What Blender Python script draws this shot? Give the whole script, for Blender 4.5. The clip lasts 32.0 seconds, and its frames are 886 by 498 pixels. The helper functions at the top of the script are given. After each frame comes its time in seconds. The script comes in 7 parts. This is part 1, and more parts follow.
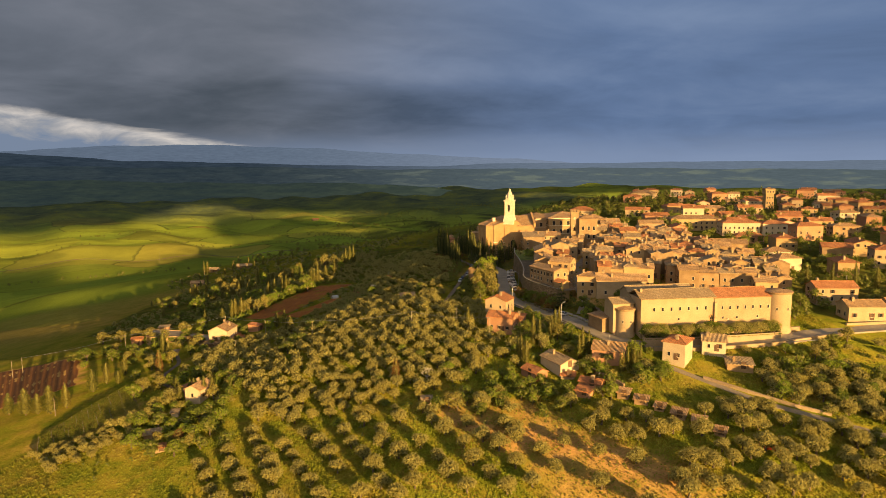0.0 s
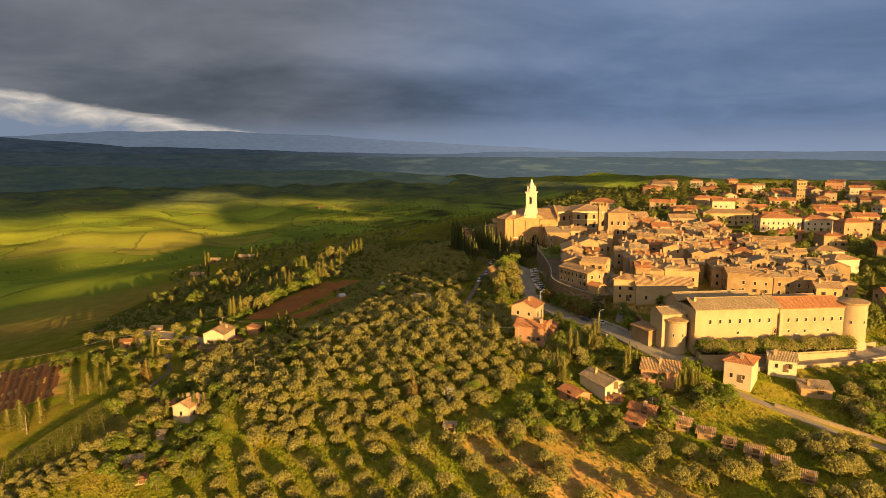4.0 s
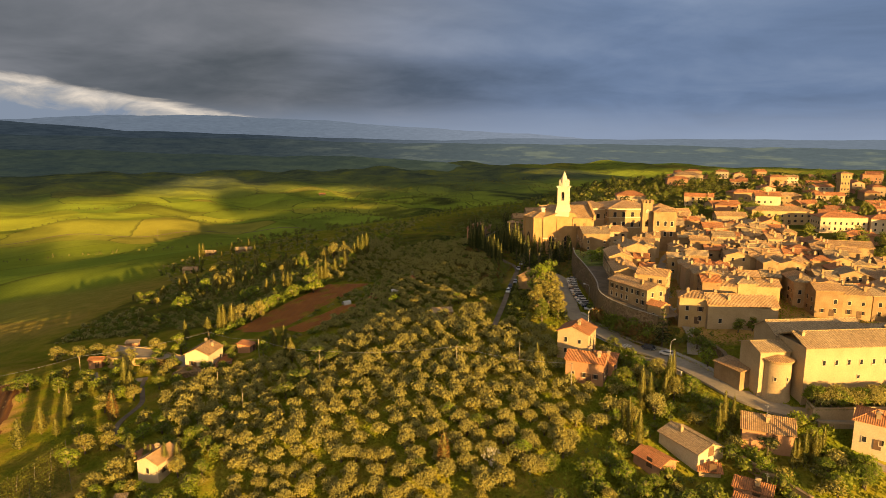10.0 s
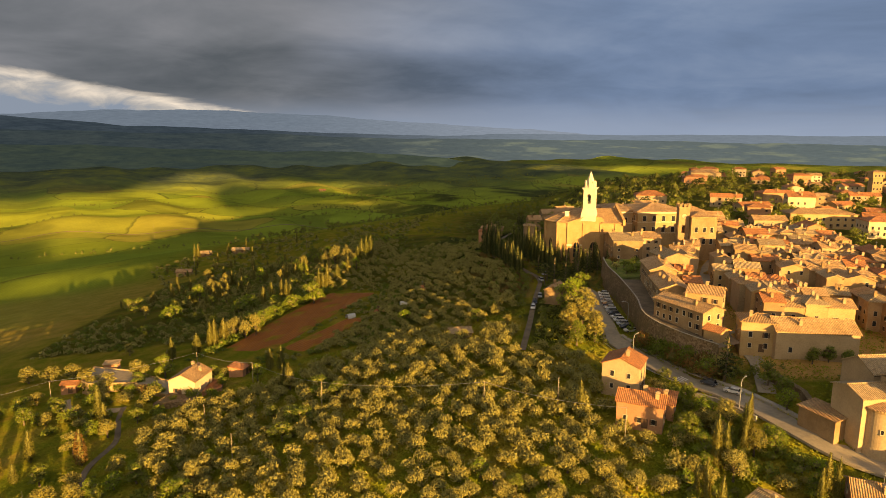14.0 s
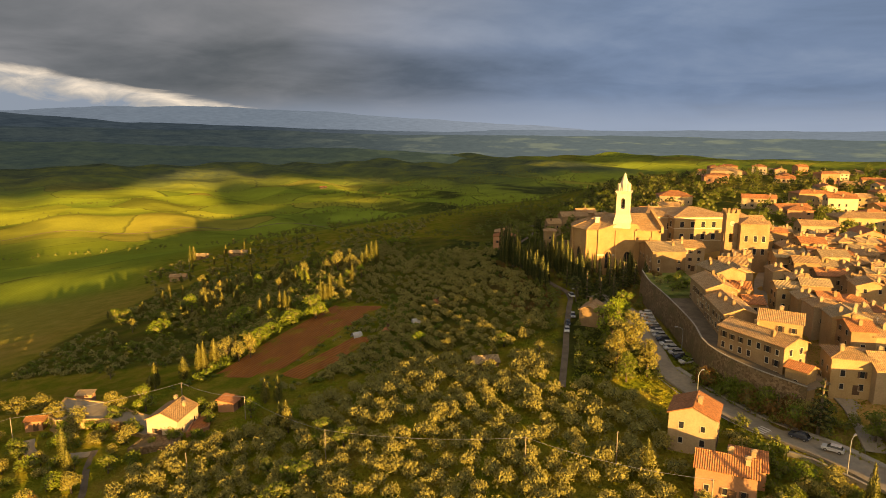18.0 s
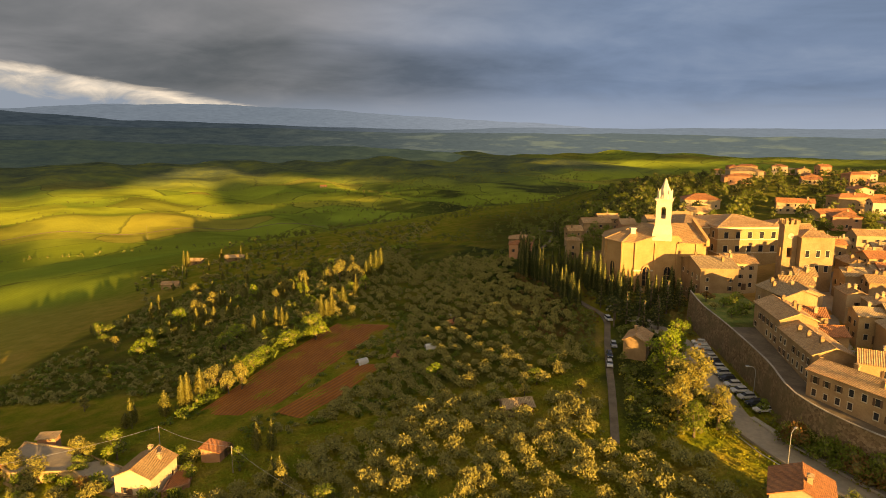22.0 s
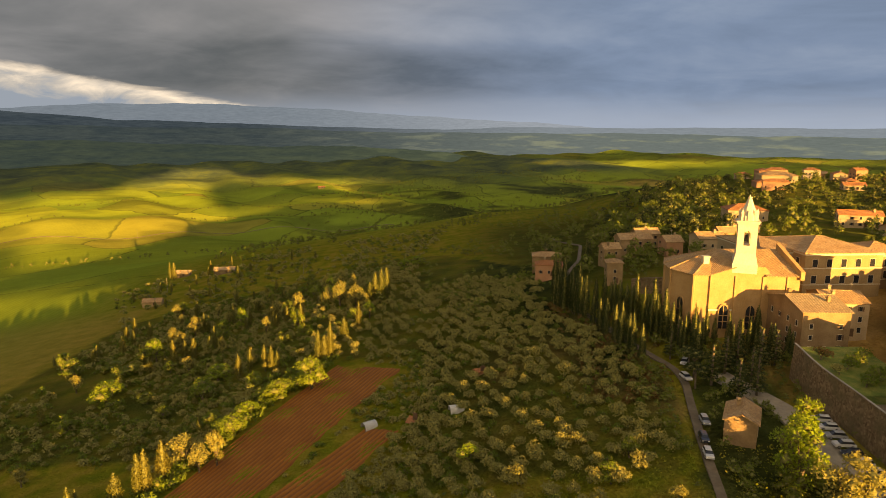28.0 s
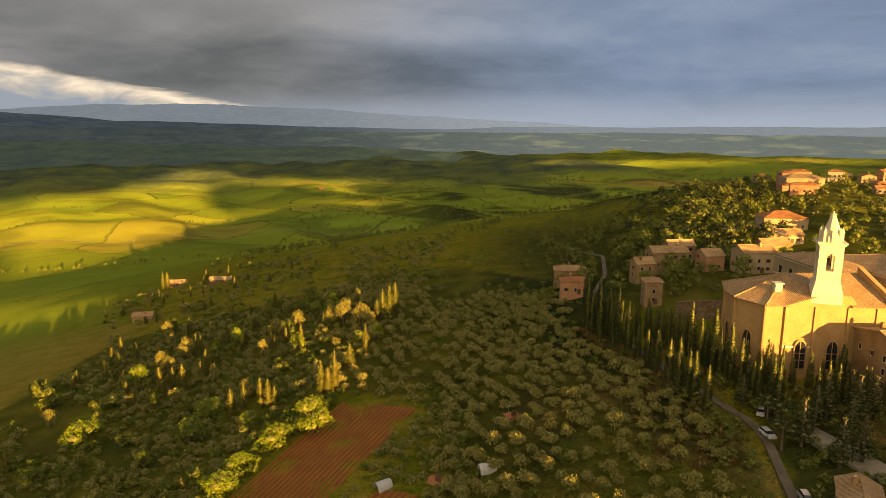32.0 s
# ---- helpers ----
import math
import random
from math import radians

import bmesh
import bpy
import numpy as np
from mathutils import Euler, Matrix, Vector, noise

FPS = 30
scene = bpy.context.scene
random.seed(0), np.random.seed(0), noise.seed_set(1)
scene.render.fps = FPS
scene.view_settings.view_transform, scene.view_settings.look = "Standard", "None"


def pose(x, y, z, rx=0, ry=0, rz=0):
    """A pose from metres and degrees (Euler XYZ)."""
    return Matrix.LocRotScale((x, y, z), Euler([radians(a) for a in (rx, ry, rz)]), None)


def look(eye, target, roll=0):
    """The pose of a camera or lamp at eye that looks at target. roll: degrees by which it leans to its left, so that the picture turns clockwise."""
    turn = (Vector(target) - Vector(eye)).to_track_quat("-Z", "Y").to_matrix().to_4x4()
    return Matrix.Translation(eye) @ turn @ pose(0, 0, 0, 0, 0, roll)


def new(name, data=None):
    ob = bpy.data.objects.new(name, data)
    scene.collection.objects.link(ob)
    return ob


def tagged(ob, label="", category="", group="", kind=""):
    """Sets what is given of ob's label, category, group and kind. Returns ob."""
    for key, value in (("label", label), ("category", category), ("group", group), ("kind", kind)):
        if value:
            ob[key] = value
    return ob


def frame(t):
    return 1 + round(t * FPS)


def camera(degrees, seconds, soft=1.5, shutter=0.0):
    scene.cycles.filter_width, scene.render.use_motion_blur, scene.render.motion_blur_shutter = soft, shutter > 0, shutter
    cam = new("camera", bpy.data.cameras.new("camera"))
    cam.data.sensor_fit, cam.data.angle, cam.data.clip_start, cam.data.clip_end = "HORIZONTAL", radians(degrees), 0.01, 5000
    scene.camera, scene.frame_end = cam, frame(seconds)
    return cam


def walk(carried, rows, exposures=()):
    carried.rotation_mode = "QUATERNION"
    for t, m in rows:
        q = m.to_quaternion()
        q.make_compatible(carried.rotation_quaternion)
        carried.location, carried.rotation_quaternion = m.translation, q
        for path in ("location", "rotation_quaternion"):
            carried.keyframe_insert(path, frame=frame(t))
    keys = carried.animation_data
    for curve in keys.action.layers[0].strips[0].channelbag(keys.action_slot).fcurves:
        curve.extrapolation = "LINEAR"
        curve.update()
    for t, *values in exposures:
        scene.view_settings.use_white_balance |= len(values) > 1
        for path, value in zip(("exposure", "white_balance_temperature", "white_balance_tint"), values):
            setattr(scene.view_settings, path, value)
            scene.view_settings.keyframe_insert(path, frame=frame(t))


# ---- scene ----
# ---- camera ----
cam = camera(70.0, 32.0, soft=0.4)
PATH = [
    (0.0, 0.00, -0.00, 150.00, 82.378, -0.637, -0.671),
    (3.0, -4.49, 22.82, 149.97, 81.597, -0.315, -0.316),
    (6.0, -9.11, 45.60, 150.52, 80.767, -0.110, -0.125),
    (9.0, -13.58, 68.34, 150.93, 80.214, 0.097, -0.123),
    (12.0, -18.36, 91.11, 151.14, 79.876, 0.203, -0.143),
    (14.0, -21.57, 106.17, 151.50, 79.673, 0.232, -0.150),
    (17.0, -26.35, 129.57, 151.80, 79.385, 0.146, -0.068),
    (19.0, -29.39, 145.05, 151.99, 79.280, 0.123, -0.059),
    (21.0, -32.38, 160.41, 152.34, 79.168, 0.104, -0.031),
    (23.0, -35.30, 175.96, 152.73, 79.103, 0.088, -0.069),
    (25.0, -37.79, 192.15, 153.29, 79.074, 0.148, -0.110),
    (28.0, -42.31, 215.75, 153.82, 79.085, 0.066, -0.196),
    (30.0, -45.43, 230.70, 154.35, 79.040, -0.048, -0.192),
    (32.0, -48.65, 245.12, 155.05, 79.054, -0.105, -0.184),
]


def aim(x, y, z, rx, roll, rz):
    return pose(x, y, z, rx, 0, rz) @ pose(0, 0, 0, 0, 0, roll)


walk(cam, [(t, aim(*r)) for t, *r in PATH],
     exposures=[(0.0, 1.44, 6500, 10), (3.0, 1.50, 6700, 10), (6.0, 1.57, 6850, 10), (13.0, 1.77, 7450, 10), (22.0, 1.93, 8050, 10), (32.0, 2.07, 8550, 10)])

# ---- light ----
SUN_EL = radians(7.3)
TOWARD_SUN = Vector((0.475 * math.cos(SUN_EL), -0.88 * math.cos(SUN_EL), math.sin(SUN_EL)))
sun = new("sun", bpy.data.lights.new("sun", "SUN"))
sun.data.energy = 5.0
sun.data.angle = radians(0.42)
sun.data.color = (1.0, 0.60, 0.20)
sun.matrix_world = look((0, 0, 400), Vector((0, 0, 400)) - TOWARD_SUN)


def node(tree, kind, **values):
    n = tree.nodes.new(kind)
    for key, value in values.items():
        n.inputs[key.replace("_", " ")].default_value = value
    return n


def math_node(tree, op, a, b=None, clamp=False):
    n = tree.nodes.new("ShaderNodeMath")
    n.operation, n.use_clamp = op, clamp
    for i, v in enumerate((a, b)):
        if v is None:
            continue
        if isinstance(v, (int, float)):
            n.inputs[i].default_value = v
        else:
            tree.links.new(v, n.inputs[i])
    return n.outputs[0]


def mix_colour(tree, fac, a, b, blend="MIX"):
    n = tree.nodes.new("ShaderNodeMix")
    n.data_type, n.blend_type = "RGBA", blend
    for socket, v in ((n.inputs[0], fac), (n.inputs[6], a), (n.inputs[7], b)):
        if isinstance(v, (int, float)):
            socket.default_value = v
        elif isinstance(v, tuple):
            socket.default_value = (*v, 1.0)
        else:
            tree.links.new(v, socket)
    return n.outputs[2]


def ramp(tree, fac, stops):
    n = tree.nodes.new("ShaderNodeValToRGB")
    while len(n.color_ramp.elements) < len(stops):
        n.color_ramp.elements.new(0.5)
    for e, (pos, col) in zip(n.color_ramp.elements, stops):
        e.position = pos
        e.color = (*col, 1.0) if isinstance(col, tuple) else (col, col, col, 1.0)
    tree.links.new(fac, n.inputs[0])
    return n.outputs[0]


def smooth(tree, v, lo, hi):
    n = tree.nodes.new("ShaderNodeMapRange")
    n.interpolation_type = "SMOOTHSTEP"
    n.inputs[1].default_value, n.inputs[2].default_value = lo, hi
    tree.links.new(v, n.inputs[0])
    return n.outputs[0]


def build_sky():
    world = bpy.data.worlds.new("sky")
    scene.world = world
    world.use_nodes = True
    nt = world.node_tree
    nt.nodes.clear()
    out = nt.nodes.new("ShaderNodeOutputWorld")
    bg = nt.nodes.new("ShaderNodeBackground")
    sky = nt.nodes.new("ShaderNodeTexSky")
    sky.sky_type, sky.sun_disc = "NISHITA", False
    sky.sun_elevation = SUN_EL
    sky.sun_rotation = math.atan2(TOWARD_SUN.x, TOWARD_SUN.y)
    tc = nt.nodes.new("ShaderNodeTexCoord")
    sep = nt.nodes.new("ShaderNodeSeparateXYZ")
    nt.links.new(tc.outputs["Generated"], sep.inputs[0])
    x, y, z = sep.outputs
    # the underside of the cloud deck, seen in perspective
    zz = math_node(nt, "ADD", math_node(nt, "MAXIMUM", z, 0.0), 0.15)
    comb = nt.nodes.new("ShaderNodeCombineXYZ")
    nt.links.new(math_node(nt, "DIVIDE", x, zz), comb.inputs[0])
    nt.links.new(math_node(nt, "DIVIDE", y, zz), comb.inputs[1])
    n1 = node(nt, "ShaderNodeTexNoise", Scale=0.34, Detail=5.0, Roughness=0.5, Distortion=0.9)
    n2 = node(nt, "ShaderNodeTexNoise", Scale=1.3, Detail=6.0, Roughness=0.6, Distortion=0.4)
    nt.links.new(comb.outputs[0], n1.inputs["Vector"])
    nt.links.new(comb.outputs[0], n2.inputs["Vector"])
    front = math_node(nt, "GREATER_THAN", y, 0.2)
    yy = math_node(nt, "MAXIMUM", y, 0.2)
    a = math_node(nt, "DIVIDE", x, yy)
    e = math_node(nt, "DIVIDE", z, yy)
    tone = math_node(nt, "ADD", math_node(nt, "MULTIPLY", n1.outputs[0], 0.7), math_node(nt, "MULTIPLY", n2.outputs[0], 0.3))
    # the heavy shelf of cloud over the valley
    da = math_node(nt, "POWER", math_node(nt, "ABSOLUTE", math_node(nt, "DIVIDE", math_node(nt, "ADD", a, 0.20), 0.48)), 2.0)
    wave = math_node(nt, "MULTIPLY", math_node(nt, "SUBTRACT", n1.outputs[0], 0.5), 0.10)
    de = math_node(nt, "POWER", math_node(nt, "ABSOLUTE", math_node(nt, "DIVIDE", math_node(nt, "ADD", math_node(nt, "ADD", e, wave), -0.088), 0.055)), 2.0)
    shelf = math_node(nt, "MULTIPLY", smooth(nt, math_node(nt, "ADD", da, de), 1.5, 0.1), front)
    tone = math_node(nt, "SUBTRACT", tone, math_node(nt, "MULTIPLY", shelf, 0.16))
    grey = ramp(nt, tone, [(0.30, (0.040, 0.049, 0.062)), (0.46, (0.078, 0.088, 0.108)), (0.62, (0.122, 0.130, 0.155))])
    blue = ramp(nt, tone, [(0.30, (0.038, 0.062, 0.112)), (0.46, (0.068, 0.104, 0.182)), (0.62, (0.108, 0.148, 0.230))])
    side = smooth(nt, math_node(nt, "ADD", x, math_node(nt, "MULTIPLY", n1.outputs[0], 0.4)), -0.1, 0.5)
    deck = mix_colour(nt, side, grey, blue)
    # paler haze low over the horizon
    low = math_node(nt, "MULTIPLY", smooth(nt, math_node(nt, "ADD", z, math_node(nt, "MULTIPLY", n2.outputs[0], 0.03)), 0.075, 0.015), 0.75)
    haze = mix_colour(nt, smooth(nt, x, -0.5, 0.3), (0.085, 0.118, 0.178), (0.135, 0.172, 0.25))
    deck = mix_colour(nt, low, deck, haze)
    # a gap in the cloud with lit banks behind it
    wob = math_node(nt, "MULTIPLY", math_node(nt, "SUBTRACT", n2.outputs[0], 0.5), 0.045)
    top = math_node(nt, "ADD", math_node(nt, "MULTIPLY", a, -0.185), math_node(nt, "ADD", wob, -0.024))
    inside = math_node(nt, "SUBTRACT", top, e)
    gap = math_node(nt, "MULTIPLY", smooth(nt, inside, -0.003, 0.012), front)
    nb = node(nt, "ShaderNodeTexNoise", Scale=11.0, Detail=8.0, Roughness=0.62, Distortion=0.6)
    stretch = nt.nodes.new("ShaderNodeCombineXYZ")
    nt.links.new(a, stretch.inputs[0])
    nt.links.new(math_node(nt, "MULTIPLY", e, 2.6), stretch.inputs[1])
    nt.links.new(stretch.outputs[0], nb.inputs["Vector"])
    lit = math_node(nt, "ADD", math_node(nt, "MULTIPLY", inside, -13.0), math_node(nt, "ADD", nb.outputs[0], 0.30), clamp=True)
    banks = ramp(nt, lit, [(0.30, (0.105, 0.135, 0.19)), (0.50, (0.185, 0.19, 0.205)), (0.85, (0.42, 0.38, 0.34))])
    cloud = mix_colour(nt, gap, deck, banks)
    # behind the viewpoint the deck is broken and the low sun's open sky shows
    rear = smooth(nt, y, 0.05, -0.55)
    clear = mix_colour(nt, 1.0, sky.outputs[0], (0.09, 0.08, 0.065), "MULTIPLY")
    clear = mix_colour(nt, smooth(nt, tone, 0.42, 0.56), clear, (0.67, 0.57, 0.46))
    total = mix_colour(nt, rear, cloud, clear)
    nt.links.new(total, bg.inputs[0])
    bg.inputs[1].default_value = 0.66
    nt.links.new(bg.outputs[0], out.inputs[0])


build_sky()

# ---- materials ----


def material(name, build, rough=0.9, metal=0.0, spec=0.3):
    m = bpy.data.materials.new(name)
    m.use_nodes = True
    nt = m.node_tree
    b = nt.nodes["Principled BSDF"]
    b.inputs["Roughness"].default_value = rough
    b.inputs["Metallic"].default_value = metal
    b.inputs["Specular IOR Level"].default_value = spec
    colour, height, strength = build(nt)
    if isinstance(colour, tuple):
        b.inputs["Base Color"].default_value = (*colour, 1)
    else:
        nt.links.new(colour, b.inputs["Base Color"])
    if height is not None:
        bump = nt.nodes.new("ShaderNodeBump")
        bump.inputs["Strength"].default_value = strength
        bump.inputs["Distance"].default_value = 0.2
        nt.links.new(height, bump.inputs["Height"])
        nt.links.new(bump.outputs[0], b.inputs["Normal"])
    return m


def at_world(nt):
    return nt.nodes.new("ShaderNodeNewGeometry").outputs["Position"]


def at_object(nt):
    return nt.nodes.new("ShaderNodeTexCoord").outputs["Object"]


def noise_of(nt, where, scale, detail=4.0, rough=0.55):
    n = node(nt, "ShaderNodeTexNoise", Scale=scale, Detail=detail, Roughness=rough)
    nt.links.new(where, n.inputs["Vector"])
    return n.outputs[0]


def shift_value(nt, colour, fac, amount):
    n = nt.nodes.new("ShaderNodeHueSaturation")
    nt.links.new(colour, n.inputs["Color"])
    v = math_node(nt, "ADD", math_node(nt, "MULTIPLY", fac, amount), 1.0 - amount / 2)
    nt.links.new(v, n.inputs["Value"])
    return n.outputs[0]


def random_of(nt):
    return nt.nodes.new("ShaderNodeObjectInfo").outputs["Random"]


def island_of(nt):
    return nt.nodes.new("ShaderNodeNewGeometry").outputs["Random Per Island"]


def plain(name, c1, c2, scale, rough=0.9, bump=0.3, fine=6.0, vary=0.25, world=False, metal=0.0, spec=0.3):
    """A surface with stains at one size and grain at a smaller one."""
    def build(nt):
        where = at_world(nt) if world else at_object(nt)
        big, small = noise_of(nt, where, scale), noise_of(nt, where, scale * fine)
        col = mix_colour(nt, smooth(nt, big, 0.3, 0.7), c1, c2)
        col = shift_value(nt, col, small, 0.5)
        if vary and not world:
            col = shift_value(nt, col, random_of(nt), vary)
        return col, small, bump
    return material(name, build, rough, metal, spec)


def rubble_material():
    """Rough field stones in pale mortar, streaked with damp."""
    def build(nt):
        where = at_world(nt)
        stones = nt.nodes.new("ShaderNodeTexVoronoi")
        stones.inputs["Scale"].default_value = 2.1
        nt.links.new(where, stones.inputs["Vector"])
        joint = nt.nodes.new("ShaderNodeTexVoronoi")
        joint.feature = "DISTANCE_TO_EDGE"
        joint.inputs["Scale"].default_value = 2.1
        nt.links.new(where, joint.inputs["Vector"])
        big, small = noise_of(nt, where, 0.18, 5.0, 0.65), noise_of(nt, where, 1.2, 6.0, 0.7)
        pick = nt.nodes.new("ShaderNodeSeparateColor")
        nt.links.new(stones.outputs["Color"], pick.inputs[0])
        col = ramp(nt, pick.outputs[0], [(0.0, (0.13, 0.085, 0.045)), (0.5, (0.20, 0.135, 0.075)), (1.0, (0.29, 0.21, 0.125))])
        col = mix_colour(nt, smooth(nt, big, 0.42, 0.66), col, (0.15, 0.115, 0.06))
        col = shift_value(nt, col, small, 0.7)
        return col, math_node(nt, "ADD", smooth(nt, joint.outputs["Distance"], 0.0, 0.08), small), 0.9
    return material("rubble_wall", build, 0.95)


def roof_material(name, c1, c2, c3):
    def build(nt):
        where = at_object(nt)
        sep = nt.nodes.new("ShaderNodeSeparateXYZ")
        nt.links.new(where, sep.inputs[0])
        rows = math_node(nt, "SINE", math_node(nt, "MULTIPLY", sep.outputs[0], 2 * math.pi / 0.42))
        big, small = noise_of(nt, where, 0.22), noise_of(nt, where, 2.2, 5.0)
        cells = nt.nodes.new("ShaderNodeTexVoronoi")
        cells.inputs["Scale"].default_value = 2.4
        nt.links.new(where, cells.inputs["Vector"])
        col = mix_colour(nt, smooth(nt, big, 0.35, 0.68), c1, c2)
        col = mix_colour(nt, smooth(nt, small, 0.48, 0.72), col, c3)
        col = shift_value(nt, col, cells.outputs["Color"], 0.5)
        col = shift_value(nt, col, random_of(nt), 0.3)
        col = mix_colour(nt, math_node(nt, "MULTIPLY", smooth(nt, rows, 0.1, -0.9), 0.32), col, (0.06, 0.04, 0.025))
        return col, math_node(nt, "ADD", rows, math_node(nt, "MULTIPLY", small, 1.5)), 0.45
    return material(name, build, 0.92)


def leaf_material(name, c1, c2, c3):
    """Foliage: colour drifts from tree to tree and from leaf to leaf."""
    m = bpy.data.materials.new(name)
    m.use_nodes = True
    nt = m.node_tree
    b = nt.nodes["Principled BSDF"]
    b.inputs["Roughness"].default_value = 0.65
    b.inputs["Specular IOR Level"].default_value = 0.25
    col = mix_colour(nt, island_of(nt), c1, c2)
    col = mix_colour(nt, math_node(nt, "MULTIPLY", random_of(nt), 0.6), col, c3)
    nt.links.new(col, b.inputs["Base Color"])
    through_leaf = nt.nodes.new("ShaderNodeBsdfTranslucent")
    nt.links.new(col, through_leaf.inputs[0])
    mix = nt.nodes.new("ShaderNodeMixShader")
    mix.inputs[0].default_value = 0.45
    nt.links.new(b.outputs[0], mix.inputs[1])
    nt.links.new(through_leaf.outputs[0], mix.inputs[2])
    nt.links.new(mix.outputs[0], nt.nodes["Material Output"].inputs[0])
    return m


def ground_material():
    def build(nt):
        where = at_world(nt)
        zone = nt.nodes.new("ShaderNodeAttribute")
        zone.attribute_name = "cover"
        sep = nt.nodes.new("ShaderNodeSeparateColor")
        nt.links.new(zone.outputs["Color"], sep.inputs[0])
        wild, soil, wood_shade = sep.outputs
        big, mid = noise_of(nt, where, 0.012, 5.0), noise_of(nt, where, 0.09, 6.0, 0.62)
        fine = noise_of(nt, where, 0.9, 6.0, 0.7)
        # tilled fields and meadows of the valley, each plot its own green
        warp = nt.nodes.new("ShaderNodeVectorMath")
        warp.operation = "MULTIPLY_ADD"
        nv = node(nt, "ShaderNodeTexNoise", Scale=0.0035, Detail=3.0)
        nt.links.new(where, nv.inputs["Vector"])
        nt.links.new(nv.outputs["Color"], warp.inputs[0])
        warp.inputs[1].default_value = (170, 170, 0)
        nt.links.new(where, warp.inputs[2])
        plots = nt.nodes.new("ShaderNodeTexVoronoi")
        plots.inputs["Scale"].default_value = 0.0042
        nt.links.new(warp.outputs[0], plots.inputs["Vector"])
        pick = nt.nodes.new("ShaderNodeSeparateColor")
        nt.links.new(plots.outputs["Color"], pick.inputs[0])
        meadow = ramp(nt, pick.outputs[0], [(0.0, (0.21, 0.295, 0.04)), (0.45, (0.27, 0.35, 0.044)), (0.7, (0.30, 0.36, 0.046)), (0.9, (0.31, 0.29, 0.055)), (1.0, (0.22, 0.30, 0.04))])
        meadow = shift_value(nt, meadow, pick.outputs[1], 0.25)
        meadow = shift_value(nt, meadow, big, 0.5)
        meadow = shift_value(nt, meadow, mid, 0.35)
        lines = nt.nodes.new("ShaderNodeTexWave")
        lines.inputs["Scale"].default_value = 0.06
        lines.inputs["Distortion"].default_value = 4.0
        nt.links.new(where, lines.inputs["Vector"])
        meadow = shift_value(nt, meadow, lines.outputs[0], 0.12)
        # rough grass among the olives
        grass = ramp(nt, mid, [(0.25, (0.115, 0.155, 0.015)), (0.42, (0.175, 0.195, 0.018)), (0.55, (0.255, 0.225, 0.029)), (0.74, (0.32, 0.235, 0.05))])
        grass = shift_value(nt, grass, fine, 0.8)
        earth = ramp(nt, mid, [(0.3, (0.42, 0.235, 0.075)), (0.7, (0.58, 0.36, 0.14))])
        earth = shift_value(nt, earth, fine, 0.6)
        scrub = ramp(nt, noise_of(nt, where, 0.05, 8.0, 0.75), [(0.35, (0.022, 0.036, 0.014)), (0.62, (0.075, 0.09, 0.026))])
        hedge = nt.nodes.new("ShaderNodeTexVoronoi")
        hedge.feature = "DISTANCE_TO_EDGE"
        hedge.inputs["Scale"].default_value = 0.0042
        nt.links.new(warp.outputs[0], hedge.inputs["Vector"])
        bound = math_node(nt, "MULTIPLY", smooth(nt, math_node(nt, "ADD", hedge.outputs["Distance"], math_node(nt, "MULTIPLY", mid, 0.02)), 0.030, 0.016), smooth(nt, pick.outputs[2], 0.35, 0.7))
        meadow = mix_colour(nt, math_node(nt, "MULTIPLY", bound, 0.6), meadow, scrub)
        col = mix_colour(nt, wild, meadow, grass)
        col = mix_colour(nt, soil, col, earth)
        col = mix_colour(nt, wood_shade, col, scrub)
        # far ground: woods tinted bluish, haze put into their base colour
        far_haze = nt.nodes.new("ShaderNodeAttribute")
        far_haze.attribute_name = "far_haze"
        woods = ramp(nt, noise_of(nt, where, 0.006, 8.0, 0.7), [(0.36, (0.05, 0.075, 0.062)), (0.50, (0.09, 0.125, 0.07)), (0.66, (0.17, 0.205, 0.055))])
        col = mix_colour(nt, far_haze.outputs["Fac"], col, woods)
        return col, None, 1.0
    m = material("ground_cover", build, 0.95, 0.0, 0.05)
    # upright blades: normals vary at the size of a tuft, biased sunward to brighten lit ground
    nt = m.node_tree
    blades = node(nt, "ShaderNodeTexNoise", Scale=1.6, Detail=2.0, Roughness=0.8)
    nt.links.new(at_world(nt), blades.inputs["Vector"])
    lean = nt.nodes.new("ShaderNodeVectorMath")
    lean.operation = "MULTIPLY_ADD"
    nt.links.new(blades.outputs["Color"], lean.inputs[0])
    lean.inputs[1].default_value, lean.inputs[2].default_value = (9.0, 9.0, 1.0), (-3.85, -5.7, 0.1)
    face = nt.nodes.new("ShaderNodeVectorMath")
    face.operation = "NORMALIZE"
    nt.links.new(lean.outputs[0], face.inputs[0])
    skin = nt.nodes["Principled BSDF"]
    nt.links.new(face.outputs[0], skin.inputs["Normal"])
    mirror = nt.nodes.new("ShaderNodeVectorMath")
    mirror.operation = "MULTIPLY"
    nt.links.new(face.outputs[0], mirror.inputs[0])
    mirror.inputs[1].default_value = (-1.0, -1.0, 1.0)
    back = nt.nodes.new("ShaderNodeBsdfDiffuse")
    nt.links.new(skin.inputs["Base Color"].links[0].from_socket, back.inputs[0])
    nt.links.new(mirror.outputs[0], back.inputs["Normal"])
    both = nt.nodes.new("ShaderNodeMixShader")
    both.inputs[0].default_value = 0.15
    nt.links.new(skin.outputs[0], both.inputs[1])
    nt.links.new(back.outputs[0], both.inputs[2])
    nt.links.new(both.outputs[0], nt.nodes["Material Output"].inputs[0])
    return m


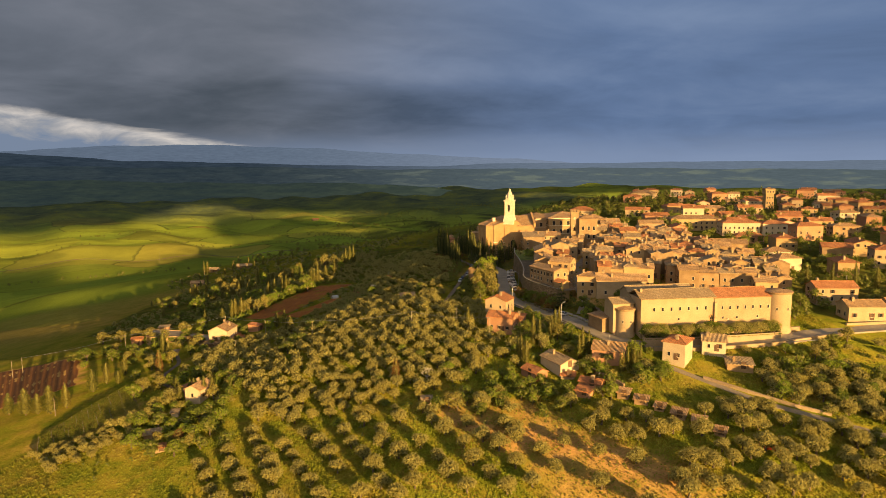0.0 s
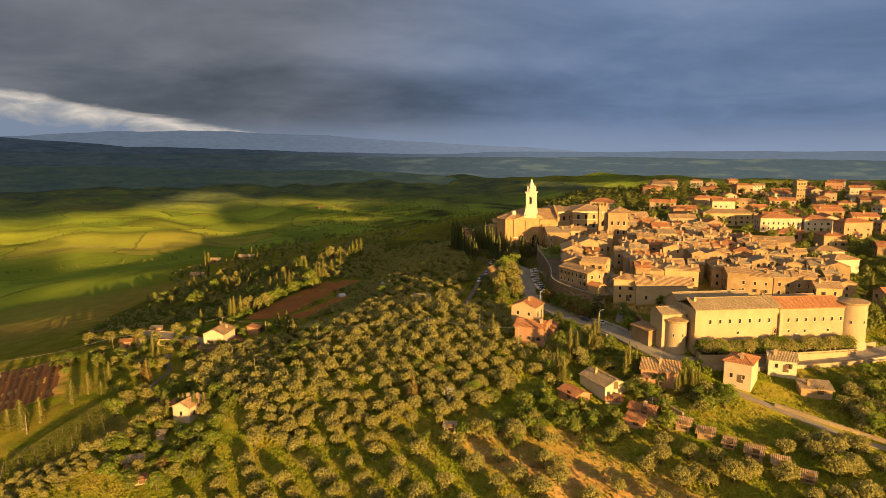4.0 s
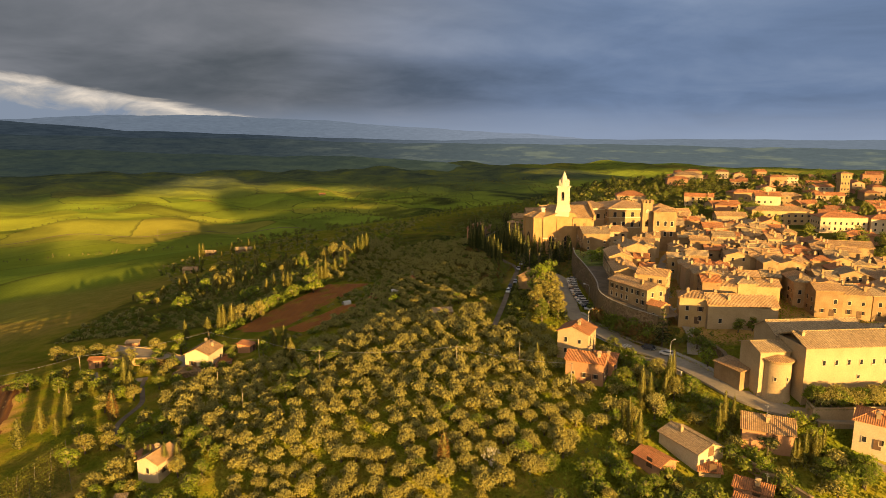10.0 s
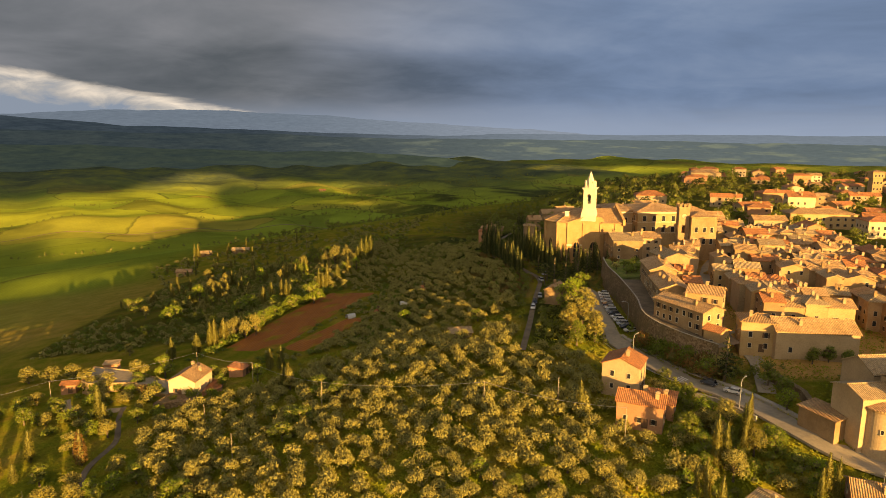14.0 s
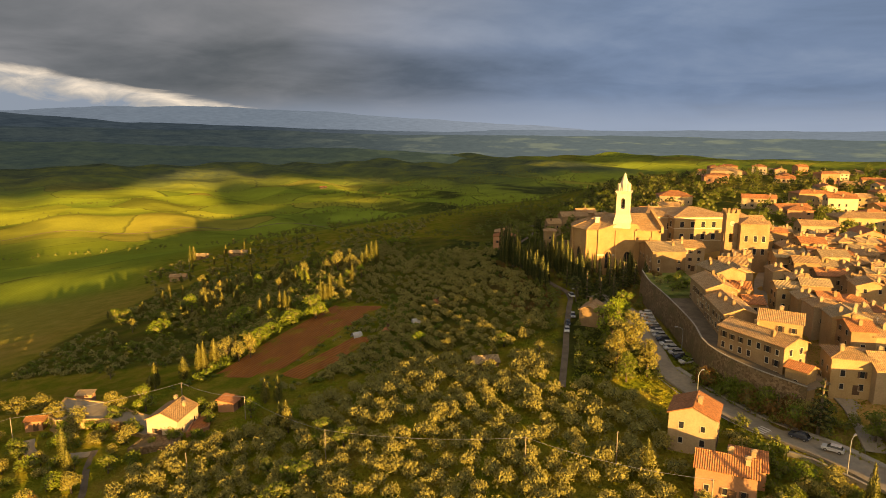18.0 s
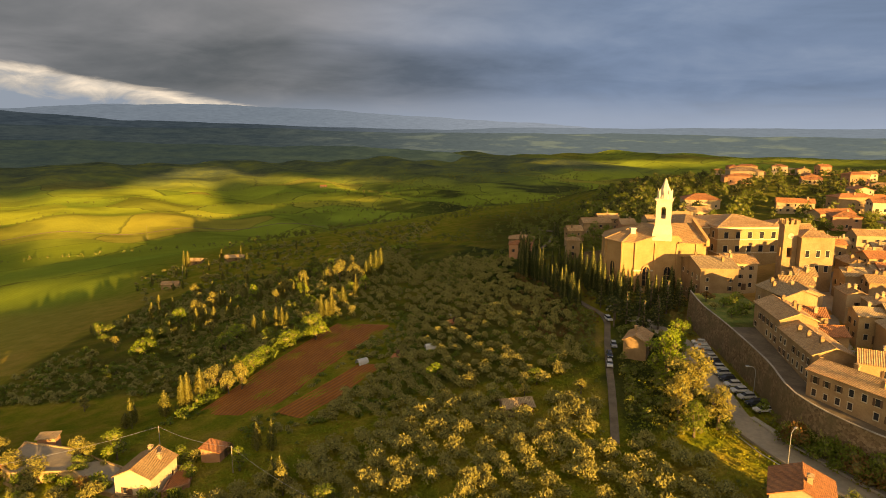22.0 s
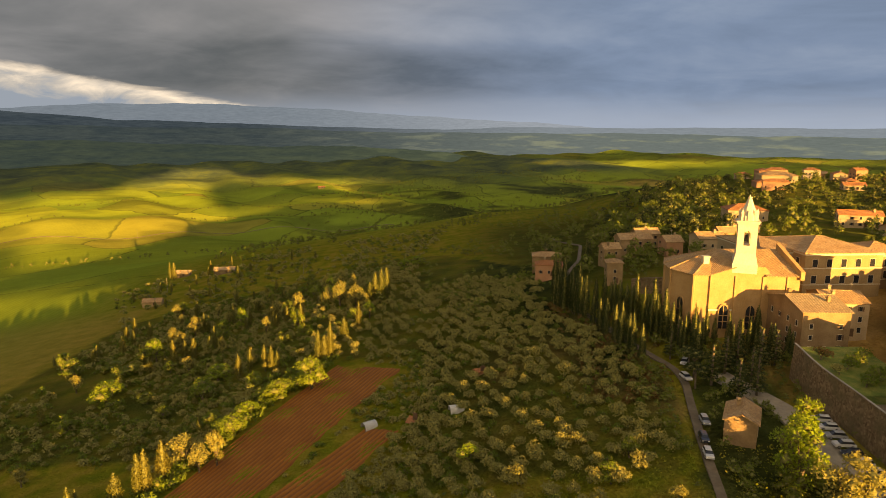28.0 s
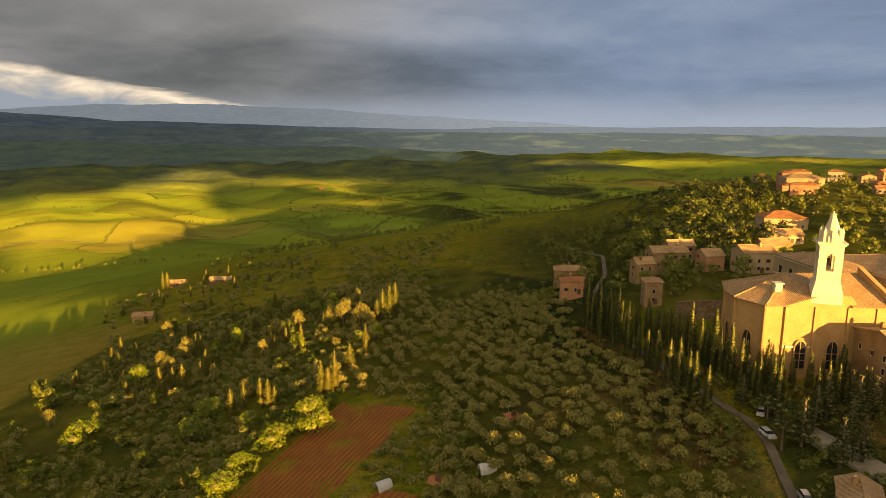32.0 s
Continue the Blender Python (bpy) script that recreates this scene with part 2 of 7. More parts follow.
def grass_material():
    """Upright blades in the colours of the ground that they grow from."""
    m = leaf_material("tall_grass", (0.2, 0.2, 0.02), (0.3, 0.3, 0.03), (0.3, 0.25, 0.03))
    nt = m.node_tree
    where = at_world(nt)
    mid, wide = noise_of(nt, where, 0.09, 6.0, 0.62), noise_of(nt, where, 0.02, 3.0)
    col = ramp(nt, mid, [(0.28, (0.145, 0.185, 0.017)), (0.44, (0.215, 0.24, 0.02)), (0.56, (0.29, 0.27, 0.032)), (0.74, (0.36, 0.275, 0.055))])
    col = mix_colour(nt, smooth(nt, wide, 0.42, 0.62), col, (0.24, 0.28, 0.022))
    col = shift_value(nt, col, island_of(nt), 0.25)
    for n in nt.nodes:
        if n.type == "BSDF_PRINCIPLED":
            nt.links.new(col, n.inputs["Base Color"])
        elif n.type == "BSDF_TRANSLUCENT":
            nt.links.new(col, n.inputs[0])
    return m


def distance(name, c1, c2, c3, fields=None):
    """A plain far backdrop that glows, with the haze of the air put into its colours."""
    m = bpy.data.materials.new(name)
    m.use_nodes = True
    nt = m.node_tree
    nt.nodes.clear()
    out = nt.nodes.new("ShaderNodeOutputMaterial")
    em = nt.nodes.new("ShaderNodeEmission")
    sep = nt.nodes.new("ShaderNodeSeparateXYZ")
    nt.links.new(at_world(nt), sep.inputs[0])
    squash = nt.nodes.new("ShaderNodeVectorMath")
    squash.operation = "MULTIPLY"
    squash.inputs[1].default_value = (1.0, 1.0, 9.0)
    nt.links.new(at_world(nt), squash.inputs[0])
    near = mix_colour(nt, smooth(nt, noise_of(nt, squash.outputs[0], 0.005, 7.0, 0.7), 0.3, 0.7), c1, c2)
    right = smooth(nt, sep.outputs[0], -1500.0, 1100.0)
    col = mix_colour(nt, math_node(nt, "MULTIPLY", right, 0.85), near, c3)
    # pale patches on the right: sunlit fields painted into the glow
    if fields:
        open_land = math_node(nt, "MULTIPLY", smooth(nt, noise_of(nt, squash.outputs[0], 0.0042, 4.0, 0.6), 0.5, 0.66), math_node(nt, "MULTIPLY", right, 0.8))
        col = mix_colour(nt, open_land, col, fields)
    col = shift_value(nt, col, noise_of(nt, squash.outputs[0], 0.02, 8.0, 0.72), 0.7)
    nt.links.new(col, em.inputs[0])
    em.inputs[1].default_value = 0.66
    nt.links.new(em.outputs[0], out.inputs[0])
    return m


def soil_rows():
    def build(nt):
        where = at_object(nt)
        sep = nt.nodes.new("ShaderNodeSeparateXYZ")
        nt.links.new(where, sep.inputs[0])
        mid, fine = noise_of(nt, where, 0.12), noise_of(nt, where, 1.4, 5.0)
        # troughs painted darker: furrow shading put into the colour, for soil out of sun
        crest = nt.nodes.new("ShaderNodeAttribute")
        crest.attribute_name = "furrow"
        col = mix_colour(nt, smooth(nt, mid, 0.3, 0.7), (0.26, 0.092, 0.014), (0.33, 0.125, 0.02))
        col = mix_colour(nt, math_node(nt, "MULTIPLY", crest.outputs["Fac"], 0.8), col, (0.12, 0.046, 0.012))
        return shift_value(nt, col, fine, 0.5), fine, 0.5
    return material("ploughed_soil", build, 0.95)


MAT = {
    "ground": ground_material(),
    "soil": soil_rows(),
    "road": plain("worn_asphalt", (0.22, 0.19, 0.145), (0.30, 0.255, 0.19), 0.2, 0.9, 0.2, world=True),
    "lane": plain("earthy_lane", (0.11, 0.085, 0.055), (0.16, 0.125, 0.085), 0.3, 0.95, 0.3, world=True),
    "track": plain("pale_gravel", (0.225, 0.188, 0.135), (0.285, 0.232, 0.158), 0.3, 0.95, 0.3, world=True),
    "kerb": plain("kerb_stone", (0.255, 0.232, 0.195), (0.315, 0.285, 0.232), 0.6),
    "white_paint": plain("road_paint", (0.54, 0.525, 0.495), (0.465, 0.45, 0.42), 1.5, 0.7, 0.1),
    "brick": plain("sandstone_wall", (0.222, 0.144, 0.074), (0.296, 0.204, 0.111), 0.28, 0.92, 0.5, 9.0, 0.35),
    "rubble": rubble_material(),
    "lawn": plain("garden_lawn", (0.09, 0.13, 0.018), (0.19, 0.19, 0.04), 0.4, 0.95, 0.6, 8.0, 0.0, world=True),
    "ochre": plain("ochre_plaster", (0.296, 0.2, 0.0962), (0.355, 0.252, 0.13), 0.22, 0.9, 0.15, 12.0, 0.3),
    "cream": plain("cream_plaster", (0.30, 0.222, 0.132), (0.36, 0.27, 0.165), 0.2, 0.9, 0.12, 12.0, 0.25),
    "white": plain("white_plaster", (0.42, 0.335, 0.225), (0.47, 0.385, 0.27), 0.25, 0.88, 0.1, 12.0, 0.15),
    "rose": plain("rose_plaster", (0.317, 0.169, 0.0936), (0.374, 0.209, 0.122), 0.2, 0.9, 0.12, 12.0, 0.2),
    "travertine": plain("travertine", (0.475, 0.418, 0.317), (0.533, 0.475, 0.374), 0.35, 0.85, 0.2, 8.0, 0.0),
    "church": plain("tufa_ashlar", (0.31, 0.187, 0.082), (0.36, 0.228, 0.108), 0.3, 0.92, 0.35, 9.0, 0.0),
    "tile": roof_material("old_roof_tiles", (0.355, 0.211, 0.0962), (0.429, 0.281, 0.144), (0.266, 0.178, 0.0925)),
    "tile_grey": roof_material("lichened_roof_tiles", (0.311, 0.222, 0.122), (0.37, 0.274, 0.155), (0.222, 0.163, 0.0925)),
    "tile_red": roof_material("new_roof_tiles", (0.348, 0.141, 0.0555), (0.392, 0.174, 0.074), (0.281, 0.118, 0.0518)),
    "pane": plain("window_glass", (0.018, 0.02, 0.024), (0.03, 0.03, 0.034), 1.0, 0.12, 0.0, 4.0, 0.3, spec=0.5),
    "shutter": plain("brown_shutter", (0.085, 0.05, 0.028), (0.12, 0.07, 0.04), 1.0, 0.7, 0.2, 8.0, 0.5),
    "frame": plain("stone_surround", (0.375, 0.315, 0.225), (0.42, 0.36, 0.262), 1.0, 0.85, 0.15, 6.0, 0.2),
    "iron": plain("dark_iron", (0.03, 0.03, 0.03), (0.05, 0.045, 0.04), 2.0, 0.6, 0.1, 4.0, 0.2),
    "galvanised": plain("galvanised_steel", (0.315, 0.323, 0.33), (0.375, 0.375, 0.375), 2.0, 0.45, 0.1, 4.0, 0.1, metal=0.6),
    "pole": plain("weathered_pole", (0.20, 0.165, 0.12), (0.28, 0.24, 0.18), 1.5, 0.9, 0.3),
    "bark": plain("grey_bark", (0.10, 0.075, 0.05), (0.15, 0.12, 0.085), 1.5, 0.95, 0.8),
    "olive": leaf_material("olive_leaves", (0.25, 0.235, 0.07), (0.36, 0.33, 0.112), (0.31, 0.27, 0.068)),
    "cypress": leaf_material("cypress_leaves", (0.05, 0.066, 0.013), (0.19, 0.19, 0.032), (0.18, 0.14, 0.026)),
    "leaf": leaf_material("broad_leaves", (0.095, 0.145, 0.017), (0.18, 0.23, 0.028), (0.165, 0.175, 0.027)),
    "bright": leaf_material("spring_leaves", (0.155, 0.23, 0.018), (0.25, 0.32, 0.033), (0.21, 0.235, 0.03)),
    "pale_leaf": leaf_material("pale_leaves", (0.23, 0.215, 0.05), (0.36, 0.315, 0.095), (0.29, 0.245, 0.05)),
    "pine": leaf_material("pine_needles", (0.026, 0.042, 0.013), (0.06, 0.08, 0.022), (0.055, 0.06, 0.018)),
    "dry": leaf_material("dry_leaves", (0.13, 0.072, 0.022), (0.24, 0.135, 0.04), (0.18, 0.11, 0.03)),
    "core": plain("crown_filler", (0.11, 0.11, 0.034), (0.155, 0.15, 0.046), 1.0, 1.0, 0.0, 3.0, 0.3),
    "vine": leaf_material("vine_leaves", (0.14, 0.17, 0.02), (0.24, 0.25, 0.035), (0.18, 0.18, 0.03)),
    "car_white": plain("white_car_paint", (0.465, 0.465, 0.465), (0.495, 0.495, 0.495), 0.5, 0.25, 0.0, 3.0, 0.1, spec=0.5),
    "car_grey": plain("silver_car_paint", (0.30, 0.31, 0.32), (0.33, 0.34, 0.35), 0.5, 0.25, 0.0, 3.0, 0.3, spec=0.5),
    "car_dark": plain("dark_car_paint", (0.03, 0.035, 0.05), (0.04, 0.045, 0.06), 0.5, 0.22, 0.0, 3.0, 0.4, spec=0.5),
    "car_red": plain("red_car_paint", (0.35, 0.03, 0.02), (0.38, 0.035, 0.025), 0.5, 0.25, 0.0, 3.0, 0.2, spec=0.5),
    "rubber": plain("tyre_rubber", (0.015, 0.015, 0.015), (0.022, 0.022, 0.022), 2.0, 0.9, 0.1),
    "lamp_glass": plain("lamp_glass", (0.6, 0.6, 0.55), (0.65, 0.65, 0.6), 1.0, 0.3, 0.0),
    "canvas": plain("white_canvas", (0.495, 0.495, 0.48), (0.435, 0.435, 0.42), 0.6, 0.8, 0.2),
    "red_sheet": plain("red_plastic_sheet", (0.52, 0.05, 0.02), (0.60, 0.08, 0.03), 0.8, 0.6, 0.3),
    "cloud": plain("cloud_base", (0.6, 0.6, 0.62), (0.7, 0.7, 0.72), 0.001, 1.0, 0.0, world=True),
    "far_hill": distance("far_haze_hills", (0.060, 0.080, 0.112), (0.066, 0.087, 0.120), (0.118, 0.145, 0.195)),
    "mid_hill": distance("hazy_far_woods", (0.012, 0.019, 0.028), (0.020, 0.029, 0.039), (0.088, 0.112, 0.148)),
    "farm_hill": distance("hazy_far_farmland", (0.012, 0.019, 0.025), (0.020, 0.028, 0.031), (0.056, 0.073, 0.080), (0.088, 0.102, 0.082)),
    "near_hill": distance("hazy_wooded_hills", (0.012, 0.019, 0.020), (0.020, 0.028, 0.022), (0.028, 0.038, 0.027), (0.05, 0.062, 0.036)),
    "grass": grass_material(),
    "weed": leaf_material("grass_blades", (0.18, 0.205, 0.02), (0.34, 0.29, 0.04), (0.28, 0.25, 0.035)),
    "blossom": leaf_material("white_blossom", (0.5, 0.47, 0.38), (0.62, 0.58, 0.48), (0.4, 0.38, 0.25)),
}

# ---- lie of the land ----


def sst(a, b, v):
    u = np.clip((v - a) / (b - a), 0, 1)
    return u * u * (3 - 2 * u)
def height(x, y):
    x = np.asarray(x, float); y = np.asarray(y, float)
    xs = np.interp(y, [150, 230, 300, 400, 500, 650, 800], [20, 20, 30, 55, 85, 150, 215])
    zs = np.interp(y, [-400, -200, 0, 100, 164, 200, 235, 300, 400, 500, 620, 800, 1000, 1500], [-20, 0, 35, 55, 69, 75, 82, 87, 94, 97, 98, 100, 90, 40])
    zl = np.interp(y, [-400, -200, 0, 150, 235, 300, 400, 500, 620, 800, 1000, 1500], [30, 45, 64, 83, 88, 91, 95, 97, 98, 100, 90, 40])
    zs = zl + (zs - zl) * sst(-120, -40, x)
    d = xs - x
    drop = np.interp(d, [0, 30, 72, 114, 146, 206, 240, 350, 600, 800, 1000, 1500], [0, 3, 12, 25, 29, 36, 42, 58, 96, 118, 128, 140])
    rise = 6 * sst(0, 55, -d)
    z = zs - drop + rise
    z = z + 3.0 * np.exp(-(((x + 45) / 38) ** 2 + ((y - 278) / 42) ** 2))
    z = z - 6.5 * sst(-100, -136, x) * sst(338, 388, y) * sst(780, 660, y)
    z = z - 0.045 * np.maximum(0, x - 480) 
    valley = -64 + 14 * np.sin(x / 310 + 0.7) * np.cos(y / 420) + 7 * np.sin(x / 130 + y / 210)
    far = sst(2300, 4900, np.hypot(x, y))
    side = sst(500, 3500, -x) * sst(1500, 4300, y)
    folds = 9 * np.sin(x / 97 + 2.0 * np.sin(y / 170)) * np.cos(y / 120 + x / 260) + 5 * np.sin(x / 41 + y / 67)
    valley = valley + far * (84 + 10 * np.sin(x / 640 + 1.3) + 7 * np.sin(x / 233)) + side * 30 + folds * sst(900, 1500, y)
    k = sst(900, 1700, y + 0.25 * np.abs(x)) 
    z = z * (1 - k) + valley * k
    return np.maximum(z, valley - 30)

# ---- shapes ----


class Geo:
    """Collects faces, with a material slot each, for one mesh."""

    def __init__(self):
        self.v, self.f, self.s = [], [], []

    def add(self, verts, faces, slot=0):
        k = len(self.v)
        self.v += [tuple(p) for p in verts]
        self.f += [tuple(i + k for i in f) for f in faces]
        self.s += [slot] * len(faces)
        return self

    def box(self, x0, y0, z0, x1, y1, z1, slot=0, taper=0.0):
        t = taper
        return self.add([(x0, y0, z0), (x1, y0, z0), (x1, y1, z0), (x0, y1, z0), (x0 + t, y0 + t, z1), (x1 - t, y0 + t, z1), (x1 - t, y1 - t, z1), (x0 + t, y1 - t, z1)],
                        [(0, 3, 2, 1), (4, 5, 6, 7), (0, 1, 5, 4), (1, 2, 6, 5), (2, 3, 7, 6), (3, 0, 4, 7)], slot)

    def prism(self, ring, z0, z1, slot=0, top=None):
        """An upright prism on a ring of (x, y); top: another ring for its upper end."""
        n, top = len(ring), top or ring
        vs = [(x, y, z0) for x, y in ring] + [(x, y, z1) for x, y in top]
        return self.add(vs, [tuple(range(n - 1, -1, -1)), tuple(range(n, 2 * n))] + [(i, (i + 1) % n, n + (i + 1) % n, n + i) for i in range(n)], slot)

    def tube(self, a, b, r0, r1, n=6, slot=0):
        a, b = Vector(a), Vector(b)
        q = (b - a).to_track_quat("Z", "Y")
        ring = [(math.cos(2 * math.pi * i / n), math.sin(2 * math.pi * i / n)) for i in range(n)]
        vs = [a + q @ Vector((c * r0, s * r0, 0)) for c, s in ring] + [b + q @ Vector((c * r1, s * r1, 0)) for c, s in ring]
        return self.add(vs, [tuple(range(n - 1, -1, -1)), tuple(range(n, 2 * n))] + [(i, (i + 1) % n, n + (i + 1) % n, n + i) for i in range(n)], slot)

    def slab(self, p, thick, slot=0):
        """A slab under the face of points p."""
        n = len(p)
        p = [Vector(q) for q in p]
        nrm = (p[1] - p[0]).cross(p[2] - p[0]).normalized() * thick
        vs = p + [q - nrm for q in p]
        return self.add(vs, [tuple(range(n)), tuple(range(2 * n - 1, n - 1, -1))] + [((i + 1) % n, i, n + i, n + (i + 1) % n) for i in range(n)], slot)

    def mesh(self, name, *mats):
        me = bpy.data.meshes.new(name)
        me.from_pydata(self.v, [], self.f)
        for m in mats:
            me.materials.append(MAT[m])
        if len(mats) > 1:
            me.polygons.foreach_set("material_index", self.s)
        me.update()
        return me


def circle(n, r, cx=0.0, cy=0.0, turn=0.0):
    return [(cx + r * math.cos(2 * math.pi * i / n + turn), cy + r * math.sin(2 * math.pi * i / n + turn)) for i in range(n)]


def thing(name, m, label, category, group="", kind=""):
    ob = new(name)
    ob.empty_display_size = 0.5
    ob.matrix_basis = m
    return tagged(ob, label, category, group, kind)


def part(name, data, parent, m=None, label=""):
    ob = new(name, data)
    ob.parent = parent
    if m is not None:
        ob.matrix_basis = m
    return tagged(ob, label) if label else ob


def ground_at(x, y):
    return float(height(x, y))


rng = np.random.default_rng(7)
rnd = random.Random(11)

# ---- ground ----


def in_poly(px, py, poly):
    px, py = np.asarray(px, float), np.asarray(py, float)
    res = np.zeros(px.shape, bool)
    n = len(poly)
    for i in range(n):
        (x0, y0), (x1, y1) = poly[i], poly[(i + 1) % n]
        c = ((y0 > py) != (y1 > py)) & (px < (x1 - x0) * (py - y0) / (y1 - y0 + 1e-9) + x0)
        res ^= c
    return res


def near_line(px, py, line):
    """The distance from points to a polyline."""
    px, py = np.asarray(px, float), np.asarray(py, float)
    best = np.full(px.shape, 1e9)
    for (x0, y0), (x1, y1) in zip(line, line[1:]):
        dx, dy = x1 - x0, y1 - y0
        t = np.clip(((px - x0) * dx + (py - y0) * dy) / (dx * dx + dy * dy), 0, 1)
        best = np.minimum(best, np.hypot(px - x0 - t * dx, py - y0 - t * dy))
    return best


MAIN_ROAD = [(30, 372), (37, 350), (36, 328), (33, 302), (37, 288), (44, 269), (51, 259), (56, 246), (60, 232), (67, 223), (78, 218.5), (98, 219.5), (118, 222), (140, 227), (175, 231), (240, 236)]
BACK_ROAD = [(4, 296), (7, 309), (10.4, 324), (13.2, 338), (16, 350), (18.6, 361), (21.4, 371), (20.8, 378), (18.3, 388), (15.4, 402), (12.8, 426), (9.9, 445), (8, 462), (14, 500), (30, 540), (44, 600), (40, 680)]
LOW_PATH = [(78, 204), (91, 189), (98, 181), (110, 172.7), (122, 164), (142, 150), (165, 138)]
FARM_TRACK = [(-98, 242), (-104, 246), (-114, 254), (-119, 266), (-117, 280), (-125, 296), (-128, 306)]
HOUSE_LANE = [(-128, 304), (-140, 304.5), (-149, 308), (-155, 318)]
MAIN_STREET = [(60, 255), (66, 272), (68, 300), (77, 338), (90, 366), (110, 394), (140, 420)]
SIDE_STREET = [(92, 366), (98, 340), (104, 312), (106, 285)]
BARE = [(-3, 196), (12, 199), (30, 195), (38, 178), (54, 162), (74, 146), (58, 136), (32, 146), (18, 170), (2, 187)]


def build_ground():
    gx = np.concatenate([np.linspace(-5000, -1000, 45), np.linspace(-1000, -330, 70)[1:], np.arange(-326, 420, 4.0), np.linspace(420, 1000, 45), np.linspace(1000, 5000, 60)[1:]])
    gy = np.concatenate([np.linspace(-5200, -200, 30), np.linspace(-200, 130, 30)[1:], np.arange(134, 700, 4.0), np.linspace(700, 1500, 80), np.linspace(1500, 4950, 150)[1:]])
    x, y = np.meshgrid(gx, gy)
    z = height(x, y)
    z = z - 0.35 * (near_line(x, y, MAIN_ROAD) < 4.5) - 0.25 * (near_line(x, y, BACK_ROAD) < 3)
    z = z + 0.35 * np.sin(x * 0.31 + 1.7 * np.sin(y * 0.13)) * np.cos(y * 0.27 + x * 0.05) * sst(160, 260, y) * (y < 900)
    n, m = x.shape
    me = bpy.data.meshes.new("ground")
    co = np.stack([x, y, z], -1).reshape(-1, 3)
    i = np.arange(n * m).reshape(n, m)
    quads = np.stack([i[:-1, :-1], i[:-1, 1:], i[1:, 1:], i[1:, :-1]], -1).reshape(-1, 4)
    me.vertices.add(n * m)
    me.vertices.foreach_set("co", co.ravel())
    me.loops.add(quads.size)
    me.loops.foreach_set("vertex_index", quads.ravel())
    me.polygons.add(len(quads))
    me.polygons.foreach_set("loop_start", np.arange(0, quads.size, 4))
    me.polygons.foreach_set("use_smooth", np.ones(len(quads), bool))
    me.update()
    hill = sst(-330, -190, x + 0.12 * (y - 400)) * sst(1150, 760, y)
    soil = 0.8 * sst(6, 0, near_line(x, y, [(28, 176), (44, 163), (58, 150)])) + 0.6 * sst(9, 1, near_line(x, y, [(8, 420), (0, 448), (12, 395)]))
    soil = soil + 0.5 * sst(7, 0, near_line(x, y, [(5, 186), (14, 181), (22, 172)])) + 0.5 * sst(8, 1, near_line(x, y, [(-20, 420), (-24, 395)]))
    soil = soil + 0.45 * in_poly(x, y, [(-131, 196), (-109, 227), (-128, 258), (-142, 211)]) + 0.9 * in_poly(x, y, [(-226, 314), (-184, 320), (-156, 268), (-182, 246)])
    tan = in_poly(x, y, BARE)
    patchy = 0.5 + 0.5 * np.sin(x * 0.33 + 2.1 * np.sin(y * 0.21)) * np.cos(y * 0.29 + 1.3 * np.sin(x * 0.17))
    soil = soil + tan * (0.3 + 0.5 * patchy)
    wood_shade = 0.9 * in_poly(x, y, [(8, 300), (30, 300), (36, 330), (40, 380), (30, 395), (10, 330)]) + 0.4 * sst(2400, 3400, y) * (np.sin(x / 420 + 2) + np.sin(y / 290 + x / 700) > -0.1)
    wood_shade = wood_shade + 0.8 * sst(420, 520, y) * sst(900, 700, y) * sst(-40, 20, x) * sst(140, 90, x)
    wood_shade = wood_shade + 0.75 * sst(-450, -1300, x) * sst(2300, 3000, y) + 0.5 * sst(40, 160, x) * sst(800, 950, y) * sst(1900, 1500, y)
    belts = np.sin(x / 143 + 1.7 * np.sin(y / 231)) * np.cos(y / 97 + 1.3 * np.sin(x / 310)) + 0.5 * np.sin(x / 57 + y / 83)
    belts = belts + 0.8 * np.sin(x / 31 + 2 * np.sin(y / 47)) * np.sin(y / 26 + x / 90)
    wood_shade = wood_shade + 0.36 * sst(0.0, 1.0, belts) * sst(-420, -120, x) * sst(900, 1050, y) * sst(3000, 2500, y) + 0.35 * sst(0.3, 0.9, belts) * sst(1100, 1400, y) + 0.4 * sst(-0.4, 0.5, belts) * sst(-150, 60, x) * sst(800, 950, y) * sst(2700, 2200, y)
    soil = soil + 0.55 * sst(1.0, 0.8, np.hypot((x - 840) / 200, (y - 2630) / 90))
    soil = soil + 0.3 * sst(-470, -400, x) * sst(-215, -260, x) * sst(400, 460, y) * sst(700, 600, y)
    rusty = [(-2, 372), (14, 352), (17, 396), (13, 428), (6, 446), (-8, 470), (-14, 440), (-6, 400)]
    soil, wood_shade = soil + 0.55 * in_poly(x, y, rusty), wood_shade + 0.25 * in_poly(x, y, rusty)
    bank = [(44, 258), (62, 258), (56, 284), (50, 298), (56, 330), (64, 365), (60, 394), (30, 394), (38, 372), (44, 345), (43, 300)]
    soil = soil + 0.55 * in_poly(x, y, bank) + 0.8 * in_poly(x, y, [(66, 262), (150, 262), (165, 330), (150, 400), (110, 440), (60, 440), (64, 380), (56, 320), (54, 290)])
    wood_shade = wood_shade + 0.35 * in_poly(x, y, bank)
    # slope scrub, darkened further: the slope's shade put into its colour
    rough = 0.5 + 0.5 * np.sin(x * 0.13 + 1.9 * np.sin(y * 0.071)) * np.cos(y * 0.11 + 1.4 * np.sin(x * 0.09))
